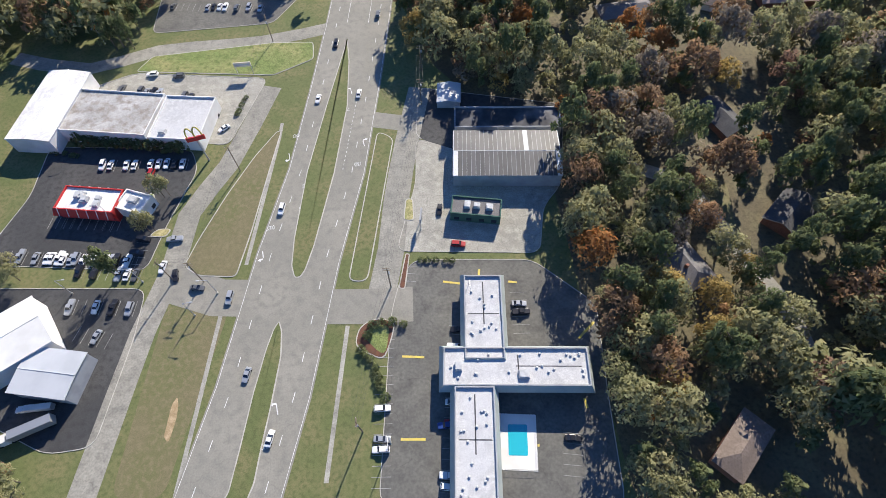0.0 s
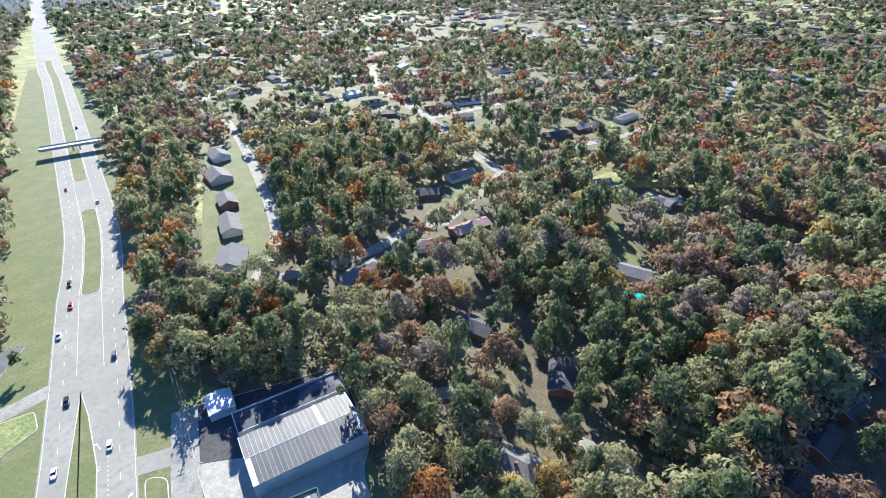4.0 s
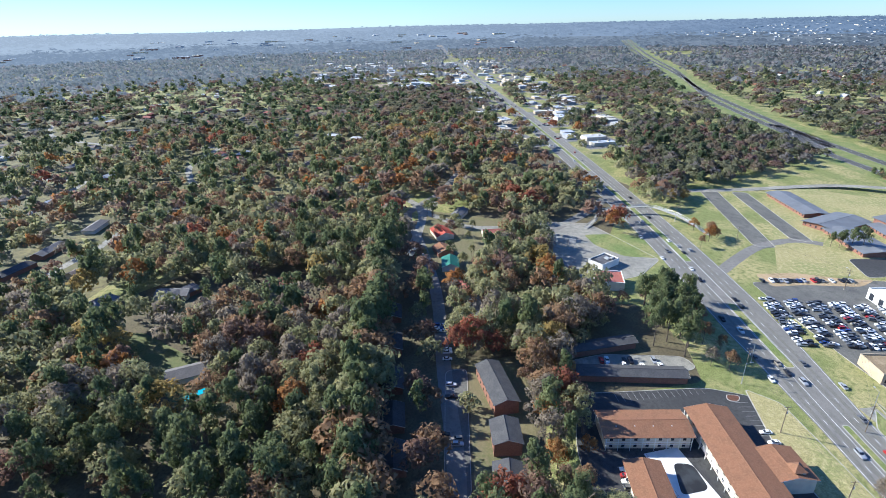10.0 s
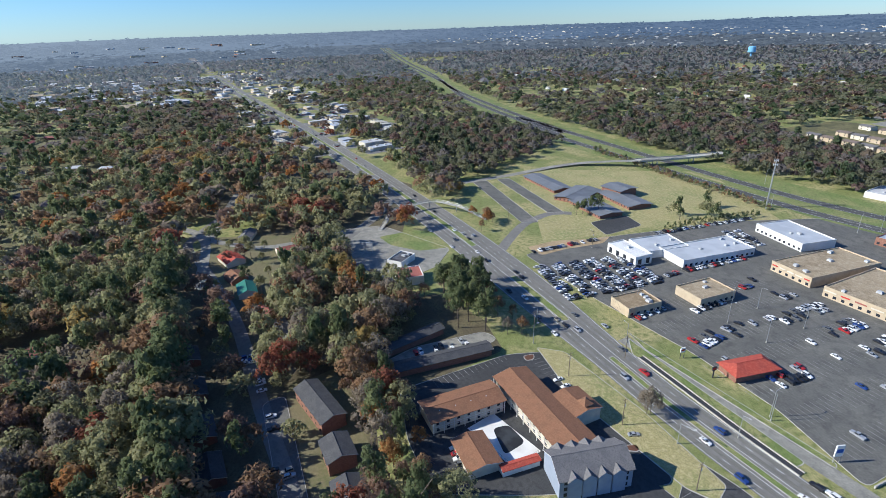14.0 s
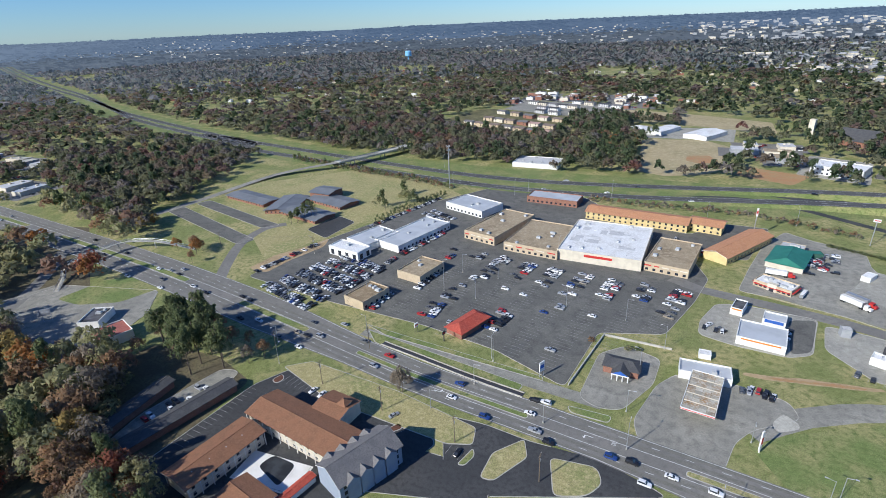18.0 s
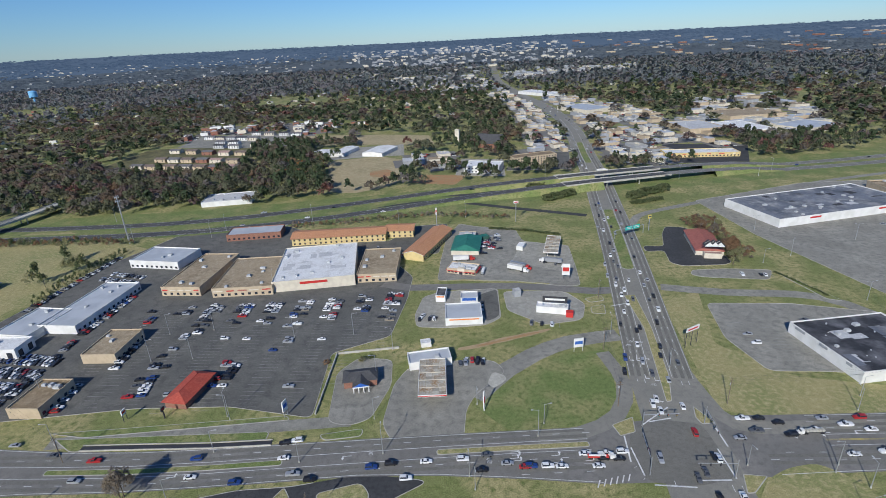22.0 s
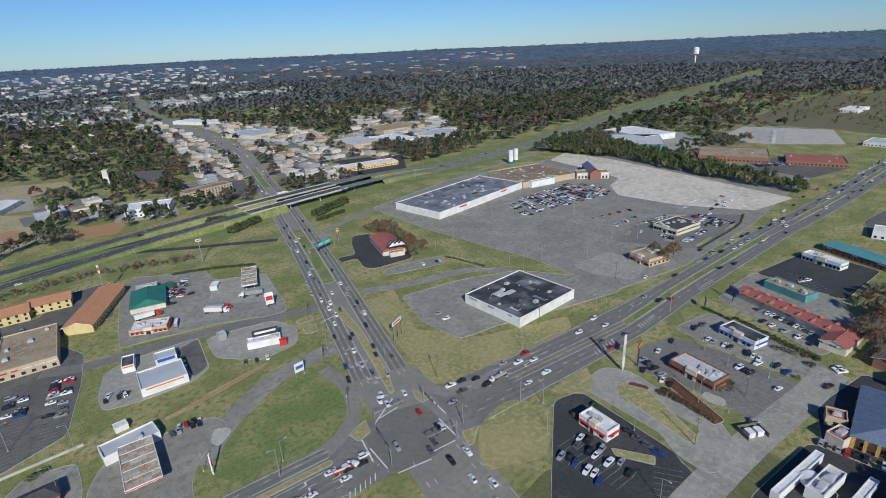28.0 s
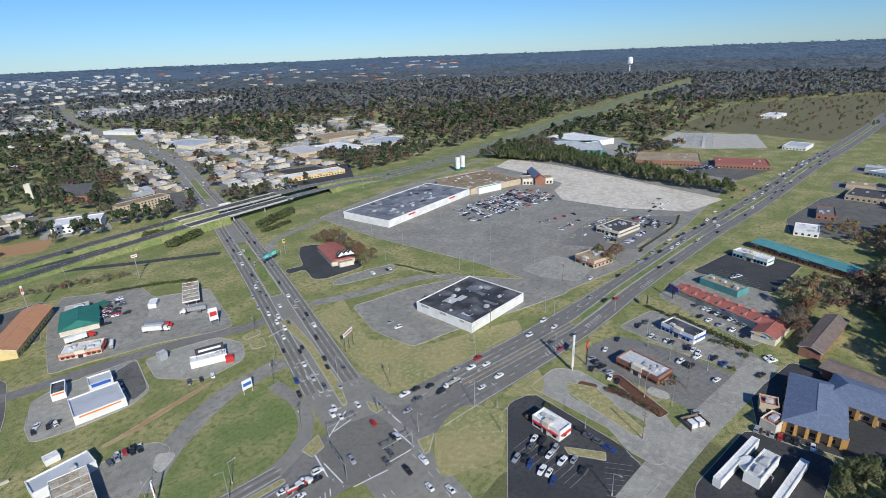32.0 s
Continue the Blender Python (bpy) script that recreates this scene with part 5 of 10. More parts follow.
for k in range(5):
    gable_building("house", [((-40.6, -246.9), (-56.8, -283.2), (-67.6, -319.6), (-74.7, -361.4), (-89.0, -404.3))[k], ((-54.5, -240.4), (-67.7, -280.9), (-78.3, -318.1), (-89.7, -361.5), (-102.3, -404.3))[k], ((-46.3, -267.0), (-63.1, -304.3), (-73.1, -335.8), (-80.3, -381.4), (-93.4, -419.7))[k]], 3.2, 0.5, (WHITE, CREAM, BRICK, CREAM, WHITE)[k], SHINGLE, "suburban house with grey gabled roof and lawn", "house", group="houses along the street")

def mansard(ob, l, d, h):
    """Sloped metal skirts round a flat roof, and tarred seams on it."""
    o = 1.3
    for q in ([(-o, -o), (l + o, -o), (l, 0), (0, 0)], [(l + o, -o), (l + o, d + o), (l, d), (l, 0)], [(l + o, d + o), (-o, d + o), (0, d), (l, d)], [(-o, d + o), (-o, -o), (0, 0), (0, d)]):
        s = Shape()
        s.face([(*q[0], h - 1.9), (*q[1], h - 1.9), (*q[2], h + 0.72), (*q[3], h + 0.72)])
        part("mansard_skirt", s, MANSARD, ob)
    for x0, y0, x1, y1 in ((l * 0.48, 2, l * 0.48 + 0.35, d * 0.6), (2, d * 0.47, l * 0.5, d * 0.47 + 0.3)):
        if (x1 - x0) > (y1 - y0) and d > l:
            x0, x1 = 1.0, l - 1.0
        part("tar_seam", Shape().box(x0, y0, h + 0.035, x1, y1, h + 0.07), DARK, ob)


for ob in [o for o in scene.objects if o.name.startswith("motel_wing")]:
    corner = [c for c in ob.children if c.name.startswith("wall")][0].data
    mansard(ob, max(v.co.x for v in corner.vertices), max(v.co.y for v in corner.vertices), max(v.co.z for v in corner.vertices))
for ob in [o for o in scene.objects if o.name.startswith("warehouse") and not o.name.startswith("warehouse_annex")]:
    box = [c for c in ob.children if c.name.startswith("wall")][0].data
    l, dd = max(v.co.x for v in box.vertices), max(v.co.y for v in box.vertices)
    n = 24
    for k in range(n):
        for side in (0, 1):
            s = Shape()
            x0, x1 = l * k / n + 0.05, l * (k + 1) / n - 0.05
            y0, y1 = (-0.2, dd / 2) if side == 0 else (dd + 0.2, dd / 2)
            za, zb = 6.26, 6.26 + 0.08 * (dd / 2 + 0.2)
            s.face([(x0, y0, za), (x1, y0, za), (x1, y1, zb), (x0, y1, zb)] if side == 0 else [(x1, y0, za), (x0, y0, za), (x0, y1, zb), (x1, y1, zb)])
            s.face([(x0, y0, za), (x0, y0, za - 0.05), (x1, y0, za - 0.05), (x1, y0, za)])
            part("roof_panel", s, WHITE_ROOF if (k * 7 + side * 3) % 23 == 0 else RIB, ob)

# ---- orange motel and its neighbours ----
gable_building("orange_motel_wing", [(-148.2, 66.1), (-145.9, 97.9), (-161.3, 67.6)], 6, 0.22, CREAM, ORANGE_ROOF, "two-storey cream motel wing with rust orange roof", "motel", eave=1.2, sides="sn", storeys=2, win=(1.2, 1.5, 0.8, 4.0))
gable_building("orange_motel_wing", [(-159.8, 103.2), (-110.7, 100.3), (-159.1, 118.2)], 6.2, 0.22, CREAM, ORANGE_ROOF, "long two-storey cream motel wing with rust orange roof", "motel", eave=1.2, sides="sn", storeys=2, win=(1.2, 1.5, 0.8, 4.0))
gable_building("orange_motel_lobby", [(-137.6, 115.6), (-123.1, 115.4), (-140.3, 130.0)], 6, 0.22, CREAM, ORANGE_ROOF, "rust orange roofed motel lobby porch", "motel", eave=0.6)
gable_building("orange_motel_office", [(-137.4, 69.4), (-121.2, 67.7), (-135.8, 81.4)], 4, 0.22, CREAM, ORANGE_ROOF, "small cream building with rust orange roof", "motel", eave=0.8)
gable_building("grey_hotel", [(-92.0, 115.8), (-99.5, 90.1), (-106.6, 116.8)], 8, 0.55, BLUE_WALL, SHINGLE, "three-storey pale blue hotel with grey gabled roof", "hotel", sides="sn", storeys=3, win=(1.2, 1.6, 0.8, 4.0))
gable_building("apartment_row", [(-188.7, 67.8), (-182.6, 115.2), (-196.0, 69.7)], 3.5, 0.3, BRICK, SHINGLE_DARK, "long low row of flats with dark roof", "flats", eave=0.8)
gable_building("apartment_row", [(-205.6, 66.0), (-211.6, 103.4), (-212.6, 67.0)], 3.5, 0.3, BRICK, SHINGLE_DARK, "long low row of flats with dark roof", "flats", eave=0.8)
gable_building("apartment_house", [(-168.7, 27.1), (-170.4, 37.4), (-197.4, 29.1)], 6, 0.35, BRICK, SHINGLE_DARK, "two-storey brick apartment house with dark grey roof", "flats", sides="ew", storeys=2)
gable_building("apartment_house", [(-147.2, 23.7), (-147.0, 34.3), (-159.8, 26.1)], 6, 0.35, BRICK, SHINGLE_DARK, "two-storey brick apartment house with dark grey roof", "flats", sides="ew", storeys=2)
gable_building("apartment_house", [(-125.9, 20.8), (-124.7, 31.5), (-138.3, 23.2)], 6, 0.35, BRICK, SHINGLE_DARK, "two-storey brick apartment house with dark grey roof", "flats", sides="ew", storeys=2)
for k, (p, q, r, roof) in enumerate((((-360.1, 11.8), (-363.4, 24.4), (-380.1, 12.7), RED_ROOF), ((-330.2, 11.3), (-333.2, 21.9), (-345.1, 12.7), ORANGE_ROOF), ((-307.6, 12.6), (-307.1, 23.6), (-323.7, 13.5), GREEN_ROOF), ((-355.8, 46.7), (-356.4, 66.2), (-371.5, 48.2), DULL_RED_ROOF), ((-284.0, 18.2), (-274.6, 23.4), (-300.0, 16.9), DULL_RED_ROOF), ((-244.1, 26.2), (-244.4, 32.9), (-265.8, 24.3), SHINGLE), ((-410.1, 25.5), (-406.1, 34.3), (-426.4, 27.2), SHINGLE))):
    gable_building("cottage", [p, q, r], 3, 0.4, (CREAM, BRICK, WHITE)[k % 3], roof, "small cottage in the clearing", "house", eave=0.4)
gable_building("long_shop", [(-276.6, 86.4), (-278.4, 97.6), (-312.6, 91.2)], 4, 0.2, GREY_WALL, SHINGLE, "long shop with grey shingled roof", "shop")
flat_building("corner_shop", [(-307.6, 109.5), (-297.9, 115.9), (-317.2, 123.5)], 4, WHITE, BLACK_ROOF, "white corner shop with dark roof", "shop", units=2)
flat_building("red_roof_shop", [(-274.1, 102.7), (-270.1, 119.8), (-289.9, 106.9)], 5, WHITE, DULL_RED_ROOF, "white shop with red metal roof", "shop")

def arcade(ob, l, y, h, step, out=1.6):
    """White posts and rails of a two-storey gallery."""
    n = int(l / step)
    for k in range(n + 1):
        part("gallery_post", Shape().box(l * k / n - 0.12, y - 0.12, 0, l * k / n + 0.12, y + 0.12, h), WHITE, ob)
    for z in (h / 2 - 0.1, h / 2 + 0.9):
        part("gallery_rail", Shape().box(0, y - 0.06, z, l, y + 0.06, z + 0.12), WHITE, ob)


for ob in [o for o in scene.objects if o.name.startswith("orange_motel_wing") or o.name.startswith("terracotta_motel") and "lobby" not in o.name]:
    box = [c for c in ob.children if c.name.startswith("wall")][0].data
    l, dd = max(v.co.x for v in box.vertices), max(v.co.y for v in box.vertices)
    arcade(ob, l, -1.1, 6, 4.5)
    arcade(ob, l, dd + 1.1, 6, 4.5)
    for k in range(4):
        part("vent", VENT_MESH, None, ob).matrix_basis = pose(l * (0.15 + 0.22 * k), dd * 0.3, 6.9)
cup = thing("roof_cupola", pose(*(-126.5, 124.5), 0), "square cupola with an orange pyramid roof on the lobby", "cupola")
part("shaft", Shape().box(-2, -2, 0, 2, 2, 8.2), CREAM, cup)
pyr = Shape()
for p, q in (((-2.5, -2.5), (2.5, -2.5)), ((2.5, -2.5), (2.5, 2.5)), ((2.5, 2.5), (-2.5, 2.5)), ((-2.5, 2.5), (-2.5, -2.5))):
    pyr.face([(*p, 8.2), (*q, 8.2), (0, 0, 10.0)])
part("roof", pyr, ORANGE_ROOF, cup)
for ob in [o for o in scene.objects if o.name.startswith("grey_hotel")]:
    box = [c for c in ob.children if c.name.startswith("wall")][0].data
    l, dd = max(v.co.x for v in box.vertices), max(v.co.y for v in box.vertices)
    for fx in (0.1, 0.3, 0.5, 0.7):
        for y0, y1 in ((-1.2, dd * 0.3), (dd + 1.2, dd * 0.7)):
            x0, x1, xm = l * fx, l * fx + 5, l * fx + 2.5
            top = 8 + 0.7 * 2.5
            s = Shape()
            s.face([(x0 - 0.4, y0, 7.9), (xm, y0, top + 0.2), (xm, y1, top + 0.2), (x0 - 0.4, y1, 7.9)])
            s.face([(x1 + 0.4, y0, 7.9), (x1 + 0.4, y1, 7.9), (xm, y1, top + 0.2), (xm, y0, top + 0.2)])
            part("cross_gable_roof", s, SHINGLE, ob)
            g = Shape()
            g.face([(x0, y0 * 0.9 + 0.0, 0), (x1, y0 * 0.9, 0), (x1, y0 * 0.9, 8), (xm, y0 * 0.9, top), (x0, y0 * 0.9, 8)] if y0 < 0 else [(x1, dd + 1, 0), (x0, dd + 1, 0), (x0, dd + 1, 8), (xm, dd + 1, top), (x1, dd + 1, 8)])
            part("gable_front", g, BLUE_WALL, ob)

# ---- shopping centre ----
flat_building("dealership_hall", [(-203.6, 274.4), (-193.8, 331.5), (-227.8, 278.1)], 5, WHITE, METAL_ROOF, "long white car dealership hall with grey roof", "dealership", units=4, sides="s")
flat_building("dealership_showroom", [(-221.2, 250.5), (-220.2, 264.0), (-249.3, 253.0)], 6, WHITE, WHITE_ROOF, "white showroom with tall portals", "dealership", units=1, sides="sw", win=(3, 4, 0.5, 6))
flat_building("dealership_link", [(-249.0, 272.1), (-242.0, 303.2), (-224.6, 272.3)], 4.8, WHITE, METAL_ROOF, "white dealership link building", "dealership", units=2)
flat_building("service_hall", [(-221.1, 373.0), (-181.1, 362.5), (-215.5, 400.0)], 5.5, WHITE, METAL_ROOF, "white service hall with grey roof", "dealership", units=2, sides="s")
flat_building("tan_store", [(-190.9, 200.2), (-175.5, 198.3), (-188.4, 222.1)], 5, TAN, BROWN_ROOF, "small tan store with brown gravel roof", "store", units=3, sides="e")
flat_building("tan_store", [(-182.1, 242.0), (-163.5, 240.1), (-179.8, 267.6)], 5, TAN, GRAVEL_ROOF, "small tan store with pale gravel roof", "store", units=2, sides="e")
gable_building("pizza_restaurant", [(-121.4, 199.9), (-111.1, 197.4), (-116.5, 221.6)], 3.5, 0.4, BRICK, RED_ROOF, "brick restaurant with bright red hipped roof", "restaurant", eave=1.0, hip=5)
flat_building("strip_mall", [(-174.3, 319.1), (-147.6, 314.9), (-162.1, 374.9)], 6, TAN, GRAVEL_ROOF, "strip mall block with pale gravel roof", "store", units=5, sides="s")
flat_building("strip_mall", [(-138.7, 311.2), (-99.4, 310.1), (-124.8, 361.4)], 5.8, TAN, GRAVEL_ROOF, "strip mall block with pale gravel roof", "store", units=6, sides="s")
flat_building("anchor_store", [(-100.3, 312.8), (-46.5, 316.1), (-105.1, 373.9)], 6.8, CREAM, WHITE_ROOF, "large store with brilliant white roof and tan front", "store", units=9, vents=10)
flat_building("strip_mall", [(-45.8, 319.3), (-19.2, 317.7), (-44.0, 365.0)], 5.5, TAN, GRAVEL_ROOF, "strip mall wing with arcade front", "store", units=4, sides="s")
flat_building("brick_store", [(-163.6, 417.3), (-118.8, 418.4), (-170.8, 436.0)], 5, BRICK, METAL_ROOF, "low brick store with grey roof", "store", sides="s")
gable_building("terracotta_motel", [(-105.0, 396.8), (-29.9, 395.6), (-107.2, 415.4)], 6, 0.2, YELLOW_WALL, TERRA_ROOF, "long two-storey yellow motel with terracotta roof", "motel", eave=1, sides="s", storeys=2, win=(1.4, 1.5, 0.8, 4))
gable_building("terracotta_motel", [(-29.8, 402.1), (-7.4, 399.7), (-29.8, 418.4)], 6, 0.2, YELLOW_WALL, TERRA_ROOF, "two-storey yellow motel wing with terracotta roof", "motel", eave=1, sides="s", storeys=2, win=(1.4, 1.5, 0.8, 4))
gable_building("terracotta_motel_lobby", [(-14.7, 354.5), (-0.4, 347.8), (-1.7, 411.9)], 5, 0.3, YELLOW_WALL, TERRA_ROOF, "yellow lobby building with terracotta gabled roof", "motel", eave=1, sides="ew")
gable_building("green_roof_restaurant", [(20.6, 357.4), (40.6, 353.3), (26.8, 386.4)], 3.6, 0.3, CREAM, GREEN_ROOF, "restaurant with dark green metal roof", "restaurant", hip=4)
flat_building("white_diner", [(15.2, 326.0), (34.0, 318.0), (20.0, 336.6)], 3.2, TAN, WHITE_ROOF, "low stone-walled diner with a white roof", "restaurant", units=5)
flat_building("orange_store", [(9.8, 255.0), (30.7, 254.0), (10.5, 273.0)], 3.9, WHITE, METAL_ROOF, "white hire store with orange band and grey roof", "store")
flat_building("orange_kiosk", [(5.6, 284.4), (11.4, 283.4), (6.8, 296.0)], 3.6, WHITE, BLACK_ROOF, "small white kiosk with orange edge and dark roof", "kiosk")
flat_building("hire_annex", [(20.5, 279.6), (30.8, 278.6), (21.2, 288.6)], 3.3, WHITE, METAL_ROOF, "white annex with a blue band", "store")
flat_building("bar_hall", [(63.0, 263.0), (80.0, 257.4), (64.8, 268.8)], 3.4, WHITE, WHITE_ROOF, "narrow white bar with a white roof", "bar", units=3)
flat_building("red_porch", [(78.2, 255.0), (82.0, 253.8), (79.2, 258.0)], 3.0, RED, RED, "small bright red porch at the bar's end", "porch", parapet=0.2)
flat_building("dark_kiosk", [(54.2, 283.2), (58.4, 284.0), (53.6, 287.0)], 4.2, GREY_WALL, GREY_ROOF, "small dark kiosk with a grey roof", "kiosk", parapet=0.3)
flat_building("store_shed", [(69.4, 358.4), (73.8, 356.2), (73.2, 366.6)], 3.0, WHITE, WHITE_ROOF, "small white shed beside the truck stop", "shed", parapet=0.2)
flat_building("lawn_shed", [(-4.2, 234.0), (1.0, 234.6), (-4.6, 238.2)], 2.6, WHITE, WHITE_ROOF, "small white shed on the lawn", "shed", parapet=0.15)
flat_building("kitchen_annex", [(40.6, 379.5), (52.8, 383.0), (39.8, 385.6)], 3.2, GREEN_WALL, GREEN_ROOF, "green annex of the green-roofed restaurant", "restaurant", parapet=0.2)
flat_building("plant_annex", [(28.5, 388.0), (42.0, 385.5), (29.6, 397.0)], 3.4, TAN, GREY_ROOF, "tan annex with roof plant behind the restaurant", "restaurant", units=6, parapet=0.3)
flat_building("fuel_shop", [(-10.4, 214.5), (10.6, 216.9), (-9.9, 224.3)], 3.7, WHITE, METAL_ROOF, "white filling station shop with grey roof", "shop", units=1)
gable_building("small_bank", [(-41.0, 203.9), (-25.7, 204.9), (-41.7, 212.8)], 3.5, 0.4, BRICK, SHINGLE_DARK, "small brick bank with slate roof and white portico", "bank", hip=4)

for ob in [o for o in scene.objects if o.name.startswith("small_bank")]:
    l = max(v.co.x for v in [c for c in ob.children if c.name.startswith("wall")][0].data.vertices)
    x0, x1 = l * 0.3, l * 0.75
    s = Shape()
    s.face([(x0 - 0.5, -4.5, 3.3), ((x0 + x1) / 2, -4.5, 5.4), ((x0 + x1) / 2, 3, 5.4), (x0 - 0.5, 3, 3.3)])
    s.face([(x1 + 0.5, -4.5, 3.3), (x1 + 0.5, 3, 3.3), ((x0 + x1) / 2, 3, 5.4), ((x0 + x1) / 2, -4.5, 5.4)])
    part("portico_roof", s, SHINGLE_DARK, ob)
    g = Shape()
    g.face([(x0 - 0.3, -4.4, 3.3), (x1 + 0.3, -4.4, 3.3), ((x0 + x1) / 2, -4.4, 5.3)])
    part("pediment", g, BLUE, ob)
    part("portico_beam", Shape().box(x0 - 0.4, -4.5, 2.8, x1 + 0.4, -4.1, 3.3), WHITE, ob)
    for k in range(4):
        x = x0 + (x1 - x0) * k / 3
        part("portico_column", Shape().cyl(x, -4.3, 0, 2.8, 0.25, 0.25, 10), WHITE, ob)

# ---- mall and the stores across the cross road ----
flat_building("black_roof_store", [(186.5, 224.5), (189.0, 180.0), (237.5, 230.0)], 5.5, WHITE, BLACK_ROOF, "white store with patched black roof", "store", units=7, vents=12)
flat_building("mall_anchor", [(279.0, 369.0), (412.0, 391.5), (271.6, 428.5)], 6.4, WHITE, PATCH_ROOF, "white mall anchor with patched grey roof", "mall", units=14)
flat_building("mall_arcade", [(412.6, 390.5), (486, 377.5), (425.0, 458.0)], 6.0, TAN, BROWN_ROOF, "tan mall arcade with brown gravel roof", "mall", units=14, vents=16)
gable_building("red_roof_inn", [(191.0, 328.0), (208.5, 323.0), (202.5, 367.5)], 3.6, 0.28, CREAM, DULL_RED_ROOF, "low building with faded red hipped roof", "bank", hip=3)
flat_building("inn_porch", [(194.0, 321.8), (205.0, 318.7), (195.3, 326.3)], 3.4, CREAM, FADED_ROOF, "low cream porch of the red-roofed bank", "bank", parapet=0.3)
flat_building("chicken_restaurant", [(149.6, 108.1), (148.6, 93.7), (157.1, 107.5)], 4.5, WHITE, WHITE_ROOF, "white fast-food restaurant with roof plant", "restaurant", units=4, sides="se")
flat_building("taco_restaurant", [(214.5, 105.0), (211.5, 82.0), (226.0, 103.2)], 4, BRICK, GREY_ROOF, "brick and grey restaurant with roof plant", "restaurant", units=5, sides="s")
flat_building("loan_shop", [(262.8, 104.2), (259.0, 84.8), (273.5, 103.0)], 4.2, WHITE, BLACK_ROOF, "white shop with black roof", "shop", units=1)
gable_building("red_strip_mall", [(311.0, 117.0), (296.0, 62.0), (322.0, 117.4)], 4.5, 0.3, CREAM, DULL_RED_ROOF, "long strip of shops with red roof and dormers", "store", eave=1.0)
gable_building("red_strip_mall_end", [(285.0, 65.1), (284.5, 53.5), (308.0, 62.5)], 4.5, 0.3, CREAM, DULL_RED_ROOF, "end shop with red gabled roof", "store")
gable_building("teal_strip_mall", [(429.0, 109.5), (407.0, 43.0), (443.5, 106.0)], 4.5, 0.2, BRICK, TEAL_ROOF, "long strip of shops with teal metal roof", "store", sides="s")
flat_building("white_shop", [(402.5, 114.0), (397.0, 89.5), (411.5, 112.0)], 4.5, WHITE, WHITE_ROOF, "white shop with flat roof", "shop", units=2)
flat_building("teal_restaurant", [(338.0, 112.5), (332.0, 87.5), (350.5, 113.0)], 3.8, TEAL_ROOF, GRAVEL_ROOF, "restaurant with teal parapet", "restaurant", units=4)
gable_building("blue_roof_inn", [(217.4, 31.8), (220.8, 13.0), (255.8, 30.5)], 5, 0.3, TAN, BLUE_ROOF, "orange inn with slate blue hipped roof", "hotel", hip=9, eave=1.5)
gable_building("blue_roof_inn_wing", [(245.4, 24.2), (244.9, -5.7), (267.1, 24.4)], 5.1, 0.3, TAN, BLUE_ROOF, "orange inn wing with slate blue roof", "hotel", hip=7, eave=1.5)
flat_building("drive_in_canopy", [(167.7, 41.5), (199.9, 38.7), (166.6, 38.7)], 3.5, WHITE, WHITE_ROOF, "long white drive-in canopy", "canopy", parapet=0.3)
flat_building("drive_in_canopy", [(171.1, 23.8), (199.4, 21.9), (172.3, 20.9)], 3.5, WHITE, WHITE_ROOF, "long white drive-in canopy", "canopy", parapet=0.3)
flat_building("drive_in_kitchen", [(177.1, 34.4), (194.3, 32.9), (177.4, 28.7)], 4, WHITE, GREY_ROOF, "drive-in kitchen with cluttered roof", "restaurant", units=5)
gable_building("brown_motel", [(284.0, 43.0), (330.0, 41.0), (283.0, 33.6)], 5, 0.3, BRICK, SHINGLE_BROWN, "motel wing with brown shingled roof", "motel", eave=1)
gable_building("brown_motel", [(269.3, 30.5), (264.6, -1.3), (280.2, 31.7)], 5, 0.3, BRICK, SHINGLE_BROWN, "brown-roofed brick motel wing", "motel", eave=1)

flat_building("mall_entrance", [(484, 373), (511.5, 349), (495, 386)], 6.6, CREAM, GRAVEL_ROOF, "cream mall entrance block", "mall")
for ob in [o for o in scene.objects if o.name.startswith("mall_entrance") and o.parent is None]:
    for k in range(9):
        x = 2.4 + k * 3.9
        if k != 4:
            part("window", Shape().box(x - 1.0, -0.06, 0.6, x + 1.0, -0.02, 3.4), GLASS, ob)
            part("parapet_band", Shape().box(x - 1.9, -0.12, 5.2, x + 1.9, -0.03, 5.8), WHITE, ob)
gable_building("mall_gable", [(493.0, 362.5), (501.5, 355.0), (524, 395)], 7.2, 0.75, BRICK, BLUE_ROOF, "steep blue gabled roof over the mall entrance", "mall", along="y")
gable_building("mall_porch", [(490.5, 359.5), (499.5, 351.5), (494.5, 364)], 7.6, 0.75, BRICK, RED_ROOF, "red gabled porch before the mall entrance", "mall", along="y")
flat_building("fashion_store", [(420, 384.5), (452, 379.0), (421.4, 390)], 6.4, WHITE, SIGN_GREEN, "white store front with a green arch", "mall")
flat_building("grill_restaurant", [(388.5, 219.0), (386.5, 197.0), (420.0, 217.0)], 4.6, CREAM, SHINGLE_DARK, "cream restaurant with dark roof", "restaurant", units=9, sides="s")
flat_building("tan_restaurant", [(318.0, 195.0), (314.8, 177.5), (338.5, 192.5)], 5.5, TAN, GRAVEL_ROOF, "tan two-level restaurant with roof plant", "restaurant", units=5, sides="se")
flat_building("red_hotel", [(117, 618), (172, 632), (114, 636)], 11, TAN, BROWN_ROOF, "four-storey tan and red hotel", "hotel", sides="s", storeys=4, win=(1.5, 1.5, 0.8, 3.6))
flat_building("white_offices", [(54, 606), (94, 592), (62, 634)], 8, WHITE, WHITE_ROOF, "white office block in stepped tiers", "offices", units=5, sides="s", storeys=2)
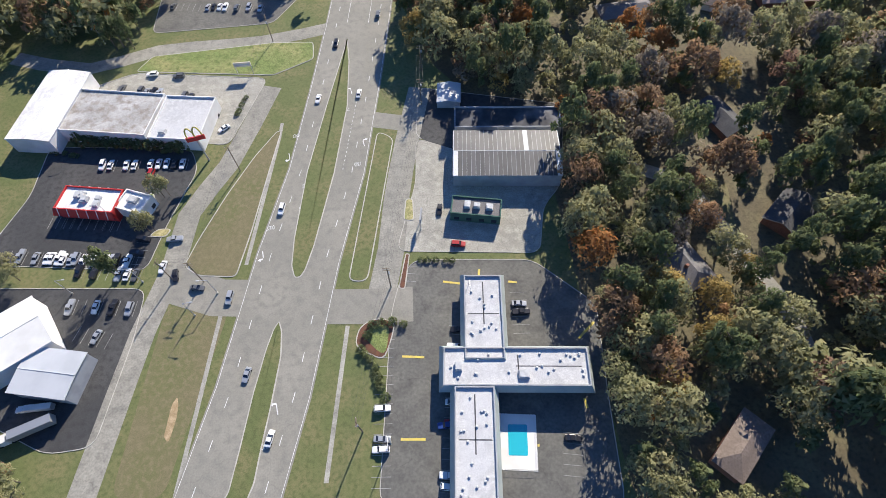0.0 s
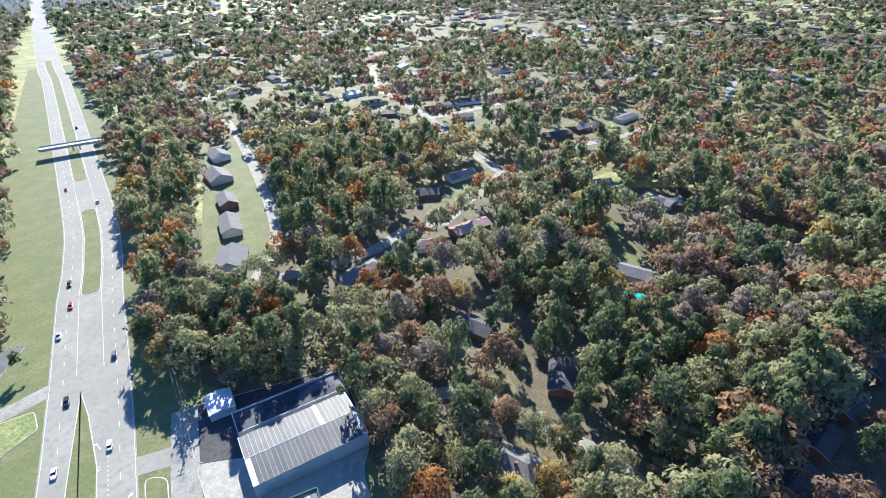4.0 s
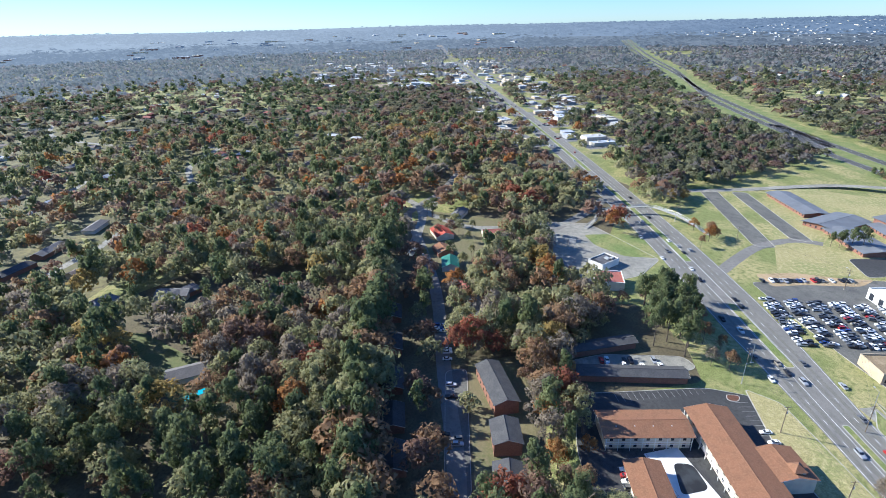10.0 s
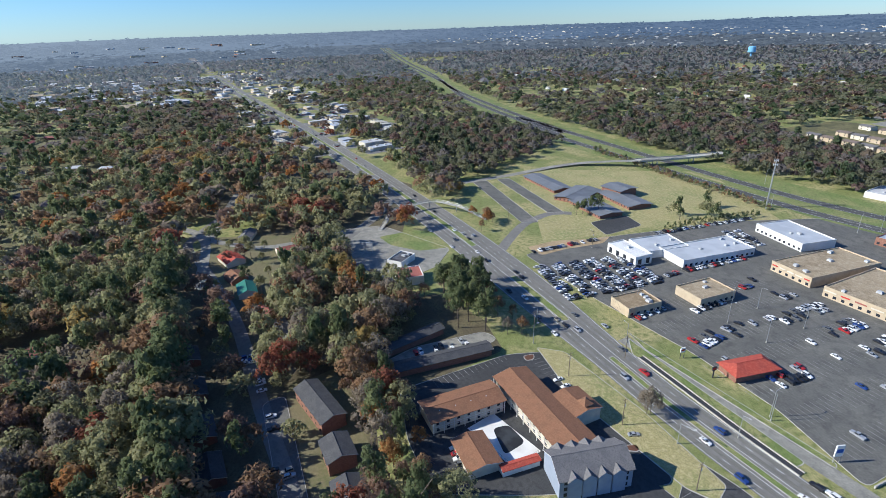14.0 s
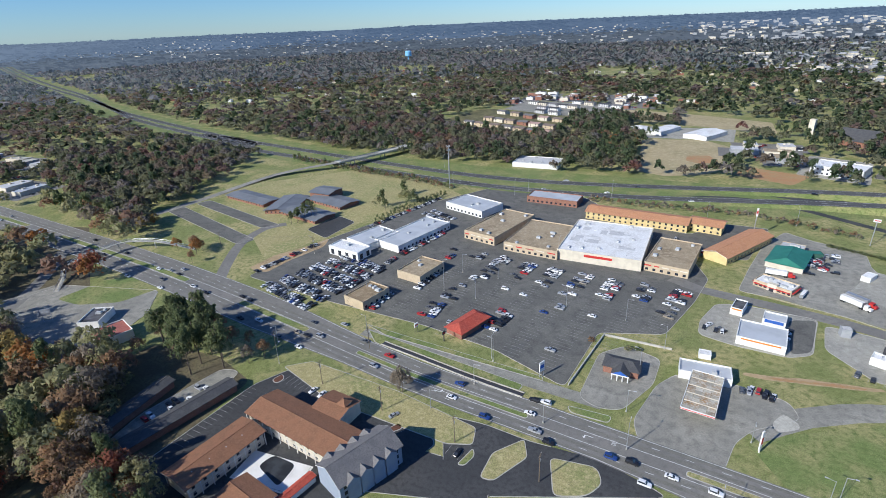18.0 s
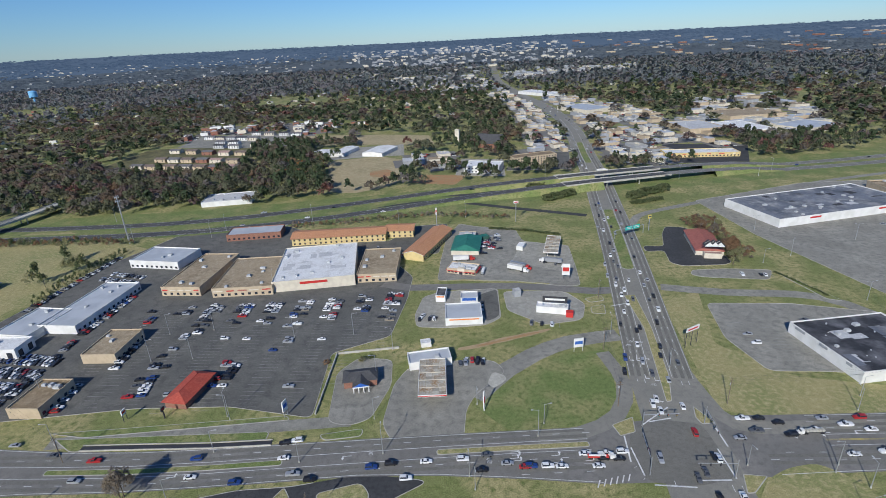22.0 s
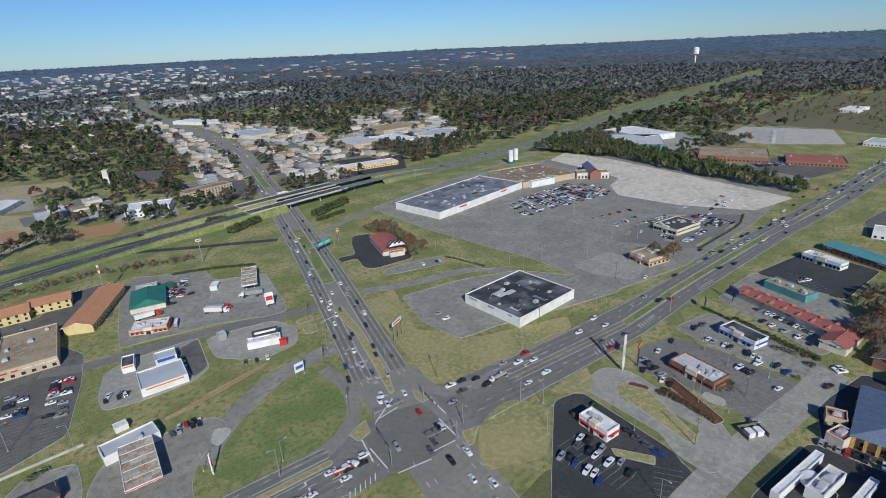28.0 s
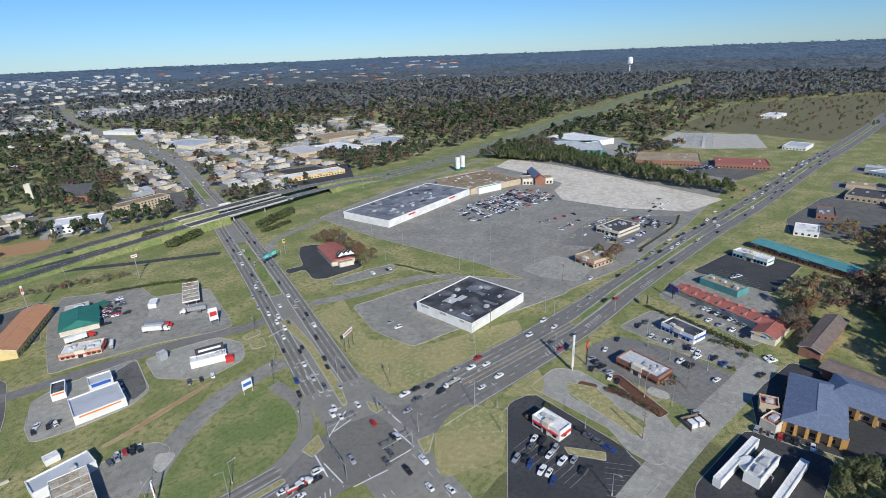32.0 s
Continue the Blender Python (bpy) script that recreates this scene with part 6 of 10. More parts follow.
flat_building("yellow_strip", [(306, 622), (392, 608), (311, 646)], 5, YELLOW_WALL, WHITE_ROOF, "yellow and white strip of shops", "store", units=5, sides="s")
gable_building("church", [(83, 757), (116, 737), (97, 790)], 6, 0.6, BRICK, SHINGLE_DARK, "brick church with dark roof", "church")
flat_building("church_tower", [(58, 786), (64, 784), (60, 792)], 22, CREAM, CREAM, "slim pale church tower", "church", parapet=0.3)
flat_building("white_school_hall", [(-224.0, 524.7), (-174.0, 529.0), (-227.0, 556.0)], 4.6, WHITE, GREY_ROOF, "low white hall beside the freeway", "hall", units=6)
for k, (p, q, r, mt) in enumerate((((342.7, 1334.4), (385.2, 1355.6), (358.7, 1490.7), WHITE_ROOF), ((334.3, 1016.3), (396.0, 1043.1), (365.1, 1130.2), METAL_ROOF), ((407.7, 762.1), (464.5, 763.6), (442.7, 839.3), GREY_ROOF), ((467.4, 729.8), (520.2, 732.6), (513.2, 812.2), WHITE_ROOF), ((533.6, 766.8), (554.2, 714.5), (596.2, 821.0), METAL_ROOF), ((524.0, 855.7), (624.6, 861.2), (564.2, 933.0), GRAVEL_ROOF))):
    flat_building("works_hall", [p, q, r], 7, (WHITE, CREAM, TAN)[k % 3], mt, "pale works hall with flat roof", "hall", units=4)
for k, p in enumerate(((496.2, 492.4), (507.7, 494.6))):
    silo = thing("silo", pose(*p, 0), "tall white concrete silo with a green foot", "silo")
    part("shaft", Shape().cyl(0, 0, 0, 18, 3.2, 3.2, 14), WHITE, silo)
    part("foot_band", Shape().cyl(0, 0, 0, 3, 3.3, 3.3, 14), GREEN_ROOF, silo)

for k, p in enumerate(((-348, 722.8), (-325.1, 715.8), (-303, 709.3), (-279.3, 702.3), (-253.2, 697.2), (-383.2, 776.1), (-361.9, 769.6), (-340.5, 763.3), (-316.8, 756.9), (-294.6, 749.1), (-268.9, 741.1), (-389.3, 842.0), (-359.2, 829.3), (-329.5, 815.0), (-300.4, 802.8), (-274.0, 795.7), (-398, 735), (-376, 728))):
    gable_building("flats_block", [p, (p[0] + 17, p[1] - 4), (p[0] + 3, p[1] + 12)], 5, 0.22, (TAN, CREAM, TAN, BRICK, CREAM)[k % 5], (SHINGLE_BROWN, SHINGLE, SHINGLE_BROWN, SHINGLE, FADED_ROOF)[k % 5], "two-storey flats with brown gabled roof on worn grass", "flats", sides="s", storeys=2, win=(1.4, 1.4, 0.9, 8.0), group="blocks of flats")
for k, p in enumerate(((-378.7, 961.6), (-357, 952), (-334, 943), (-312.6, 935.2), (-292, 928), (-330.4, 868), (-302.8, 858), (-269.1, 862), (-246, 866), (-300.6, 984.7), (-275.1, 973.5), (-246, 962), (-222, 950), (-218.5, 899), (-340, 905), (-316, 897))):
    gable_building("flats_block", [p, (p[0] + 18, p[1] - 5), (p[0] + 3, p[1] + 10)], 5, 0.25, (WHITE, CREAM, GREY_ROOF)[k % 3], (SHINGLE, SHINGLE_DARK)[k % 2], "pale two-storey flats with grey roof", "flats", sides="s", storeys=2, win=(1.6, 1.6, 0.9, 4.5), group="white blocks of flats")
for p, q, r in (((-149.5, 768), (-137.4, 738), (-128, 777)), ((-123.6, 748.8), (-104.3, 741.3), (-106, 794)), ((-77.4, 737.5), (-48.5, 724.9), (-58, 784))):
    gable_building("field_shed", [p, q, r], 5, 0.12, WHITE, WHITE_ROOF, "long white metal shed beside the field", "shed", eave=0.2)
for ob in [o for o in scene.objects if o.name.startswith(("mall_anchor", "black_roof_store", "mall_arcade", "anchor_store"))]:
    box = [c for c in ob.children if c.name.startswith("wall")][0].data
    l, dd, hh = (max(v.co[i] for v in box.vertices) for i in range(3))
    for k in range(16):
        x, y, w, q = rnd.uniform(1, l - 12), rnd.uniform(1, dd - 9), rnd.uniform(4, 11), rnd.uniform(2, 8)
        part("roof_patch", Shape().box(x, y, hh + 0.045 + 0.002 * k, x + w, y + q, hh + 0.07 + 0.002 * k), rnd.choice((GREY_ROOF, PATCH_ROOF, BLACK_ROOF) if not ob.name.startswith(("mall_arcade", "anchor")) else (GRAVEL_ROOF, BROWN_ROOF, GREY_ROOF) if ob.name.startswith("mall_arcade") else (GREY_ROOF, WHITE_ROOF)), ob)

for abc, h, wl, rf, lb in (([(655.4, 447.2), (697.2, 388.6), (726.7, 496.4)], 8, TEAL_ROOF, GREY_ROOF, "works hall with teal front"), ([(758.7, 533.4), (735.6, 444.8), (828.1, 548.2)], 8, WHITE, WHITE_ROOF, "white works hall beside the trees"),
                           ([(664.9, 324.2), (697.1, 251.8), (725.2, 346.2)], 6, BRICK, GRAVEL_ROOF, "brick works with pale gravel roof"), ([(702.2, 236.0), (725.1, 179.8), (744.2, 247.5)], 5, BRICK, DULL_RED_ROOF, "low brick works with red roof"),
                           ([(1222.1, 339.5), (1222.5, 307.7), (1292.3, 360.2)], 5, WHITE, WHITE_ROOF, "small white hall in the fields"), ([(882.4, 208.4), (882.4, 178.8), (923.6, 219.1)], 5, WHITE, METAL_ROOF, "small pale hall in the fields"),
                           ([(223.0, 42.8), (225.3, 36.0), (230.2, 43.8)], 4, TAN, DULL_RED_ROOF, "red-roofed porch of the inn"), ([(212.3, 39.5), (220.9, 37.6), (213.5, 32.7)], 4.2, CREAM, DULL_RED_ROOF, "small red-roofed entrance hall"),
                           ([(481.2, 94.4), (484.4, 77.5), (504.2, 97.1)], 4, WHITE, WHITE_ROOF, "white shop with pale roof"), ([(540.3, 91.7), (543.3, 77.8), (570.1, 94.9)], 4, BRICK, SHINGLE, "brick restaurant with grey roof"),
                           ([(626.3, 86.9), (625.4, 56.1), (665.5, 88.9)], 4.5, TAN, SHINGLE_DARK, "tan restaurant with dark roof by the highway"), ([(758.9, 88.0), (741.0, 53.2), (798.7, 88.2)], 4.5, WHITE, METAL_ROOF, "white shop by the highway")):
    flat_building("works_hall" if h > 5 else "roadside_shop", abc, h, wl, rf, lb, "hall" if h > 5 else "shop", units=3, sides="s")
station = thing("substation", pose(*(880.0, 326.2), 0, 0, 0, 20), "grey lattice frames and transformers of a substation", "substation")
for ix in range(9):
    for iy in range(4):
        part("gantry_post", Shape().box(ix * 13 - 52.2, iy * 14 - 20, 0, ix * 13 - 51.8, iy * 14 - 19.6, 9), STEEL, station)
    part("gantry_beam", Shape().box(ix * 13 - 52.2, -20, 8.6, ix * 13 - 51.8, 22, 9), STEEL, station)
    part("transformer", Shape().box(ix * 13 - 48, -10, 0, ix * 13 - 45, -6, 3.2), UNIT, station)
for ob in [o for o in scene.objects if o.name.startswith("red_strip_mall") and "end" not in o.name]:
    box = [q for q in ob.children if q.name.startswith("wall")][0].data
    l, dd = max(v.co.x for v in box.vertices), max(v.co.y for v in box.vertices)
    for k in range(7):
        x = l * (k + 0.6) / 7.2
        for y0, sg in ((0.3, 1), (dd - 0.3, -1)):
            s = Shape()
            s.face([(x - 1.6, y0, 4.9), (x, y0, 6.7), (x, y0 + sg * dd * 0.36, 6.7), (x - 1.6, y0 + sg * dd * 0.2, 5.2)])
            s.face([(x + 1.6, y0, 4.9), (x + 1.6, y0 + sg * dd * 0.2, 5.2), (x, y0 + sg * dd * 0.36, 6.7), (x, y0, 6.7)])
            s.face([(x - 1.4, y0, 4.9), (x + 1.4, y0, 4.9), (x, y0, 6.5)], 1)
            part("dormer", s, [DULL_RED_ROOF, CREAM], ob)
for ob in [o for o in scene.objects if o.name.startswith("burger_restaurant")]:
    box = [q for q in ob.children if q.name.startswith("wall")][0].data
    l, dd = max(v.co.x for v in box.vertices), max(v.co.y for v in box.vertices)
    for y0, sg in ((0, -1), (dd, 1)):
        s = Shape()
        s.face([(-0.9, y0 + sg * 1.4, 3.0), (l + 0.2, y0 + sg * 1.4, 3.0), (l + 0.2, y0, 5.7), (-0.2, y0, 5.7)])
        part("sloped_side", s, RED, ob)
        for k in range(6):
            part("white_rib", Shape().tube((l * (k + 0.4) / 6, y0 + sg * 1.45, 2.95), (l * (k + 0.4) / 6, y0 + sg * 0.05, 5.75), 0.16, 5), WHITE, ob)
for ob in [o for o in scene.objects if o.name.startswith("inn")]:
    box = [q for q in ob.children if q.name.startswith("wall")][0].data
    l, dd = max(v.co.x for v in box.vertices), max(v.co.y for v in box.vertices)
    for side in (0, 1):
        for fx in (0.2, 0.5, 0.8):
            x, y0, ym = l * fx, (-0.5 if side == 0 else dd + 0.5), dd * (0.4 if side == 0 else 0.6)
            s = Shape()
            s.face([(x - 3.5, y0, 9.1), (x, y0, 12.4), (x, ym, 12.4), (x - 3.5, ym, 9.6)])
            s.face([(x + 3.5, y0, 9.1), (x + 3.5, ym, 9.6), (x, ym, 12.4), (x, y0, 12.4)])
            s.face([(x - 3.2, y0, 9.0), (x + 3.2, y0, 9.0), (x, y0, 12.2)], 1)
            part("dormer", s, [SHINGLE_DARK, WHITE], ob)

for ob in [o for o in scene.objects if o.name.startswith("blue_roof_inn")]:
    box = [q for q in ob.children if q.name.startswith("wall")][0].data
    l, dd = max(v.co.x for v in box.vertices), max(v.co.y for v in box.vertices)
    for x, y in [(l * k / 5, -1.2) for k in range(6)] + [(-1.2, dd * k / 3) for k in range(4)] + [(l + 1.2, dd * k / 3) for k in range(4)]:
        part("porch_column", Shape().box(x - 0.6, y - 0.6, 0, x + 0.6, y + 0.6, 5), ORANGE_WALL, ob)
    windows_on(ob, l, dd, "sn", 2.0, 1.8, 0.8, 5.0)
arch = thing("arched_canopy", pose(*(183.1, 32.7), 0, 0, 0, 57), "white arched canopy beside the drive-in kitchen", "canopy")
s = Shape()
for k in range(10):
    t0, t1 = math.pi * k / 10, math.pi * (k + 1) / 10
    s.face([(-5, 4 * math.cos(t0), 2 + 2.2 * math.sin(t0)), (5, 4 * math.cos(t0), 2 + 2.2 * math.sin(t0)), (5, 4 * math.cos(t1), 2 + 2.2 * math.sin(t1)), (-5, 4 * math.cos(t1), 2 + 2.2 * math.sin(t1))])
part("vault", s, WHITE, arch)
for x in (-4.8, 4.8):
    for y in (-3.9, 3.9):
        part("post", Shape().box(x - 0.1, y - 0.1, 0, x + 0.1, y + 0.1, 2.1), WHITE, arch)


def fascia(start, side, colours, z, hh=0.9, count=6, seed=1, wide=(3, 7)):
    """Coloured sign boards along one wall of the buildings whose name begins so."""
    r = random.Random(seed)
    for ob in [o for o in scene.objects if o.name.startswith(start) and o.parent is None]:
        box = [q for q in ob.children if q.name.startswith("wall")][0].data
        l, dd = max(v.co.x for v in box.vertices), max(v.co.y for v in box.vertices)
        run = l if side in "sn" else dd
        for k in range(count):
            w = min(r.uniform(*wide), run / count * 0.8)
            u = run * (k + 0.5) / count
            b = Shape().box(-w / 2, -0.12, 0, w / 2, 0.12, hh)
            o = part("sign_board", b, r.choice(colours), ob)
            o.matrix_basis = {"s": pose(u, -0.15, z), "n": pose(u, dd + 0.15, z), "w": pose(-0.15, u, z, 0, 0, 90), "e": pose(l + 0.15, u, z, 0, 0, 90)}[side]


fascia("strip_mall", "s", (RED, CREAM, DULL_RED_ROOF, CREAM), 3.9, 0.7, 5, 1)
fascia("anchor_store", "s", (RED,), 4.4, 1.6, 1, 2, (16, 18))
fascia("mall_anchor", "s", (RED,), 4.4, 1.3, 2, 3, (9, 14))
fascia("teal_strip_mall", "s", (WHITE, RED, BLUE), 3.4, 0.7, 8, 4)
fascia("red_strip_mall", "s", (WHITE, BLUE, YELLOW), 3.3, 0.7, 8, 5)
fascia("black_roof_store", "s", (GREY_WALL,), 4.6, 1.2, 3, 6)
for start, mat in (("chicken_restaurant", RED), ("taco_restaurant", MULCH), ("loan_shop", BLUE), ("tan_restaurant", DULL_RED_ROOF), ("grill_restaurant", SHINGLE_DARK), ("white_diner", RED), ("white_shop", TEAL_ROOF)):
    for ob in [o for o in scene.objects if o.name.startswith(start) and o.parent is None]:
        box = [q for q in ob.children if q.name.startswith("wall")][0].data
        l, dd, hh = (max(v.co[i] for v in box.vertices) for i in range(3))
        for x0, y0, x1, y1 in ((0.6, -0.9, l - 0.6, -0.02), (l + 0.02, 0.6, l + 0.9, dd - 0.6), (-0.9, 0.6, -0.02, dd - 0.6)):
            part("awning", Shape().box(x0, y0, hh * 0.62, x1, y1, hh * 0.7), mat, ob)
        part("entrance_tower", Shape().box(l * 0.38, -0.5, 0, l * 0.62, 2.2, hh + 1.3), CREAM, ob)
        part("entrance_door", Shape().box(l * 0.44, -0.56, 0.05, l * 0.56, -0.5, 2.3), GLASS, ob)
        for k in range(int(l / 2.5)):
            x = 0.8 + k * 2.5
            if not l * 0.34 < x + 0.8 < l * 0.66:
                part("window", Shape().box(x, -0.07, 0.7, x + 1.7, -0.02, 2.3), GLASS, ob)
fascia("orange_store", "s", (ORANGE,), 3.3, 0.6, 1, 8, (60, 60))
fascia("orange_kiosk", "s", (ORANGE,), 3.2, 0.7, 1, 9, (60, 60))
fascia("hire_annex", "s", (BLUE,), 2.2, 1.6, 1, 10, (60, 60))
fascia("yellow_strip", "s", (RED, WHITE), 3.6, 0.8, 6, 7)

# ---- school ----
for k, (p, q, r, h) in enumerate((((-434.8, 312.9), (-377.4, 306.6), (-435.3, 332.1), 3.6), ((-362.6, 295.2), (-340.1, 304.0), (-371.5, 336.4), 3.65), ((-346.8, 300.0), (-301.5, 293.5), (-347.2, 321.9), 3.6), ((-350.7, 337.3), (-305.4, 329.7), (-353.2, 360.1), 3.6), ((-355.5, 345.3), (-333.2, 346.6), (-359.6, 365.9), 7))):
    gable_building("school_block", [p, q, r], h - 0.5, 0.12, BRICK, SLATE_METAL, "low brick school block with grey metal roof", "school", sides="sn", eave=1.4)


# ---- parked and passing cars ----
CARS = []  # x, y, heading, z
LINES = Shape()


def stall_lines(p, q, depth, both=False, step=2.75, mat_z=0.075):
    p, q = Vector(p), Vector(q)
    u = (q - p).normalized()
    n = Vector((-u.y, u.x))
    k = int((q - p).length / step)
    for i in range(k + 1):
        c = p + u * step * i
        a, b = c - n * (depth if both else 0), c + n * depth
        w = u * 0.07
        LINES.face([(*(a + w), mat_z), (*(a - w), mat_z), (*(b - w), mat_z), (*(b + w), mat_z)])
    return p, u, n, k


def parking(p, q, fill=0.5, both=False, depth=5.2, seed=1, step=2.75, lines=True):
    """A row of stalls from p to q, on its left or both sides, filled with cars in part."""
    r = random.Random(seed)
    if lines:
        p, u, n, k = stall_lines(p, q, depth, both, step)
    else:
        p, q = Vector(p), Vector(q)
        u = (q - p).normalized()
        n, k = Vector((-u.y, u.x)), int((q - p).length / step)
    f = fill if isinstance(fill, (list, tuple)) else [fill]
    for side in ((1, -1) if both else (1,)):
        for i in range(k):
            if r.random() < f[min(len(f) - 1, i * len(f) // max(k, 1))]:
                c = p + u * step * (i + 0.5) + n * side * (depth * 0.52 + r.uniform(-0.3, 0.3))
                CARS.append((c.x, c.y, math.degrees(math.atan2(n.y, n.x)) + r.choice((0, 180)) + r.uniform(-3, 3), 0.04))


def traffic(line, spots, way=1):
    """Cars on a road, each turned along it."""
    for s in spots:
        i = min(range(len(line) - 1), key=lambda k: dist(line[k], s))
        a, b = line[i], line[i + 1]
        mid = (a + b) / 2
        side = (b.x - a.x) * (s[1] - mid.y) - (b.y - a.y) * (s[0] - mid.x)
        h = math.degrees(math.atan2(b.y - a.y, b.x - a.x)) + (180 if side > 0 else 0)
        CARS.append((s[0], s[1], h, 0.1 + a.z))


# the shopping centre's rows, set square to the stores
for k in range(9):
    x = -172 + 18.6 * k
    parking((x - 6, 196 + (8 if k < 3 else 44 if k == 8 else 10 if k == 7 else 0)), (x + 4, 300), ([0.01, 0.02, 0.05, 0.16] if k < 2 else [0.01, 0.02, 0.03, 0.05, 0.1, 0.45, 0.8] if k < 8 else [0.0, 0.1, 0.4, 0.8]), both=True, seed=k + 3)
for k in range(6):
    parking((-254 + k * 3, 196 + 11.5 * k), (-205 + k * 2, 186 + 11.5 * k), 0.93, both=False, depth=5, seed=k + 30, lines=False)
    parking((-205 + k * 2, 187.5 + 11.5 * k), (-254 + k * 3, 197.5 + 11.5 * k), 0.9, both=False, depth=5, seed=k + 40, lines=False)
parking((127.6, -96), (96, -91.5), 0.55, seed=61, depth=5.6)
parking((129.6, -111.5), (103, -107.5), 0.12, seed=62, depth=5.0)
parking((94.0, -93), (91.4, -106), 0.3, seed=63, depth=5.0)
parking((115.7, -90.2), (93, -86), 0.5, seed=64, depth=5.0)
parking((144.0, 77.4), (141.0, 102.4), 0.5, seed=65, depth=5.0)
parking((134.5, 86), (131.0, 104), 0.4, seed=66, depth=5.0)
parking((236.5, 62), (244.0, 98), 0.25, seed=67, depth=5.0)
parking((207, 62), (232, 61), 0.05, seed=68, depth=5.0)
parking((252, 62), (256, 92), 0.3, seed=69, depth=5.0)
parking((-272.2, 205.9), (-266.1, 262.7), 0.95, seed=51)
parking((-254.1, 302.6), (-236.3, 396.5), 0.9, seed=52)
parking((-199.5, 213.8), (-198.1, 268.7), 0.9, seed=53)
parking((-198.1, 268.7), (-190.0, 325.0), 0.85, seed=54)
parking((-233.2, 350.1), (-202.0, 339.1), 0.8, seed=55)
parking((-232.1, 360.2), (-200.1, 347.6), 0.7, seed=56)
parking((-169.8, 201.1), (-170.5, 227.0), 0.7, seed=57)
parking((-159.9, 233.2), (-159.4, 259.7), 0.8, seed=58)
parking((-139.9, 208.1), (-141.5, 226.7), 0.7, both=True, seed=59)
parking((-138.5, 231.1), (-140.1, 248.5), 0.5, both=True, seed=60)
parking((-103.3, 211.8), (-101.1, 233.7), 0.5, both=True, seed=61)
# the mall
for k in range(8):
    parking((345 + 17 * k, 318 - 1.5 * k), (362 + 15.5 * k, 364 + 0.6 * k), (0.45, 0.6, 0.85, 0.9, 0.9, 0.9, 0.8, 0.25)[k], both=True, seed=70 + k)
for k in range(5):
    parking((455 + 15 * k, 205), (459 + 15 * k, 240), 0.1, both=True, seed=80 + k)
for k in range(4):
    parking((160 + 14 * k, 196 + 4 * k), (164 + 14 * k, 240), 0.04, both=True, seed=90 + k)
parking((274.3, 322.1), (266.7, 299.8), 0.1, seed=95)
# motel by the pool
parking((14.9, -16.7), (11.3, -62.3), 0.28, seed=96)
parking((-5.3, -60.5), (2.2, -13.8), 0.3, seed=97)
parking((3.7, -76.8), (2.6, -83.8), 0.1, seed=98)
parking((-25.7, -69.6), (-24.4, -54.8), 0.25, seed=99)
parking((-33.2, -25.9), (-30.6, -13.2), 0.3, seed=100)
# burger restaurant and its neighbours
parking((139.7, -98.3), (95.9, -91.4), 0.5, seed=101)
parking((84.8, -137.7), (117.7, -140.7), 0.8, seed=102, step=3.0)
parking((125.0, -111.0), (104.9, -107.0), 0.0, seed=103, step=3.0)
parking((127.5, -112.5), (110.6, -110.0), 0.5, seed=104, lines=False, step=5.4)
parking((89.9, -79.1), (115.7, -82.8), 0.55, seed=105)
parking((110.2, -67.8), (98.6, -63.9), 0.6, seed=106)
parking((86.6, -172.4), (122.9, -182.7), 0.4, seed=107)
parking((81.0, -157.4), (73.2, -147.5), 0.3, seed=108)
parking((107.1, -229.7), (61.5, -222.3), 0.5, seed=109)
parking((109.5, -243.2), (62.6, -235.4), 0.5, seed=110)
# orange motel and flats
parking((-173.5, 81.2), (-175.6, 119.8), 0.15, seed=111)
parking((-169.2, 129.4), (-136.3, 127.7), 0.25, seed=112)
parking((-138.9, 67.6), (-122.3, 65.3), 0.6, seed=113)
parking((-200.4, 81.5), (-196.4, 116.4), 0.5, seed=114, lines=False)
parking((-196.9, 80.1), (-192.1, 114.0), 0.4, seed=115, lines=False)
parking((-119.3, 136.1), (-100.6, 127.9), 0.2, seed=116)
parking((-80.1, 126.4), (-72.0, 126.5), 0.2, seed=117)
for k in range(4):
    parking((-150 - 28 * k, 13), (-164 - 28 * k, 13), 0.35, seed=118 + k, lines=False)
    parking((-164 - 28 * k, 3), (-150 - 28 * k, 3), 0.25, seed=128 + k, lines=False)
# restaurants across the cross road
parking((137.6, 104.5), (136.5, 76.0), 0.0, both=True, seed=140)
parking((154.0, 70.5), (140.0, 61.5), 0.0, both=True, seed=141)
parking((208.5, 118.8), (201.4, 97.6), 0.6, seed=142)
parking((236.0, 96.0), (228.0, 62.0), 0.0, seed=143, both=True)
parking((209.6, 75.3), (200.8, 61.3), 0.1, seed=144, both=True)
parking((303.5, 106.0), (294.0, 70.0), 0.75, seed=145)
parking((249.8, 105.9), (250.9, 79.0), 0.5, seed=146)
parking((269.6, 57.7), (264.2, 48.2), 0.6, seed=147)
parking((369.1, 110.1), (357.3, 81.0), 0.15, both=True, seed=148)
parking((207.1, 40.5), (210.9, 18.5), 0.7, seed=149)
parking((263.5, 37.9), (256.2, 29.0), 0.5, seed=150)
parking((174.4, 352.3), (189.8, 370.8), 0.2, seed=151)
parking((199.0, 291.7), (220.3, 286.0), 0.5, seed=152)
parking((395.5, 234.5), (438.7, 182.5), 0.5, both=True, seed=153)
parking((292.4, 184.2), (296.7, 164.8), 0.2, seed=154)
parking((369.8, 208.2), (381.1, 184.3), 0.4, seed=171)
parking((372.7, 242.7), (412.4, 245.0), 0.5, seed=172)
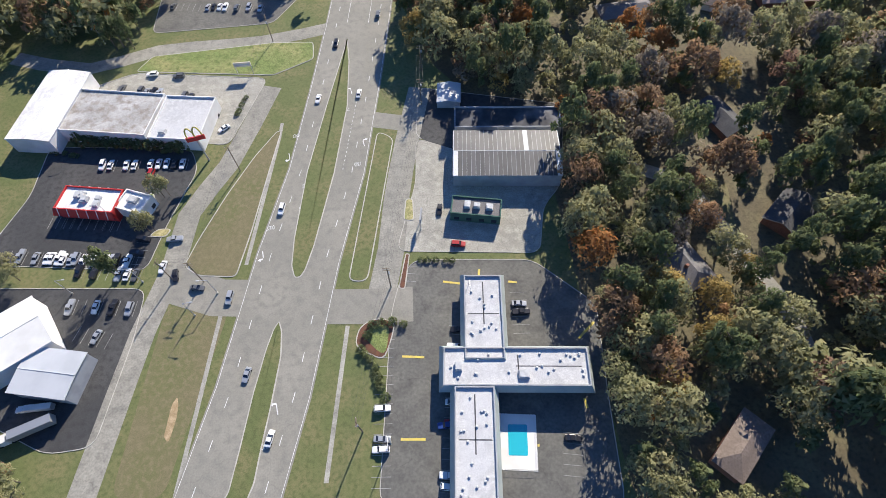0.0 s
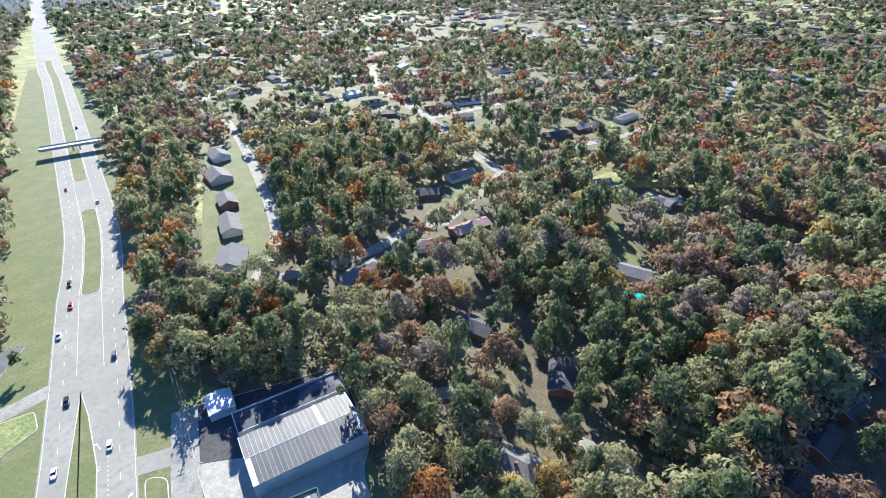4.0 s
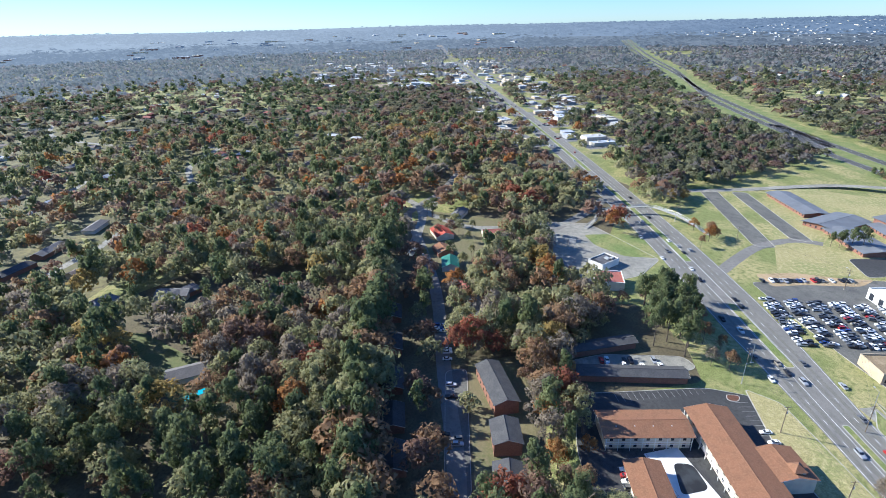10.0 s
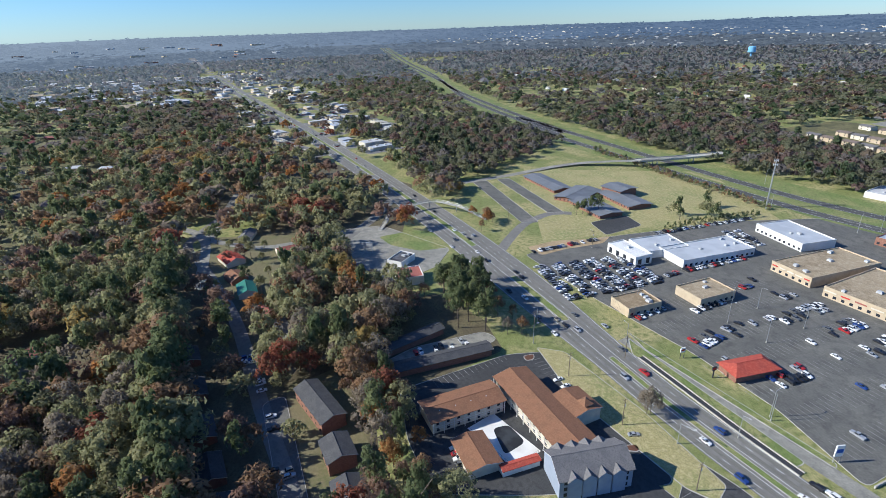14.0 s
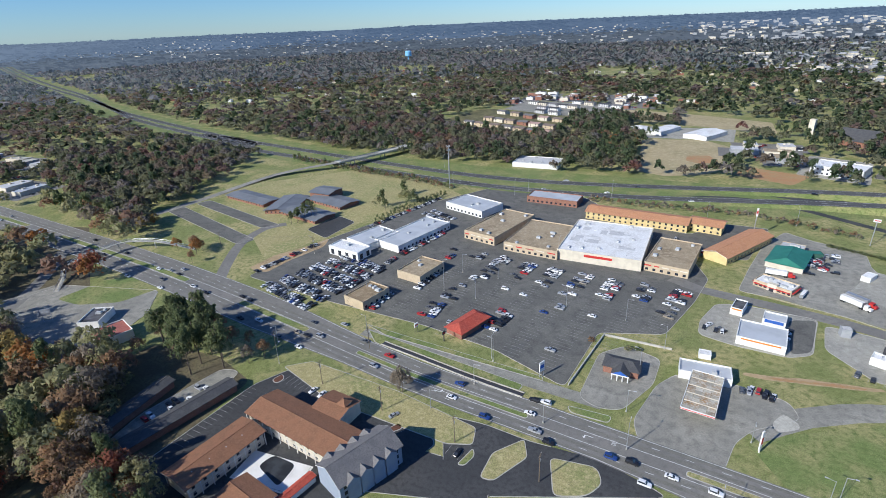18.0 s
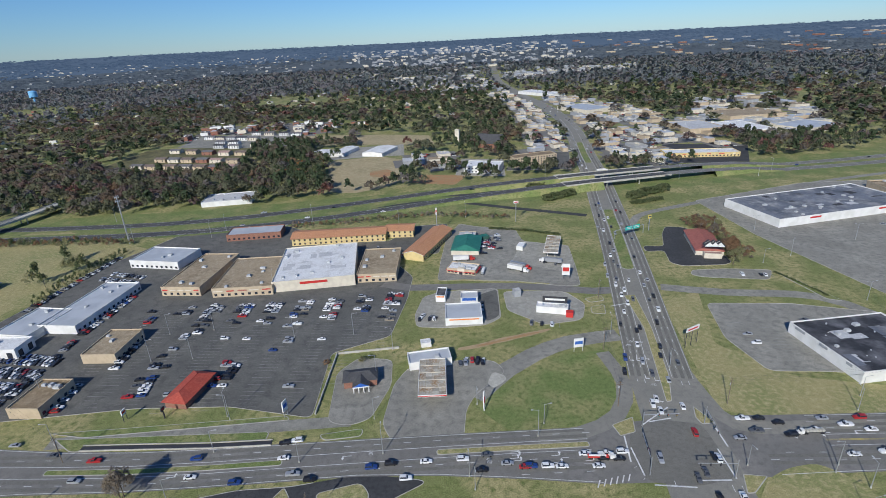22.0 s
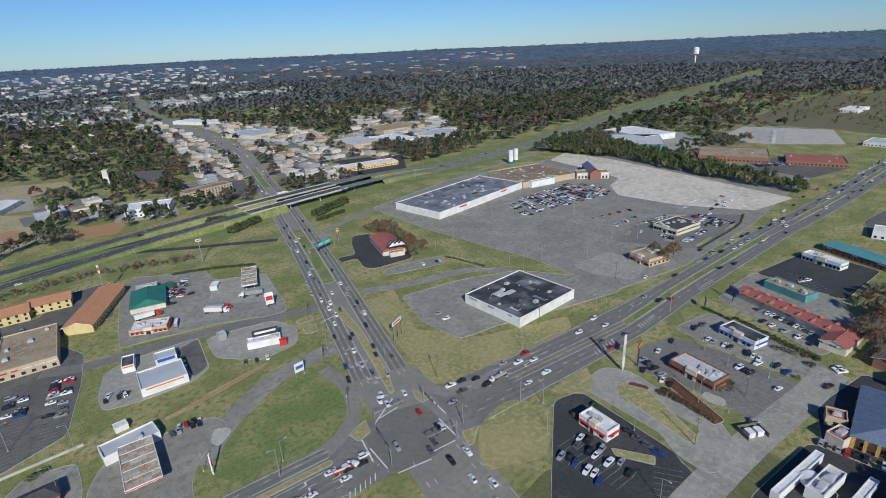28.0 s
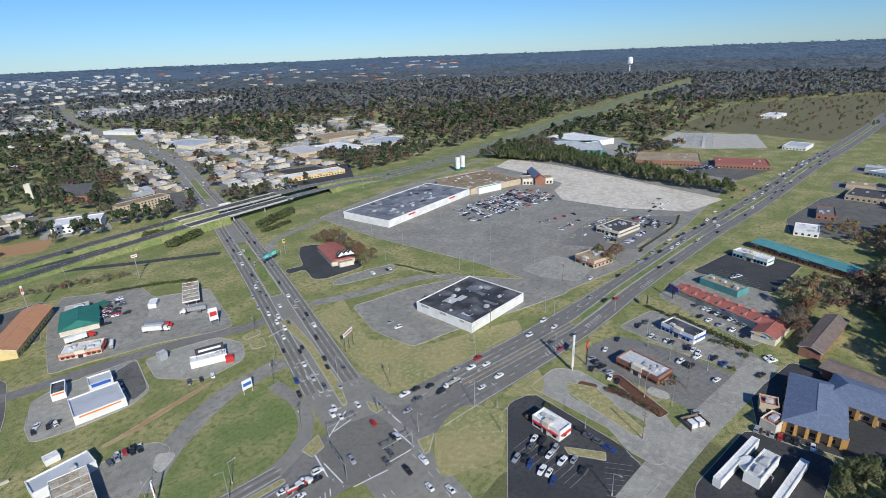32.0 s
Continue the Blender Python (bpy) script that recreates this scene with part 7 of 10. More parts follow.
parking((445.8, 212.4), (443.3, 177.0), 0.5, both=True, seed=173)
for k in range(4):
    parking((651.6, 268.2) if k == 0 else ((651.6, 268.2)[0] + 12 * k, (651.6, 268.2)[1] - 8 * k), (718.1, 237.5) if k == 0 else ((718.1, 237.5)[0] + 12 * k, (718.1, 237.5)[1] - 8 * k), 0.85, both=True, seed=174 + k, lines=False)
parking((-6.1, 260.7), (11.1, 260.5), 0.5, seed=180)
parking((44.3, 389.5), (41.4, 353.0), 0.6, seed=181)
parking((57.6, 394.0), (54.7, 360.5), 0.5, seed=182)
parking((82.2, 330.8), (96.2, 320.2), 0.4, seed=183)
parking((16.2, 217.1), (27.9, 215.0), 0.9, seed=184)
parking((250.9, 79.0), (245.9, 58.0), 0.25, both=True, seed=185)
# small car parks by the highway
parking((13.2, 214.1), (27.3, 214.5), 0.8, seed=160)
parking((-5.5, 265.1), (7.8, 257.4), 0.7, seed=161)
parking((32.5, 265.3), (35.1, 281.3), 0.8, seed=162)
parking((48.4, 363.0), (57.6, 391.0), 0.6, both=True, seed=163)
parking((55.7, 248.7), (71.9, 244.3), 0.4, seed=164)
parking((-15.9, 353.0), (-13.9, 374.7), 0.3, seed=165)
parking((-80.4, 378.2), (-29.7, 375.6), 0.2, seed=166)
tagged(part("parking_lines", LINES, FAINT_PAINT, None), "white painted parking bay lines", "road marking", "", "structure")

traffic(HW1, [(-4.1, 154.2), (19.3, 155.2), (34.9, 147.8), (46.3, 146.5), (56.6, 151.8), (64.1, 150.9), (62.8, 148.8), (71.0, 151.3), (68.5, 148.0), (59.8, 145.3), (-59.9, 161.9), (32.8, 147.7), (41.1, 147.2)])
traffic(HW1, [(125.5, 163.9), (131.9, 163.3), (138.0, 160.1), (118.4, 153.6), (138.6, 153.0), (162.9, 156.1), (166.8, 141.1), (208.4, 154.2), (227.1, 158.3), (225.4, 149.3), (272.0, 154.1), (314.9, 158.2), (274.2, 145.5), (369.4, 168.9), (356.0, 157.8)])
traffic(HW1, [(407.3, 163.5), (427.8, 160.6), (448.0, 159.3), (469.4, 157.9), (421.6, 146.5), (508.1, 164.7), (532.0, 165.4), (568.2, 169.8), (467.7, 147.6), (603.1, 169.9), (630.6, 167.0), (682.0, 167.0), (703.2, 163.7), (784.5, 165.3), (667.0, 142.5)])
traffic(HW1, [(-341.6, 179.7), (-320.2, 180.6), (-350.2, 162.5), (-313.0, 162.2), (-254.2, 178.1), (-192.6, 175.1), (-175.3, 181.2), (-193.7, 163.7), (-186.2, 163.7), (-179.3, 166.2), (-182.4, 153.5), (-155.1, 173.3), (-135.8, 168.4), (-137.7, 158.2), (-93.5, 155.7), (-75.5, 151.2)])
traffic(HW1, [(-61.1, 170.3), (-56.4, 171.2), (-54.5, 153.3), (-47.6, 149.9), (-25.0, 153.5), (-11.8, 146.8), (16.5, 147.9), (-331.3, 181.7), (-382.1, 177.1), (-294.7, 173.2), (-246.0, 177.3), (-233.8, 159.6), (-198.1, 155.9), (-580.2, 161.6), (-667.5, 172.0), (-831.2, 179.7), (-921.2, 180.6)])
traffic(RD2, [(108.0, 192.2), (105.8, 222.2), (102.3, 207.4), (90.8, 200.4), (96.7, 179.8), (105.6, 174.0), (102.8, 158.3), (83.5, 146.4), (103.4, 145.3), (105.0, 242.9), (110.9, 235.4), (92.6, 136.0), (123.9, 320.9), (119.3, 303.1), (122.7, 269.6)])
traffic(RD2, [(95.5, 211.9), (116.2, 219.3), (112.9, 211.3), (93.8, 176.6), (95.3, 172.2), (102.7, 197.6), (130.3, 295.4), (119.8, 289.9), (118.1, 275.7), (113.8, 238.2), (131.4, 325.5), (140.6, 358.3), (159.9, 415.8), (154.5, 393.2), (152.1, 378.0), (144.1, 396.2)])
traffic(RD2, [(48.4, -110.0), (55.4, -51.4), (10.6, -214.1), (20.9, -263.9), (27.8, -242.0), (29.6, -195.9), (6.5, -419.7), (96.6, 138.4), (95.4, 126.6), (95.7, 114.3), (104.5, 144.4), (281.1, 1280.8), (219.3, 881.9), (208.0, 720.1), (201.2, 659.4)])


def stream(line, a, b, axis, offs, gap, seed):
    """Moving cars, bumper to bumper or loose, in the lanes between a and b."""
    r = random.Random(seed)
    for off in offs:
        run = near(offset(line, off), a, b, axis)
        left = r.uniform(0, gap)
        for p, q in zip(run, run[1:]):
            d = (q - p)
            while left < d.length:
                c = p + d * (left / d.length)
                if dist(c, CROSSING) > 24 and all(dist(c, o) > 6.5 for o in CARS):
                    CARS.append((c.x, c.y, math.degrees(math.atan2(d.y, d.x)) + (180 if off > 0 else 0), 0.1 + c.z))
                left += gap * r.uniform(0.45, 1.7)
            left -= d.length


stream(HW1, 120, 200, 0, (4.7, 8.1, 11.6), 15, 1)
stream(HW1, 330, 900, 0, (4.7, 8.1, 11.6), 22, 2)
stream(HW1, 330, 900, 0, (-4.7, -8.1), 60, 3)
stream(HW1, 130, 330, 0, (-4.7, -8.1, -11.6), 75, 4)
stream(HW1, -60, 74, 0, (-4.7, -8.1, -11.6), 20, 5)
stream(HW1, -700, -60, 0, (4.7, 8.1, -4.7, -8.1), 130, 6)
stream(RD2, 186, 480, 1, (6.4, 9.6, -6.4, -9.6), 32, 7)
stream(RD2, 480, 1200, 1, (6.4, 9.6, -6.4, -9.6), 55, 8)
stream(RD2, 60, 136, 1, (-6.4, -9.6, -12.5), 15, 9)
stream(RD2, -700, 20, 1, (6.4, -9.6), 190, 10)
stream(HW1, -2400, -700, 0, (4.7, 8.1, -4.7, -8.1), 110, 11)
for line, spots in ((FWY_A, [(-84.6, 496.1), (-152.1, 492.1), (53.9, 521.0), (422.5, 550.6), (519.5, 566.6)]), (FWY_B, [(-106.1, 468.4), (-162.7, 457.3), (-35.4, 470.5), (256.9, 513.4)])):
    traffic(line, spots)
for s in ((73.9, -82.0), (63.1, -77.3), (86.4, -91.0), (81.7, -87.4), (84.1, -101.7), (-6.6, -103.6), (-11.5, -88.9), (97.5, -131.3), (106.7, -186.1), (95.4, -183.7), (-1.3, -31.0)):
    CARS.append((*s, rnd.choice((80, 170, 100, 0)), 0.1))


def loft(s, secs, mi=0):
    """Skins a row of cross-sections."""
    for a, b in zip(secs, secs[1:]):
        for k in range(len(a)):
            j = (k + 1) % len(a)
            s.face([a[k], b[k], b[j], a[j]], mi)
    s.face(secs[0], mi)
    s.face(secs[-1][::-1], mi)


def car_shapes(kind):
    """Body, glass and roof of a car that heads along x."""
    body, glass, roof = Shape(), Shape(), Shape()
    L, W = {"sedan": (4.7, 1.8), "suv": (4.8, 1.9), "pickup": (5.6, 1.95)}[kind]
    belt = {"sedan": 0.92, "suv": 1.08, "pickup": 1.1}[kind]
    top = {"sedan": 1.42, "suv": 1.72, "pickup": 1.78}[kind]
    xs = [-L / 2, -L / 2 + 0.12, -L * 0.33, 0, L * 0.22, L * 0.4, L / 2 - 0.1, L / 2]
    zs = [belt - 0.18, belt - 0.04, belt, belt, belt - 0.02, belt - 0.12, belt - 0.2, belt - 0.34]
    ws = [0.8, 0.94, 1, 1, 1, 0.98, 0.9, 0.74]
    secs = []
    for x, z, w in zip(xs, zs, ws):
        h = W / 2 * w
        secs.append([(x, -h * 0.96, 0.28), (x, -h, 0.55), (x, -h * 0.94, z - 0.05), (x, -h * 0.8, z), (x, h * 0.8, z), (x, h * 0.94, z - 0.05), (x, h, 0.55), (x, h * 0.96, 0.28)])
    loft(body, secs)
    x0, x1 = {"sedan": (-L * 0.36, L * 0.2), "suv": (-L * 0.47, L * 0.18), "pickup": (-L * 0.12, L * 0.22)}[kind]
    t0, t1 = {"sedan": (-L * 0.2, L * 0.04), "suv": (-L * 0.42, L * 0.05), "pickup": (-L * 0.09, L * 0.1)}[kind]
    h0, h1 = W * 0.44, W * 0.36
    lo, hi = [(x0, -h0), (x1, -h0), (x1, h0), (x0, h0)], [(t0, -h1), (t1, -h1), (t1, h1), (t0, h1)]
    for k in range(4):
        j = (k + 1) % 4
        glass.face([(*lo[k], belt - 0.02), (*lo[j], belt - 0.02), (*hi[j], top - 0.05), (*hi[k], top - 0.05)])
    roof.prism([(t0 - 0.03, -h1 - 0.03), (t1 + 0.03, -h1 - 0.03), (t1 + 0.03, h1 + 0.03), (t0 - 0.03, h1 + 0.03)], top - 0.06, top, bottom=True)
    for y in (-1, 1):
        roof.tube((x1, y * h0, belt), (t1, y * h1, top - 0.04), 0.05, 4)
        roof.tube((x0, y * h0, belt), (t0, y * h1, top - 0.04), 0.06, 4)
    if kind == "pickup":
        body.box(-L * 0.47, -W * 0.4, belt - 0.06, -L * 0.15, W * 0.4, belt + 0.005)
    return body, glass, roof


WHEEL = Shape()
for k in range(10):
    a, b = 2 * math.pi * k / 10, 2 * math.pi * (k + 1) / 10
    p = [(0.33 * math.cos(t), 0.33 * math.sin(t)) for t in (a, b)]
    WHEEL.face([(p[0][0], -0.11, p[0][1]), (p[1][0], -0.11, p[1][1]), (p[1][0], 0.11, p[1][1]), (p[0][0], 0.11, p[0][1])])
    for y in (-0.11, 0.11):
        WHEEL.face([(0, y, 0), (p[0][0], y, p[0][1]), (p[1][0], y, p[1][1])])
WHEEL = WHEEL.mesh("wheel", RUBBER)
KINDS = {k: car_shapes(k) for k in ("sedan", "suv", "pickup")}
WORDS = ("white", "black", "silver", "dark grey", "red", "blue", "tan")
FIRST = {}


def car(x, y, head, z, kind, colour):
    m = pose(x, y, z, 0, 0, head)
    key = kind, colour
    if key in FIRST:
        return copy_thing(FIRST[key], m)
    ob = thing({"sedan": "car", "suv": "sport_utility_car", "pickup": "pickup_truck"}[kind], m, "%s %s standing on the asphalt" % (WORDS[colour], {"sedan": "saloon car", "suv": "sport utility car", "pickup": "pickup truck"}[kind]), "car", "cars and trucks")
    b, g, r = KINDS[kind]
    part("body", b.mesh("body", PAINTS[colour]), None, ob)
    part("window_glass", g.mesh("window_glass", GLASS), None, ob)
    part("cabin_roof", r.mesh("cabin_roof", PAINTS[colour]), None, ob)
    for sx in (-1.4, 1.4):
        for sy in (-0.8, 0.8):
            part("wheel", WHEEL, None, ob).matrix_basis = pose(sx * (1.12 if kind == "pickup" else 1), sy, 0.33)
    FIRST[key] = ob
    return ob


for p, q, f in (((378, 183), (418, 185.5), 0.6), ((372, 222), (381, 194), 0.45), ((398, 229), (432, 226), 0.6), ((432, 190), (446, 213), 0.5), ((350, 222), (368, 227), 0.4)):
    parking(p, q, f, seed=int(p[0]), lines=False)
# single cars in the lots by the crossing
for spots, head in (([(142.8, 102.0), (143.8, 98.7), (143.7, 92.5), (144.0, 83.8)], 10), ([(131.3, 97.8), (130.6, 94.8), (130.4, 91.4), (131.7, 87.8), (129.6, 83.5)], 20), ([(160.2, 91.5), (159.3, 86.5), (158.8, 82.0), (158.6, 77.0)], 95),
                    ([(202.9, 111.4), (202.2, 101.2), (201.9, 97.1), (223.3, 115.8), (236.8, 116.2)], 15), ([(251.3, 98.0), (252.1, 94.4), (252.5, 86.0), (252.3, 79.7), (257.9, 114.9), (264.9, 113.8)], 5),
                    ([(304.4, 101.0), (290.6, 88.8), (289.2, 82.0), (287.3, 75.0), (285.3, 68.2), (292.0, 94.0), (266.3, 49.2), (252.3, 50.1)], 165), ([(379, 271), (388, 269), (397, 267), (408, 265), (420, 262)], 75)):
    for q in spots:
        if all(dist(q, c) > 3 for c in CARS):
            CARS.append((*q, head + rnd.choice((0, 180)), 0.05))
CARS.sort(key=lambda c: math.hypot(c[0], c[1]))
far_cars = Shape()
for i, (x, y, head, z) in enumerate(CARS):
    kind = rnd.choices(("sedan", "suv", "pickup"), (5, 4, 2))[0]
    colour = rnd.choices(range(7), (32, 25, 17, 15, 5, 4, 2))[0]
    if i < 165:
        car(x, y, head, z, kind, colour)
        continue
    m = pose(x, y, z, 0, 0, head)
    for shape, mi in zip(KINDS[kind], (colour, 7, colour)):
        n = len(far_cars.v)
        far_cars.v += [tuple(m @ Vector(p)) for p in shape.v]
        far_cars.f += [tuple(n + q for q in f) for f in shape.f]
        far_cars.m += [mi] * len(shape.f)
tagged(part("parked_cars", far_cars, PAINTS + [GLASS], None), "hundreds of cars in the far car parks and roads", "cars", "", "stuff")


chan = smooth([(-145.8, 176.7), (-119.6, 174.8), (-93.3, 172.6), (-66.8, 171.6)], 10)
ribbon("drain_channel", chan, 2.4, DARK, 0.21, "dark drainage channel along the verge", "channel", clear=False)
s = Shape()
for off in (1.5, -1.5):
    l, r = offset(chan, off + 0.2), offset(chan, off - 0.2)
    for i in range(len(chan) - 1):
        s.prism([tuple(q[:2]) for q in (l[i], r[i], r[i + 1], l[i + 1])], 0, 0.55)
structure("channel_wall", s, CONC, "pale concrete walls of the drainage channel", "wall")
yard = thing("bin_enclosure", pose(191, 58, 0, 0, 0, 62), "walled bin enclosure with two white sheds", "enclosure")
for x0, y0, x1, y1 in ((0, -9, 7, -8.7), (0, 0, 7, 0.3), (6.7, -8.7, 7, 0)):
    part("fence_panel", Shape().box(x0, y0, 0, x1, y1, 2.0), TIMBER, yard)
for x0, y0 in ((1.2, -3.8), (1.2, -7.6)):
    part("white_shed", Shape().box(x0, y0, 0.04, x0 + 3.4, y0 + 2.8, 2.3), WHITE, yard)

# ---- words and arrows on the roads ----
def word(text, p, head, size, stretch, z=0.12):
    cu = bpy.data.curves.new("text", "FONT")
    cu.body, cu.align_x, cu.align_y, cu.size = text, "CENTER", "CENTER", size
    tmp = new("text", cu)
    dg = bpy.context.evaluated_depsgraph_get()
    me = bpy.data.meshes.new_from_object(tmp.evaluated_get(dg))
    bpy.data.objects.remove(tmp)
    me.materials.clear()
    me.materials.append(PAINT)
    ob = new("painted_word", me)
    ob.matrix_basis = pose(p[0], p[1], z, 0, 0, head) @ Matrix.Diagonal((1, stretch, 1, 1))
    return tagged(ob, "white painted word ONLY on the lane", "road marking")


def arrow(p, head, bend=1, z=0.12):
    """A turn arrow that points ahead along y and bends to a side."""
    s = Shape()
    s.face([(-0.15, -2.2, 0), (0.15, -2.2, 0), (0.15, 0.6, 0), (-0.15, 0.6, 0)])
    s.face([(-0.15, 0.6, 0), (0.15, 0.6, 0), (0.15 - bend * 0.1, 1.3, 0), (-bend * 1.0, 1.3, 0), (-bend * 1.0, 0.9, 0)])
    s.face([(-bend * 1.0, 0.5, 0), (-bend * 1.0, 1.8, 0), (-bend * 2.0, 1.1, 0)])
    ob = part("turn_arrow", s, PAINT, None)
    ob.matrix_basis = pose(p[0], p[1], z, 0, 0, head)
    tagged(ob, "white painted turn arrow on the lane", "road marking", "turn arrows")


for p, h in (((44.9, -144.7), 10), ((40.1, -119.6), 10), ((51.9, -103.0), 10), ((25.5, -156.2), 190), ((21.5, -127.7), 190), ((48.6, -30.8), 192), ((101.6, 223.1), 166), ((106.4, 222.1), 166), ((100.2, 190.3), 166), ((40.5, -120.0), 10), ((-19.6, -230.4), 10)):
    word("ONLY", p, h, 0.95, 2.6)
for p, h, bd in (((46.9, -133.8), 10, -1), ((41.9, -108.3), 10, 1), ((53.7, -91.7), 10, -1), ((19.2, -138.4), 190, -1), ((23.6, -167.1), 190, 1), ((46.2, -41.2), 192, 1), ((97.5, 210.9), 166, 1), ((100.7, 210.3), 166, 1), ((97.9, 179.6), 166, 1)):
    arrow(p, h, bd)
for p, h in (((20.0, 152.8), -90), ((19.7, 152.3), -90), ((-25.6, 161.5), 90), ((-106.1, 160.2), -90), ((257.4, 153.1), 90)):
    word("ONLY", p, h, 0.95, 2.6)
for p, h, bd in (((31.0, 154.3), -90, 1), ((31.0, 151.4), -90, 1), ((30.7, 156.0), -90, 1), ((30.1, 152.7), -90, 1), ((-35.5, 160.7), 90, 1), ((-100.9, 156.9), -90, 1)):
    arrow(p, h, bd)
for k, (x, y) in enumerate(((104.5, 226), (108.4, 225), (101.5, 212), (105.4, 211), (99.0, 196), (102.5, 194))):
    word("ONLY", (x, y), 166, 0.95, 2.6) if k < 2 else arrow((x, y), 166, 1)
for k, (x, y) in enumerate(((141, 153.2), (152, 153.0), (165, 152.8), (58, 152.0), (46, 152.5), (58, 148.6), (46, 149.0))):
    arrow((x, y), 90 if x > 100 else -90, 1)
stops = Shape()
for p, q in (((75.1, 153.5), (74.6, 139.5)), ((84.0, 164.8), (99.5, 174.5)), ((111.5, 150.0), (112.5, 161.5)), ((92.0, 135.4), (104.0, 134.4)), ((107.0, 264.0), (119.5, 266.5))):
    a, b = Vector(p), Vector(q)
    n = (b - a).normalized().orthogonal() * 0.3
    stops.face([(*(a + n), 0.12), (*(a - n), 0.12), (*(b - n), 0.12), (*(b + n), 0.12)])
for (x0, y0), (x1, y1), n in (((238, 136.2), (256, 137.6), 7), ((198, 136.0), (216, 136.6), 7), ((306, 137.5), (326, 138.5), 7), ((56, 137.5), (70, 139.5), 6)):
    for k in range(n):
        x, y = x0 + (x1 - x0) * k / n, y0 + (y1 - y0) * k / n
        stops.face([(x, y - 1.6, 0.12), (x + 0.5, y - 1.6, 0.12), (x + 2.3, y + 1.6, 0.12), (x + 1.8, y + 1.6, 0.12)])
structure("stop_lines", stops, PAINT, "white stop lines and hatching at the crossing", "road marking")
bars = Shape()
for p, q in (((9.7, -52.3), (3.1, -51.3)), ((11.5, -28.7), (4.7, -28.0)), ((-5.0, -75.8), (-16.0, -73.1)), ((-25.8, -73.5), (-28.5, -72.9)), ((-43.8, -52.2), (-49.6, -56.9)), ((-23.1, -23.6), (-26.1, -23.2)), ((-17.1, -79.0), (-16.6, -76.0)), ((-41.2, -34.4), (-41.4, -31.6))):
    dv = (Vector(q) - Vector(p)).normalized()
    n = Vector((-dv.y, dv.x)) * 0.35
    bars.face([(*(Vector(t) + s * n), 0.1) for t, s in ((p, 1), (p, -1), (q, -1), (q, 1))])
structure("yellow_lines", bars, YELLOW, "broad yellow painted lines round the motel", "road marking")
island("island_motel_bed", [(24.0, -56.8), (22.3, -63.2), (17.4, -65.6), (10.8, -64.1), (12.5, -57.8), (15.1, -51.4)], MULCH, "bed of red mulch with clipped shrubs")
sheet("bed_ivy", [(21.0, -59.7), (18.6, -63.1), (12.7, -62.9), (14.7, -52.2)], VERGE, 0.22, "dark green ground cover in the bed", "bed")
for isl, mt in (([(9.5, -74.9), (6.4, -87.6), (4.9, -87.3), (7.3, -74.4)], MULCH), ([(-174.7, 128.0), (-173.4, 134.0), (-169.4, 131.3), (-170.4, 126.8)], MULCH), ([(-107.4, 127.6), (-105.1, 132.7), (-101.8, 130.3), (-104.9, 126.0)], MULCH),
                ([(-73.8, 124.1), (-72.1, 134.5), (-69.6, 131.2), (-70.8, 125.0)], VERGE), ([(-177.4, 138.2), (-167.4, 148.1), (-118.1, 148.9), (-75.9, 144.6), (-72.8, 135.7), (-82.3, 131.2), (-140.6, 129.4)], DRY),
                ([(-63.8, 122.8), (-64.6, 135.6), (-56.5, 147.9), (-51.9, 139.6), (-58.7, 123.5)], DRY), ([(-48.3, 174.1), (-29.8, 175.9), (-30.2, 171.2), (-45.6, 170.3)], VERGE),
                ([(-160.9, 183.5), (-148.8, 182.8), (-69.2, 178.3), (-69.8, 171.9), (-149.8, 175.0)], VERGE), ([(-166.1, 187.8), (-137.9, 187.5), (-64.0, 187.7), (-62.2, 184.6), (-149.5, 183.2)], VERGE),
                ([(185.5, 115.2), (191.3, 102.1), (178.0, 70.5), (172.4, 72.6), (178.9, 109.3)], DRY), ([(202.9, 102.9), (208.6, 100.1), (196.2, 69.2), (189.4, 71.1)], MULCH), ([(225.8, 292.7), (230.0, 284.6), (238.2, 251.2), (230.9, 255.1)], VERGE),
                ([(6.3, -100.7), (4.9, -110.0), (2.2, -109.7), (2.5, -100.3)], DRY), ([(97.9, -122.3), (95.4, -123.3), (93.8, -119.3), (96.6, -110.0), (97.9, -110.9)], VERGE), ([(93.8, -103.9), (91.1, -107.0), (86.0, -106.5), (87.5, -103.2)], DRY),
                ([(114.5, -189.1), (109.0, -198.3), (57.4, -200.9), (39.6, -199.1), (39.2, -188.0), (55.9, -179.8)], VERGE), ([(79.8, -90.9), (76.4, -100.8), (68.8, -118.8), (60.2, -136.0), (52.6, -147.7), (50.6, -148.0), (54.0, -128.5), (58.3, -102.1), (62.0, -84.8), (74.5, -86.6)], BROWN_LAWN)):
    island("island_planted", isl, mt, "planted island edged with a pale kerb", r=2.0)


def signal(p, head):
    ob = thing("traffic_signal", pose(p[0], p[1], 0, 0, 0, head), "grey signal mast with three hanging traffic lights", "traffic signal", "traffic signals")
    part("mast", Shape().cyl(0, 0, 0, 8.5, 0.2, 0.14, 8), STEEL, ob)
    part("mast_arm", Shape().tube((0, 0, 7), (14, 0, 7.4), 0.13), STEEL, ob)
    for x in (6, 9.5, 13):
        b = part("signal_head", Shape().box(x - 0.2, -0.2, 6.1, x + 0.2, 0.2, 7.3), DARK, ob)
        for z, mt in ((6.3, SIGN_GREEN), (6.65, YELLOW), (7.0, RED)):
            part("lens", Shape().box(x - 0.12, -0.24, z - 0.1, x + 0.12, -0.2, z + 0.12), mt, b)


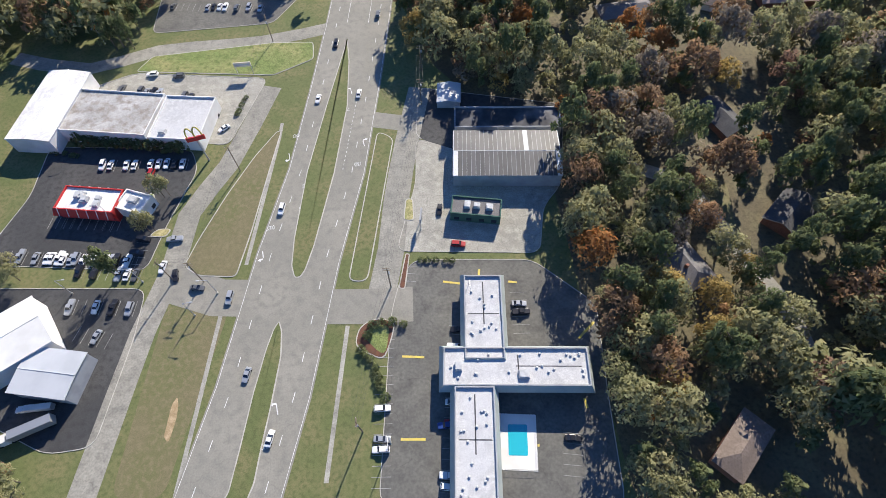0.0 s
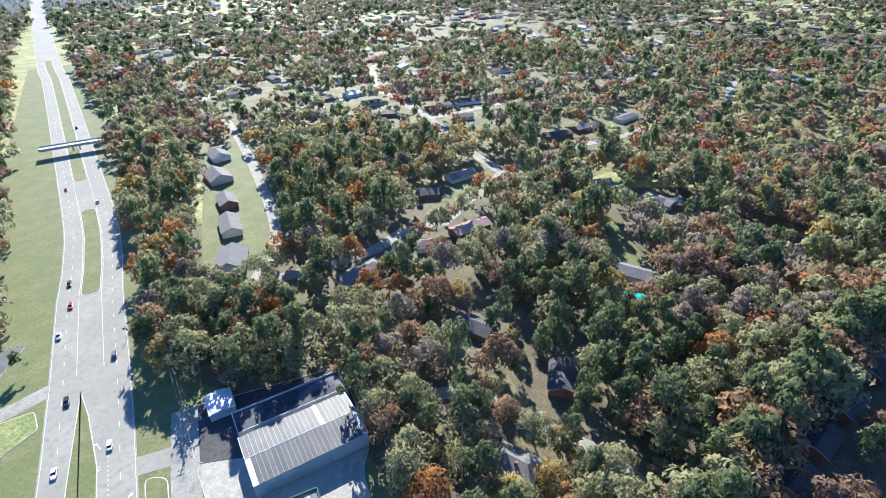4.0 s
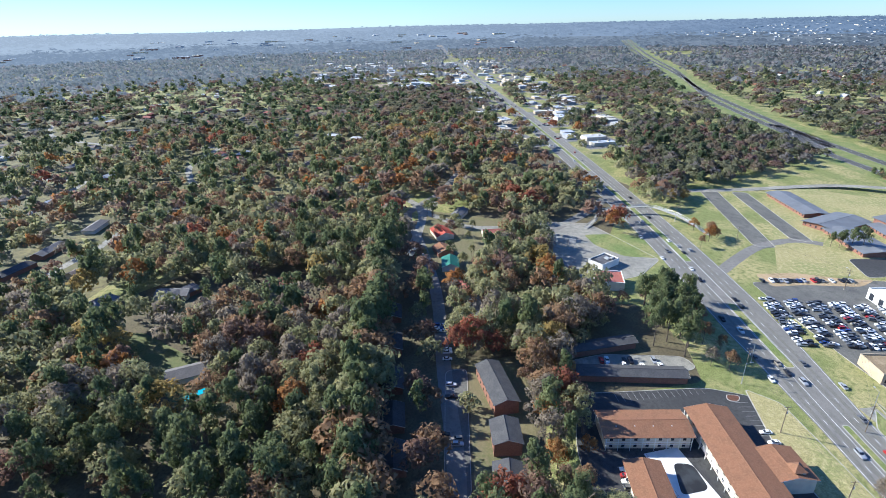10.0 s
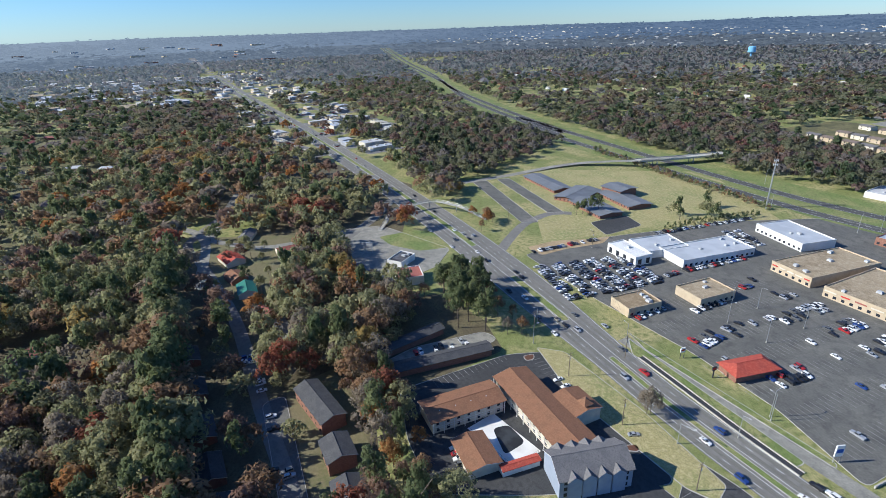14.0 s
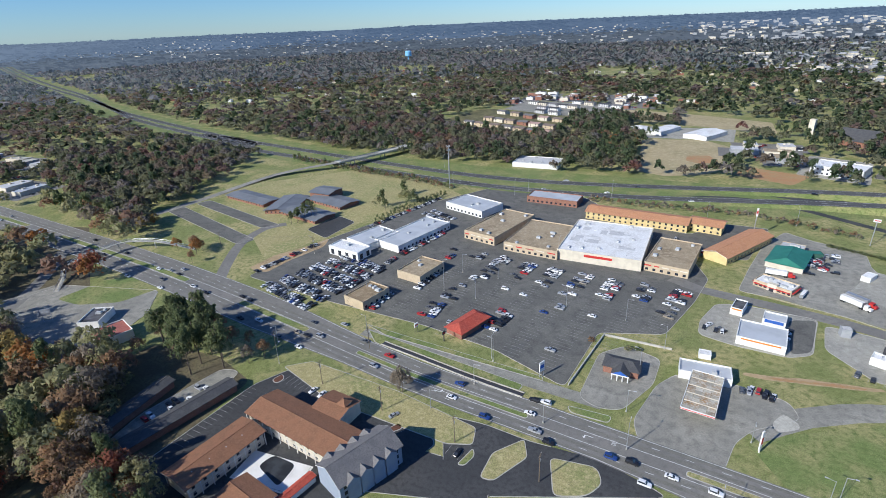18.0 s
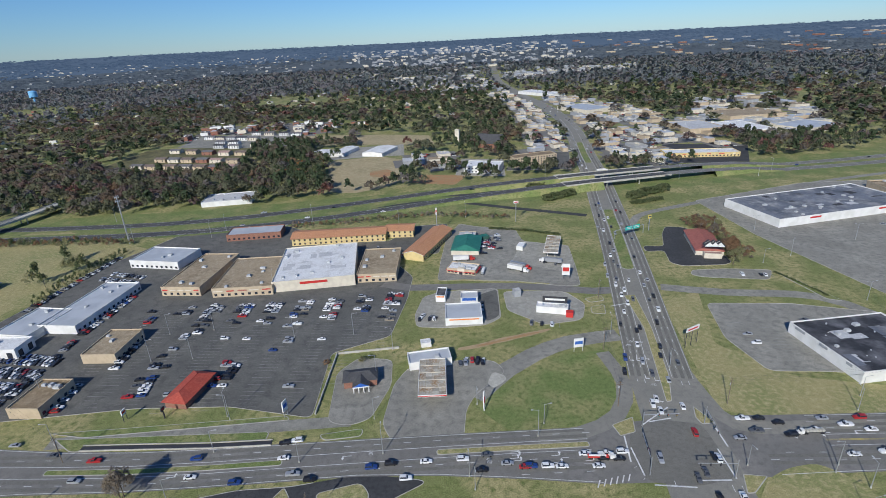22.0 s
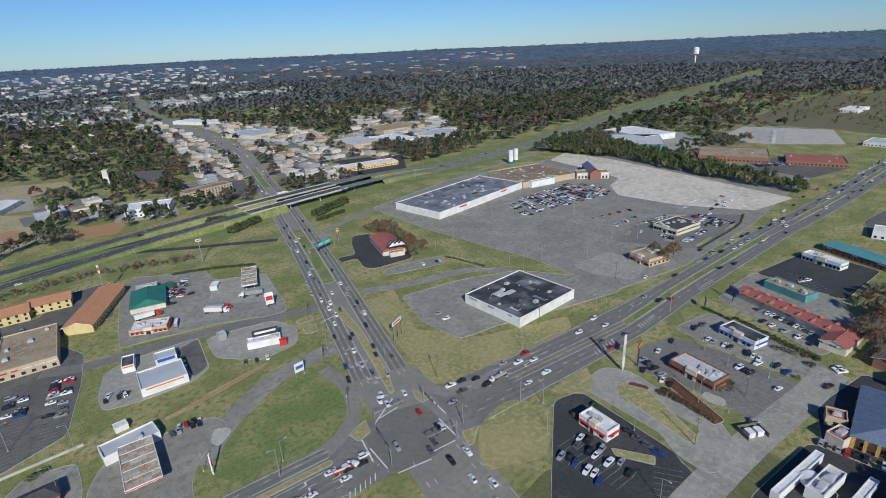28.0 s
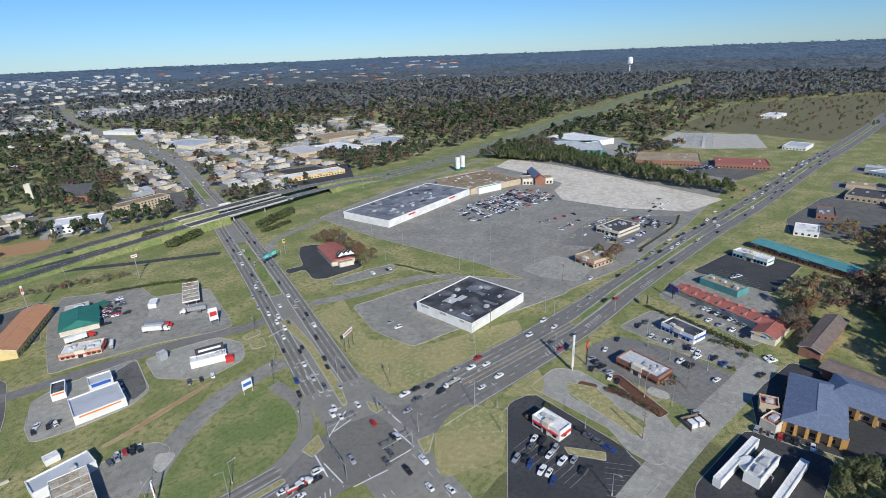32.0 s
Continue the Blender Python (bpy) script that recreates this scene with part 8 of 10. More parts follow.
for p, h in (((76.5, 139.5), 80), ((109.5, 163.5), -100), ((83.5, 163.0), -5), ((105.5, 135.0), 175)):
    signal(p, h)


# ---- lorries ----
def lorry(p, head, body, label, size=1.0):
    """An articulated lorry, or a load of blocks, or a tow lorry with a red bed."""
    ob = thing("lorry", pose(p[0], p[1], 0.05, 0, 0, head) @ Matrix.Scale(size, 4), label, "lorry")
    if "block" in label:
        part("bed", Shape().box(-8, -1.25, 1.1, 3.2, 1.25, 1.4), DARK, ob)
        for k in range(6):
            part("load_block", Shape().box(-7.6 + 1.8 * k, -0.9, 1.4, -6.2 + 1.8 * k, 0.9, 2.7), body, ob)
    elif "tow" in label:
        part("bed", Shape().box(-8, -1.25, 1.1, 3.2, 1.25, 1.7), RED, ob)
        part("tow_arm", Shape().box(-7.5, -0.5, 1.7, 2.0, 0.5, 2.3), WHITE, ob)
    else:
        part("trailer", Shape().box(-8, -1.25, 1.1, 3.2, 1.25, 3.9), body, ob)
        for x in (-8.03, 3.2):
            part("trailer_rim", Shape().box(x, -1.27, 1.1, x + 0.03, 1.27, 3.92), STEEL, ob)
    part("cab", Shape().box(4.0, -1.2, 0.6, 6.0, 1.2, 3.1).box(6.0, -1.1, 0.6, 7.6, 1.1, 1.9), RED if "grey art" in label or "behind" in label else WHITE, ob)
    part("windscreen", Shape().box(6.0, -1.0, 2.0, 6.06, 1.0, 2.9), GLASS, ob)
    part("chassis", Shape().box(-8, -0.5, 0.7, 6, 0.5, 1.1), DARK, ob)
    for sx in (-7, -5.8, 2.2, 3.4, 6.6):
        for sy in (-1.0, 1.0):
            part("wheel", WHEEL, None, ob).matrix_basis = pose(sx, sy, 0.5) @ Matrix.Diagonal((1.5, 1.6, 1.5, 1))


for p, h, mt, lb in (((64.0, 321.4), -36, WHITE, "white articulated lorry parked on the yard"), ((66.6, 325.6), -36, STEEL, "grey articulated lorry parked on the yard"), ((88.4, 331.4), 154, STEEL, "silver tanker lorry parked on the yard"), ((29.0, 345.2), 0, WHITE, "white articulated lorry parked behind the diner"), ((40.2, 323.3), 74, WHITE, "white coach parked beside the diner"), ((62.5, 149.4), -8, WHITE, "white and red tow lorry waiting at the crossing"), ((114.9, -47.8), 0, WHITE, "long white coach beside the grey store"),
                     ((146.5, 153.5), 176, CONC, "white lorry with a load of pale blocks in the queue"), ((246.5, 605.2), 8, WHITE, "white lorry on the freeway"), ((209.6, 572.0), 8, WHITE, "white lorry on the freeway bank"), ((115.4, -41.3), 20, STEEL, "silver trailer beside the grass")):
    lorry(p, h, mt, lb, 0.68 if "block" in lb or "tow" in lb or "coach" in lb else 1.0)


# ---- poles, lamps, wires and signs ----
LAMPS = {}


def lamp_post(p, h=12, arm=2.5, head=0, label="grey steel lamp post with a bracket arm"):
    key = h, arm
    m = pose(p[0], p[1], 0, 0, 0, head)
    if key in LAMPS:
        return copy_thing(LAMPS[key], m)
    ob = thing("street_lamp", m, label, "street lamp", "street lamps")
    part("pole", Shape().cyl(0, 0, 0, h, 0.16, 0.09, 7), STEEL, ob)
    part("base", Shape().cyl(0, 0, 0, 0.7, 0.32, 0.3, 8), CONC, ob)
    for s in ((1, -1) if arm > 3 else (1,)):
        part("arm", Shape().tube((0, 0, h - 0.2), (s * min(arm, 2.5), 0, h + 0.3), 0.07), STEEL, ob)
        part("lamp_head", Shape().box(min(s * 2.2, s * 3.1), -0.18, h + 0.2, max(s * 2.2, s * 3.1), 0.18, h + 0.42), UNIT, ob)
    LAMPS[key] = ob
    return ob


POLES = {}


def utility_pole(p, h=13, head=0):
    m = pose(p[0], p[1], 0, 0, 0, head)
    if h in POLES:
        return copy_thing(POLES[h], m)
    ob = thing("utility_pole", m, "weathered timber utility pole with crossarms", "utility pole", "utility poles")
    part("pole", Shape().cyl(0, 0, 0, h, 0.2, 0.13, 7), TIMBER, ob)
    for z in (h - 0.6, h - 1.8):
        part("crossarm", Shape().box(-1.3, -0.08, z, 1.3, 0.08, z + 0.16), TIMBER, ob)
    part("transformer", Shape().cyl(0.35, 0, h - 3.6, h - 2.6, 0.25), UNIT, ob)
    for x in (-1.1, 1.1):
        part("insulator", Shape().cyl(x, 0, h - 0.45, h - 0.15, 0.07, 0.05, 6), UNIT, ob)
    POLES[h] = ob
    return ob


def wires(run, h=13):
    """Sagging wires from pole to pole."""
    ob = thing("overhead_wires", pose(*run[0][:2], 0), "thin black overhead wires between the poles", "wire")
    base = Vector((*run[0][:2], 0))
    for a, b in zip(run, run[1:]):
        d = Vector((b[0] - a[0], b[1] - a[1], 0))
        n = Vector((-d.y, d.x, 0)).normalized()
        for off, z in ((-1.1, h - 0.2), (0, h - 0.2), (1.1, h - 0.2), (0, h - 3)):
            pts = [Vector((a[0], a[1], z)) - base + n * off + d * t / 8 - Vector((0, 0, 0.016 * d.length * 4 * t / 8 * (1 - t / 8))) for t in range(9)]
            s = Shape()
            for p, q in zip(pts, pts[1:]):
                s.tube(p, q, 0.02, 3)
            part("wire", s, DARK, ob)


for run in ([(-189.0, 145.3), (-151.0, 136.9), (-115.8, 135.0), (-79.7, 133.5), (-44.3, 131.1)], [(-332.3, 224.7), (-259.6, 247.9), (-148.9, 169.5)], [(-6.0, -175.0), (-4.4, -155.6), (11.8, -75.7), (21.9, -31.8)], [(82.2, -85.8), (72.4, -84.3), (64.9, -129.8), (57.4, -201.7)],
            [(79.1, 177.6), (87.8, 220.7), (103.2, 274.1)], [(125.1, 173.9), (200.1, 175.6), (282.0, 181.8)], [(173.3, 70.6), (218.9, 71.4), (267.7, 68.1)]):
    for a, b in zip(run, run[1:] + run[-1:]):
        utility_pole(a, 13, math.degrees(math.atan2(b[1] - a[1], b[0] - a[0])) + 90)
    wires(run)
for p in ((-259.6, 247.9), (-185.8, 215.2), (-155.4, 255.2), (-124.4, 239.2), (-145.8, 239.3), (-89.0, 188.2), (-26.2, 210.2), (-147.6, 266.7), (-123.1, 268.1), (-41.5, 252.7), (-74.2, 253.3), (-101.1, 318.7), (-20.9, 160.5), (-90.6, 190.1), (-19.3, 234.6), (41.2, 163.5)):
    lamp_post(p, 13, 2.5, rnd.choice((0, 90, 180)))
for p in ((252.4, 316.7), (226.2, 368.6), (385.2, 437.7), (386.3, 299.2), (575.4, 378.6), (649.4, 281.7), (272.4, 238.7), (343.8, 228.7), (357.3, 517.6), (249.1, 234.1)):
    lamp_post(p, 12, 4.0, rnd.choice((0, 90, 45)))
for p in ((182.4, 172.3), (113.2, 140.3), (227.4, 308.3), (238.2, 158.2), (249.8, 105.9), (137.4, 114.6), (138.7, 64.8), (204.3, 87.7), (236.5, 87.4), (19.2, 185.6), (45.2, 170.3), (-53.3, 159.5), (11.6, 145.7), (-98.1, 145.8), (-196.0, 152.5)):
    lamp_post(p, 10, 2.4, rnd.choice((0, 90, 180, 270)))
for p in ((-246.6, 430.8), (-173.5, 445.9), (-99.8, 460.5), (-19.5, 427.7), (39.6, 442.2), (141.8, 565.8), (275.6, 525.2), (381.8, 533.6), (-293.0, 493.0), (-180.9, 430.3)):
    lamp_post(p, 14, 2.5, 100)
for p in ((174.5, 163.9), (237, 164), (145, 137.1), (148.2, 126.5), (267.3, 134.6), (205.1, 134.4), (163.2, 90.7), (199.4, 82.6), (201.7, 71.0), (239.9, 70.3), (242.2, 101.6), (253.9, 81.5), (141.6, 134.0), (13.0, 139.5), (96.7, 235.0), (113.0, 201.7), (-25.6, 181.4), (-181.1, 139.1), (-158.5, 180.0), (-89.1, 168.5), (-223.6, 188.0)):
    lamp_post(p, 11, 2.4, rnd.choice((0, 90, 180, 270)))
for p in ((313.6, 275.0), (251.1, 250.4), (352.8, 322.3), (315.2, 337.0), (443.9, 294.9), (446.6, 262.9), (299.3, 218.0), (360.4, 215.7), (258.1, 367.0), (378.3, 293.9)):
    lamp_post(p, 12, 4.0, rnd.choice((0, 90, 45)))
for p in ((73.6, -72.6), (14.3, -28.1), (-12.6, -71.0), (1.1, -229.7), (131.7, -209.5), (92.2, -86.4), (107.1, -112.4), (114.3, -84.7), (126.3, -148.9), (67.3, -79.7)):
    lamp_post(p, 9, 2.3, rnd.choice((0, 90, 180)))


def pylon_sign(p, h, w, hh, board, head, label, post=STEEL, legs=1, bars=RED, name="pylon_sign", z0=None):
    ob = thing(name, pose(p[0], p[1], 0, 0, 0, head), label, "sign")
    for k in range(legs):
        x = 0 if legs == 1 else -w / 2 + 0.3 + k * (w - 0.6) / (legs - 1)
        part("post", Shape().cyl(x, 0, 0, h - hh * 0.5, 0.3 if legs == 1 else 0.14, None, 8), post, ob)
    part("board", Shape().box(-w / 2, -0.25, h - hh, w / 2, 0.25, h), board, ob)
    for y in (-0.28, 0.28):
        part("lettering_bar", Shape().box(-w * 0.4, y - 0.02, h - hh * 0.65, w * 0.4, y + 0.02, h - hh * 0.3), bars, ob)
    return ob


pylon_sign((195.6, 118.0), 20, 1.4, 18, WHITE, 0, "tall white monolith sign pole", WHITE, bars=UNIT)
pylon_sign((204.4, 115.6), 13, 6, 2.4, RED, 20, "red restaurant sign on a dark post", DARK, bars=YELLOW)
pylon_sign((-64.5, 187.8), 8, 3.2, 5, WHITE, 70, "shopping centre pylon sign on two posts", STEEL, 2, BLUE)
pylon_sign((-135.7, 192.7), 6, 2.6, 2.5, WHITE, 80, "small pylon sign by the kerb", DARK, 2)
pylon_sign((-118.6, 192.3), 6, 2.2, 1.8, DARK, 80, "small dark sign on a post", DARK, 1)
pylon_sign((74.9, 220.9), 7.5, 5, 5, WHITE, 5, "white filling station price sign with blue panels", WHITE, 2, BLUE)
pylon_sign((21.8, 181.5), 10, 1.2, 9, WHITE, 60, "narrow tall white price sign", WHITE)
pylon_sign((131.9, 218.8), 11, 9, 2.2, WHITE, 25, "white billboard on dark posts", DARK, 3)
pylon_sign((305.0, 116.2), 9, 9, 3, BLUE, 60, "dark blue billboard on a post", DARK)
pylon_sign((73.6, 262.6), 9.6, 14, 3.6, DARK, -14, "black billboard with white lettering bars", STEEL, 2, WHITE)
pylon_sign((91.6, 303.6), 11, 5, 8, WHITE, -10, "truck stop price sign with red panels", STEEL, 2, RED)
pylon_sign((81.0, 420.6), 19, 4, 2, WHITE, 0, "tall motel sign on a pole", STEEL)
pylon_sign((12.4, 405.9), 22, 1.2, 6, WHITE, 0, "tall slim white motel sign", STEEL)
pylon_sign((284.0, 122.7), 7, 5, 2.5, DARK, 30, "dark billboard on two short posts", DARK, 2, UNIT)
pylon_sign((67.4, -182.1), 6, 7, 2, CREAM, 0, "cream shop sign on two posts", STEEL, 2, UNIT)
pylon_sign((0.1, -98.9), 6, 5, 2.0, GREY_WALL, 80, "bare steel sign frame", STEEL, 2, UNIT)
pylon_sign((-334.9, 106.5), 8, 5, 4, GREY_WALL, 50, "faded sign beside the corner lot", STEEL, 2, UNIT)
pylon_sign((180.5, 381.6), 13, 2.5, 3, YELLOW, 0, "yellow sign on a tall pole", STEEL, bars=DARK)

# the burger sign: a red board under two golden arcs
s_ob = thing("arch_sign", pose(*(77.1, -136.2), 0, 0, 0, 12), "tall sign with two golden arcs over a red board", "sign")
part("post", Shape().cyl(0, 0, 0, 13, 0.35, 0.3, 8), STEEL, s_ob)
part("board", Shape().box(-3.2, -0.3, 11, 3.2, 0.3, 12.8), RED, s_ob)
for cx in (-1.3, 1.3):
    a = Shape()
    arc = [(cx + 1.3 * math.cos(t * math.pi / 10), 0, 12.9 + 4.2 * math.sin(t * math.pi / 10)) for t in range(11)]
    for p, q in zip(arc, arc[1:]):
        a.tube(p, q, 0.28, 5)
    part("arc", a, YELLOW, s_ob)

# green guide signs over the cross road
g_ob = thing("sign_gantry", pose(*(160.7, 371.6), 0, 0, 0, 20), "two green guide signs on a steel gantry over the road", "road sign")
for x in (-14, 14):
    part("post", Shape().cyl(x, 0, 0, 7.5, 0.22, None, 8), STEEL, g_ob)
part("beam", Shape().tube((-14, 0, 7.2), (14, 0, 7.2), 0.22), STEEL, g_ob)
for x in (-1, 6.5):
    b_ob = part("sign_board", Shape().box(x - 3.2, -0.3, 5.6, x + 3.2, -0.1, 8.6), SIGN_GREEN, g_ob)
    for z in (6.4, 7.4):
        part("lettering_bar", Shape().box(x - 2.4, -0.34, z, x + 2.4, -0.3, z + 0.5), PAINT, b_ob)


def mast(p, h, label):
    ob = thing("radio_mast", pose(p[0], p[1], 0), label, "mast")
    part("pole", Shape().cyl(0, 0, 0, h, 0.7, 0.4, 10), STEEL, ob)
    for z in (h - 1, h - 4.5):
        part("platform", Shape().cyl(0, 0, z - 0.2, z, 1.6, 1.6, 8), STEEL, ob)
        for k in range(6):
            a = k * math.pi / 3
            part("aerial", Shape().box(1.6 * math.cos(a) - 0.18, 1.6 * math.sin(a) - 0.18, z - 1, 1.6 * math.cos(a) + 0.18, 1.6 * math.sin(a) + 0.18, z + 1), UNIT, ob)


mast((-249.1, 428.2), 42, "tall grey monopole mast with aerials")


# ---- bridges ----
def bridge(name, line, width, z, label, piers=(), rail=0.9, deck=1.1):
    ob = thing(name, pose(0, 0, 0), label, "bridge")
    run = smooth(line, 8)
    for off, nm, z0, z1, w, mt in ((0, "deck", z - deck, z, width, CONC), (width / 2, "parapet", z - 0.6, z + rail, 0.4, CONC), (-width / 2, "parapet", z - 0.6, z + rail, 0.4, CONC)):
        l, r = offset(offset(run, off), w / 2), offset(offset(run, off), -w / 2)
        s = Shape()
        for i in range(len(run) - 1):
            q = [tuple(p[:2]) for p in (l[i], r[i], r[i + 1], l[i + 1])]
            dz = [run[i].z, run[i].z, run[i + 1].z, run[i + 1].z]
            s.face([(*p, z1 + d) for p, d in zip(q, dz)])
            s.face([(*p, z0 + d) for p, d in zip(q[::-1], dz[::-1])])
            s.face([(*q[0], z0 + dz[0]), (*q[3], z0 + dz[3]), (*q[3], z1 + dz[3]), (*q[0], z1 + dz[0])])
            s.face([(*q[1], z0 + dz[1]), (*q[1], z1 + dz[1]), (*q[2], z1 + dz[2]), (*q[2], z0 + dz[2])])
        part(nm, s, mt, ob)
    for p in piers:
        part("pier", Shape().cyl(p[0], p[1], 0, z - deck, 0.55, None, 8), CONC, ob)
    CLEAR.append([tuple(p[:2]) for p in offset(run, width / 2 + 2)] + [tuple(p[:2]) for p in offset(run, -width / 2 - 2)[::-1]])
    return ob


bridge("freeway_bridge", [(146, 535), (262, 551)], 14, 7.0, "concrete freeway bridge on round piers", [(x, y + 0.14 * (x - 200)) for x in (168, 198, 232) for y in (538, 545)])
bridge("freeway_bridge", [(146, 505.5), (262, 524.5)], 14, 7.0, "concrete freeway bridge on round piers", [(x, y + 0.16 * (x - 200)) for x in (165, 192, 228) for y in (510, 517)])
bridge("road_bridge", [(-408, 445), (-390, 500), (-378, 550)], 11, 7.0, "concrete road bridge over the freeway", [(-402, 462), (-396, 462), (-390, 505), (-384, 505)])
bridge("road_bridge", [(13.9, -504.7), (-34.3, -498.7)], 9, 7.0, "pale concrete bridge over the divided road", [(-8.2, -507.4), (-12.8, -507.6)])
FOOT = smooth([(-372, 128, 0), (-386, 140, 2.4), (-399, 151, 5), (-402, 187, 6), (-388, 199, 6), (-372, 206, 5), (-350, 214, 0.4)], 6)
foot = thing("footbridge", pose(0, 0, 0), "grey steel footbridge with lattice rails over the highway", "footbridge")
fl, fr = offset(FOOT, 1.3), offset(FOOT, -1.3)
s = Shape()
for i in range(len(FOOT) - 1):
    a, b, c, d = fl[i], fr[i], fr[i + 1], fl[i + 1]
    up = Vector((0, 0, 0.35))
    s.face([a, b, c, d])
    s.face([d - up, c - up, b - up, a - up])
    s.face([a - up, d - up, d, a][::-1])
    s.face([b - up, c - up, c, b])
part("deck", s, CONC, foot)
for side in (fl, fr):
    s = Shape()
    for i in range(len(side) - 1):
        a, b = side[i], side[i + 1]
        z0, z1 = Vector((0, 0, 0.1)), Vector((0, 0, 1.5))
        s.tube(a + z1, b + z1, 0.09, 5)
        s.tube(a + z0, b + z1, 0.06, 4)
        s.tube(a + z1, b + z0, 0.06, 4)
        s.tube(a + z0, a + z1, 0.07, 4)
    part("lattice_rail", s, STEEL, foot)
for i in range(3, len(FOOT) - 2, 4):
    if FOOT[i].z > 1.2:
        part("pier", Shape().cyl(FOOT[i].x, FOOT[i].y, 0, FOOT[i].z - 0.3, 0.4, None, 8), CONC, foot)


# ---- pools and yards ----
def pool(deck, water, label, cover=None, kidney=False):
    m, l, d = frame_of(*deck)
    footprint(m, l, d)
    ob = thing("swimming_pool", m, label, "pool")
    part("deck", Shape().prism([(0, 0), (l, 0), (l, d), (0, d)], 0, 0.12), WHITE, ob)
    inv = m.inverted()
    pts = [tuple((inv @ Vector((*p, 0)))[:2]) for p in water]
    part("water", Shape().prism(rounded(pts, 2.5 if kidney else 0.4), 0.1, 0.145), cover or WATER, ob)
    posts = [(0.1 + (l - 0.2) * k / 12, y) for k in range(13) for y in (0.1, d - 0.1)] + [(x, 0.1 + (d - 0.2) * k / 12) for k in range(1, 12) for x in (0.1, l - 0.1)]
    for p in posts:
        part("fence_post", Shape().cyl(p[0], p[1], 0.1, 1.3, 0.04, None, 5), DARK, ob)
    for a, b in (((0, 0.1), (l, 0.1)), ((0, d - 0.1), (l, d - 0.1)), ((0.1, 0), (0.1, d)), ((l - 0.1, 0), (l - 0.1, d))):
        part("fence_rail", Shape().tube((*a, 1.25), (*b, 1.25), 0.03, 4), DARK, ob)


pool([(-14.1, -18.2), (-24.5, -16.7), (-16.6, -32.8)], [(-17.3, -21.5), (-22.5, -20.9), (-23.7, -29.0), (-18.4, -29.6)], "turquoise motel pool in a white fenced deck")
pool([(-117.9, 84.3), (-120.3, 98.2), (-144.7, 81.5)], [(-125.1, 85.1), (-126.8, 95.8), (-138.0, 95.4), (-139.4, 88.6)], "covered motel pool in a white deck", COVER, True)
sheet("pool_house_water", [(-191.1, -109.6), (-198.7, -100.9), (-194.8, -99.5), (-188.3, -108.3)], WATER, 0.1, "blue garden pool", "pool")
p_ob, _, _ = gable_building("poolside_canopy", [(-116.6, 78.7), (-114.7, 93.6), (-119.7, 79.4)], 2.6, 0.3, WHITE, RED_ROOF, "red-roofed canopy beside the covered pool", "canopy", eave=0.4)


# ---- canopies of the filling stations ----
def canopy(abc, h, label, roof=GRAVEL_ROOF, band=RED):
    m, l, d = frame_of(*abc)
    ob = thing("fuel_canopy", m, label, "canopy")
    footprint(m, l, d)
    part("roof", Shape().box(0.3, 0.3, h - 0.9, l - 0.3, d - 0.3, h - 0.37), roof, ob)
    for i in range(4):
        for k in range(10):
            x, y = 0.3 + (l - 0.6) * i / 4, 0.3 + (d - 0.6) * k / 10
            part("roof_panel", Shape().box(x + 0.07, y + 0.03, h - 0.37, x + (l - 0.6) / 4 - 0.07, y + (d - 0.6) / 10 - 0.03, h - 0.31), RUST_PANEL, ob)
    for x0, y0, x1, y1 in ((0, 0, l, 0.28), (0, d - 0.28, l, d), (0, 0.28, 0.28, d - 0.28), (l - 0.28, 0.28, l, d - 0.28)):
        part("fascia", Shape().box(x0, y0, h - 1.0, x1, y1, h), WHITE, ob)
    for k in range(1, 5):
        part("beam", Shape().box(0.3, d * k / 5 - 0.12, h - 0.36, l - 0.3, d * k / 5 + 0.12, h - 0.12), CREAM, ob)
    part("stripe", Shape().box(-0.03, -0.03, h - 0.8, l + 0.03, 0, h - 0.4), band, ob)
    for x in (0.25, 0.75):
        for y in (0.2, 0.5, 0.8):
            part("column", Shape().cyl(l * x, d * y, 0, h - 0.9, 0.25), WHITE, ob)
            part("fuel_pump", Shape().box(l * x - 0.3, d * y + 0.8, 0, l * x + 0.3, d * y + 1.7, 1.9), RED, ob)


canopy([(-6.6, 187.8), (6.1, 187.2), (-5.6, 216.0)], 5.5, "rusty tan filling station canopy with white edge")
canopy([(85.0, 338.0), (94.9, 334.7), (91.7, 370.8)], 6, "tan truck stop canopy", BROWN_ROOF, CREAM)


# ---- suburb and town beyond ----
def houses(area, step, keep, seed, lawn=9.0, limit=1e9):
    """Positions of houses in an area, on a loose grid; keeps the trees off them."""
    r = random.Random(seed)
    xs, ys = [p[0] for p in area], [p[1] for p in area]
    out = []
    x = min(xs)
    while x < max(xs):
        y = min(ys)
        while y < max(ys):
            q = (x + r.uniform(-0.3, 0.3) * step, y + r.uniform(-0.3, 0.3) * step)
            a = np.array([q[0]]), np.array([q[1]])
            if r.random() < keep and inside(*a, area)[0] and not any(inside(*a, c)[0] for c in CLEAR if abs(c[0][0] - q[0]) < 90):
                out.append(q)
            y += step
        x += step
    return out


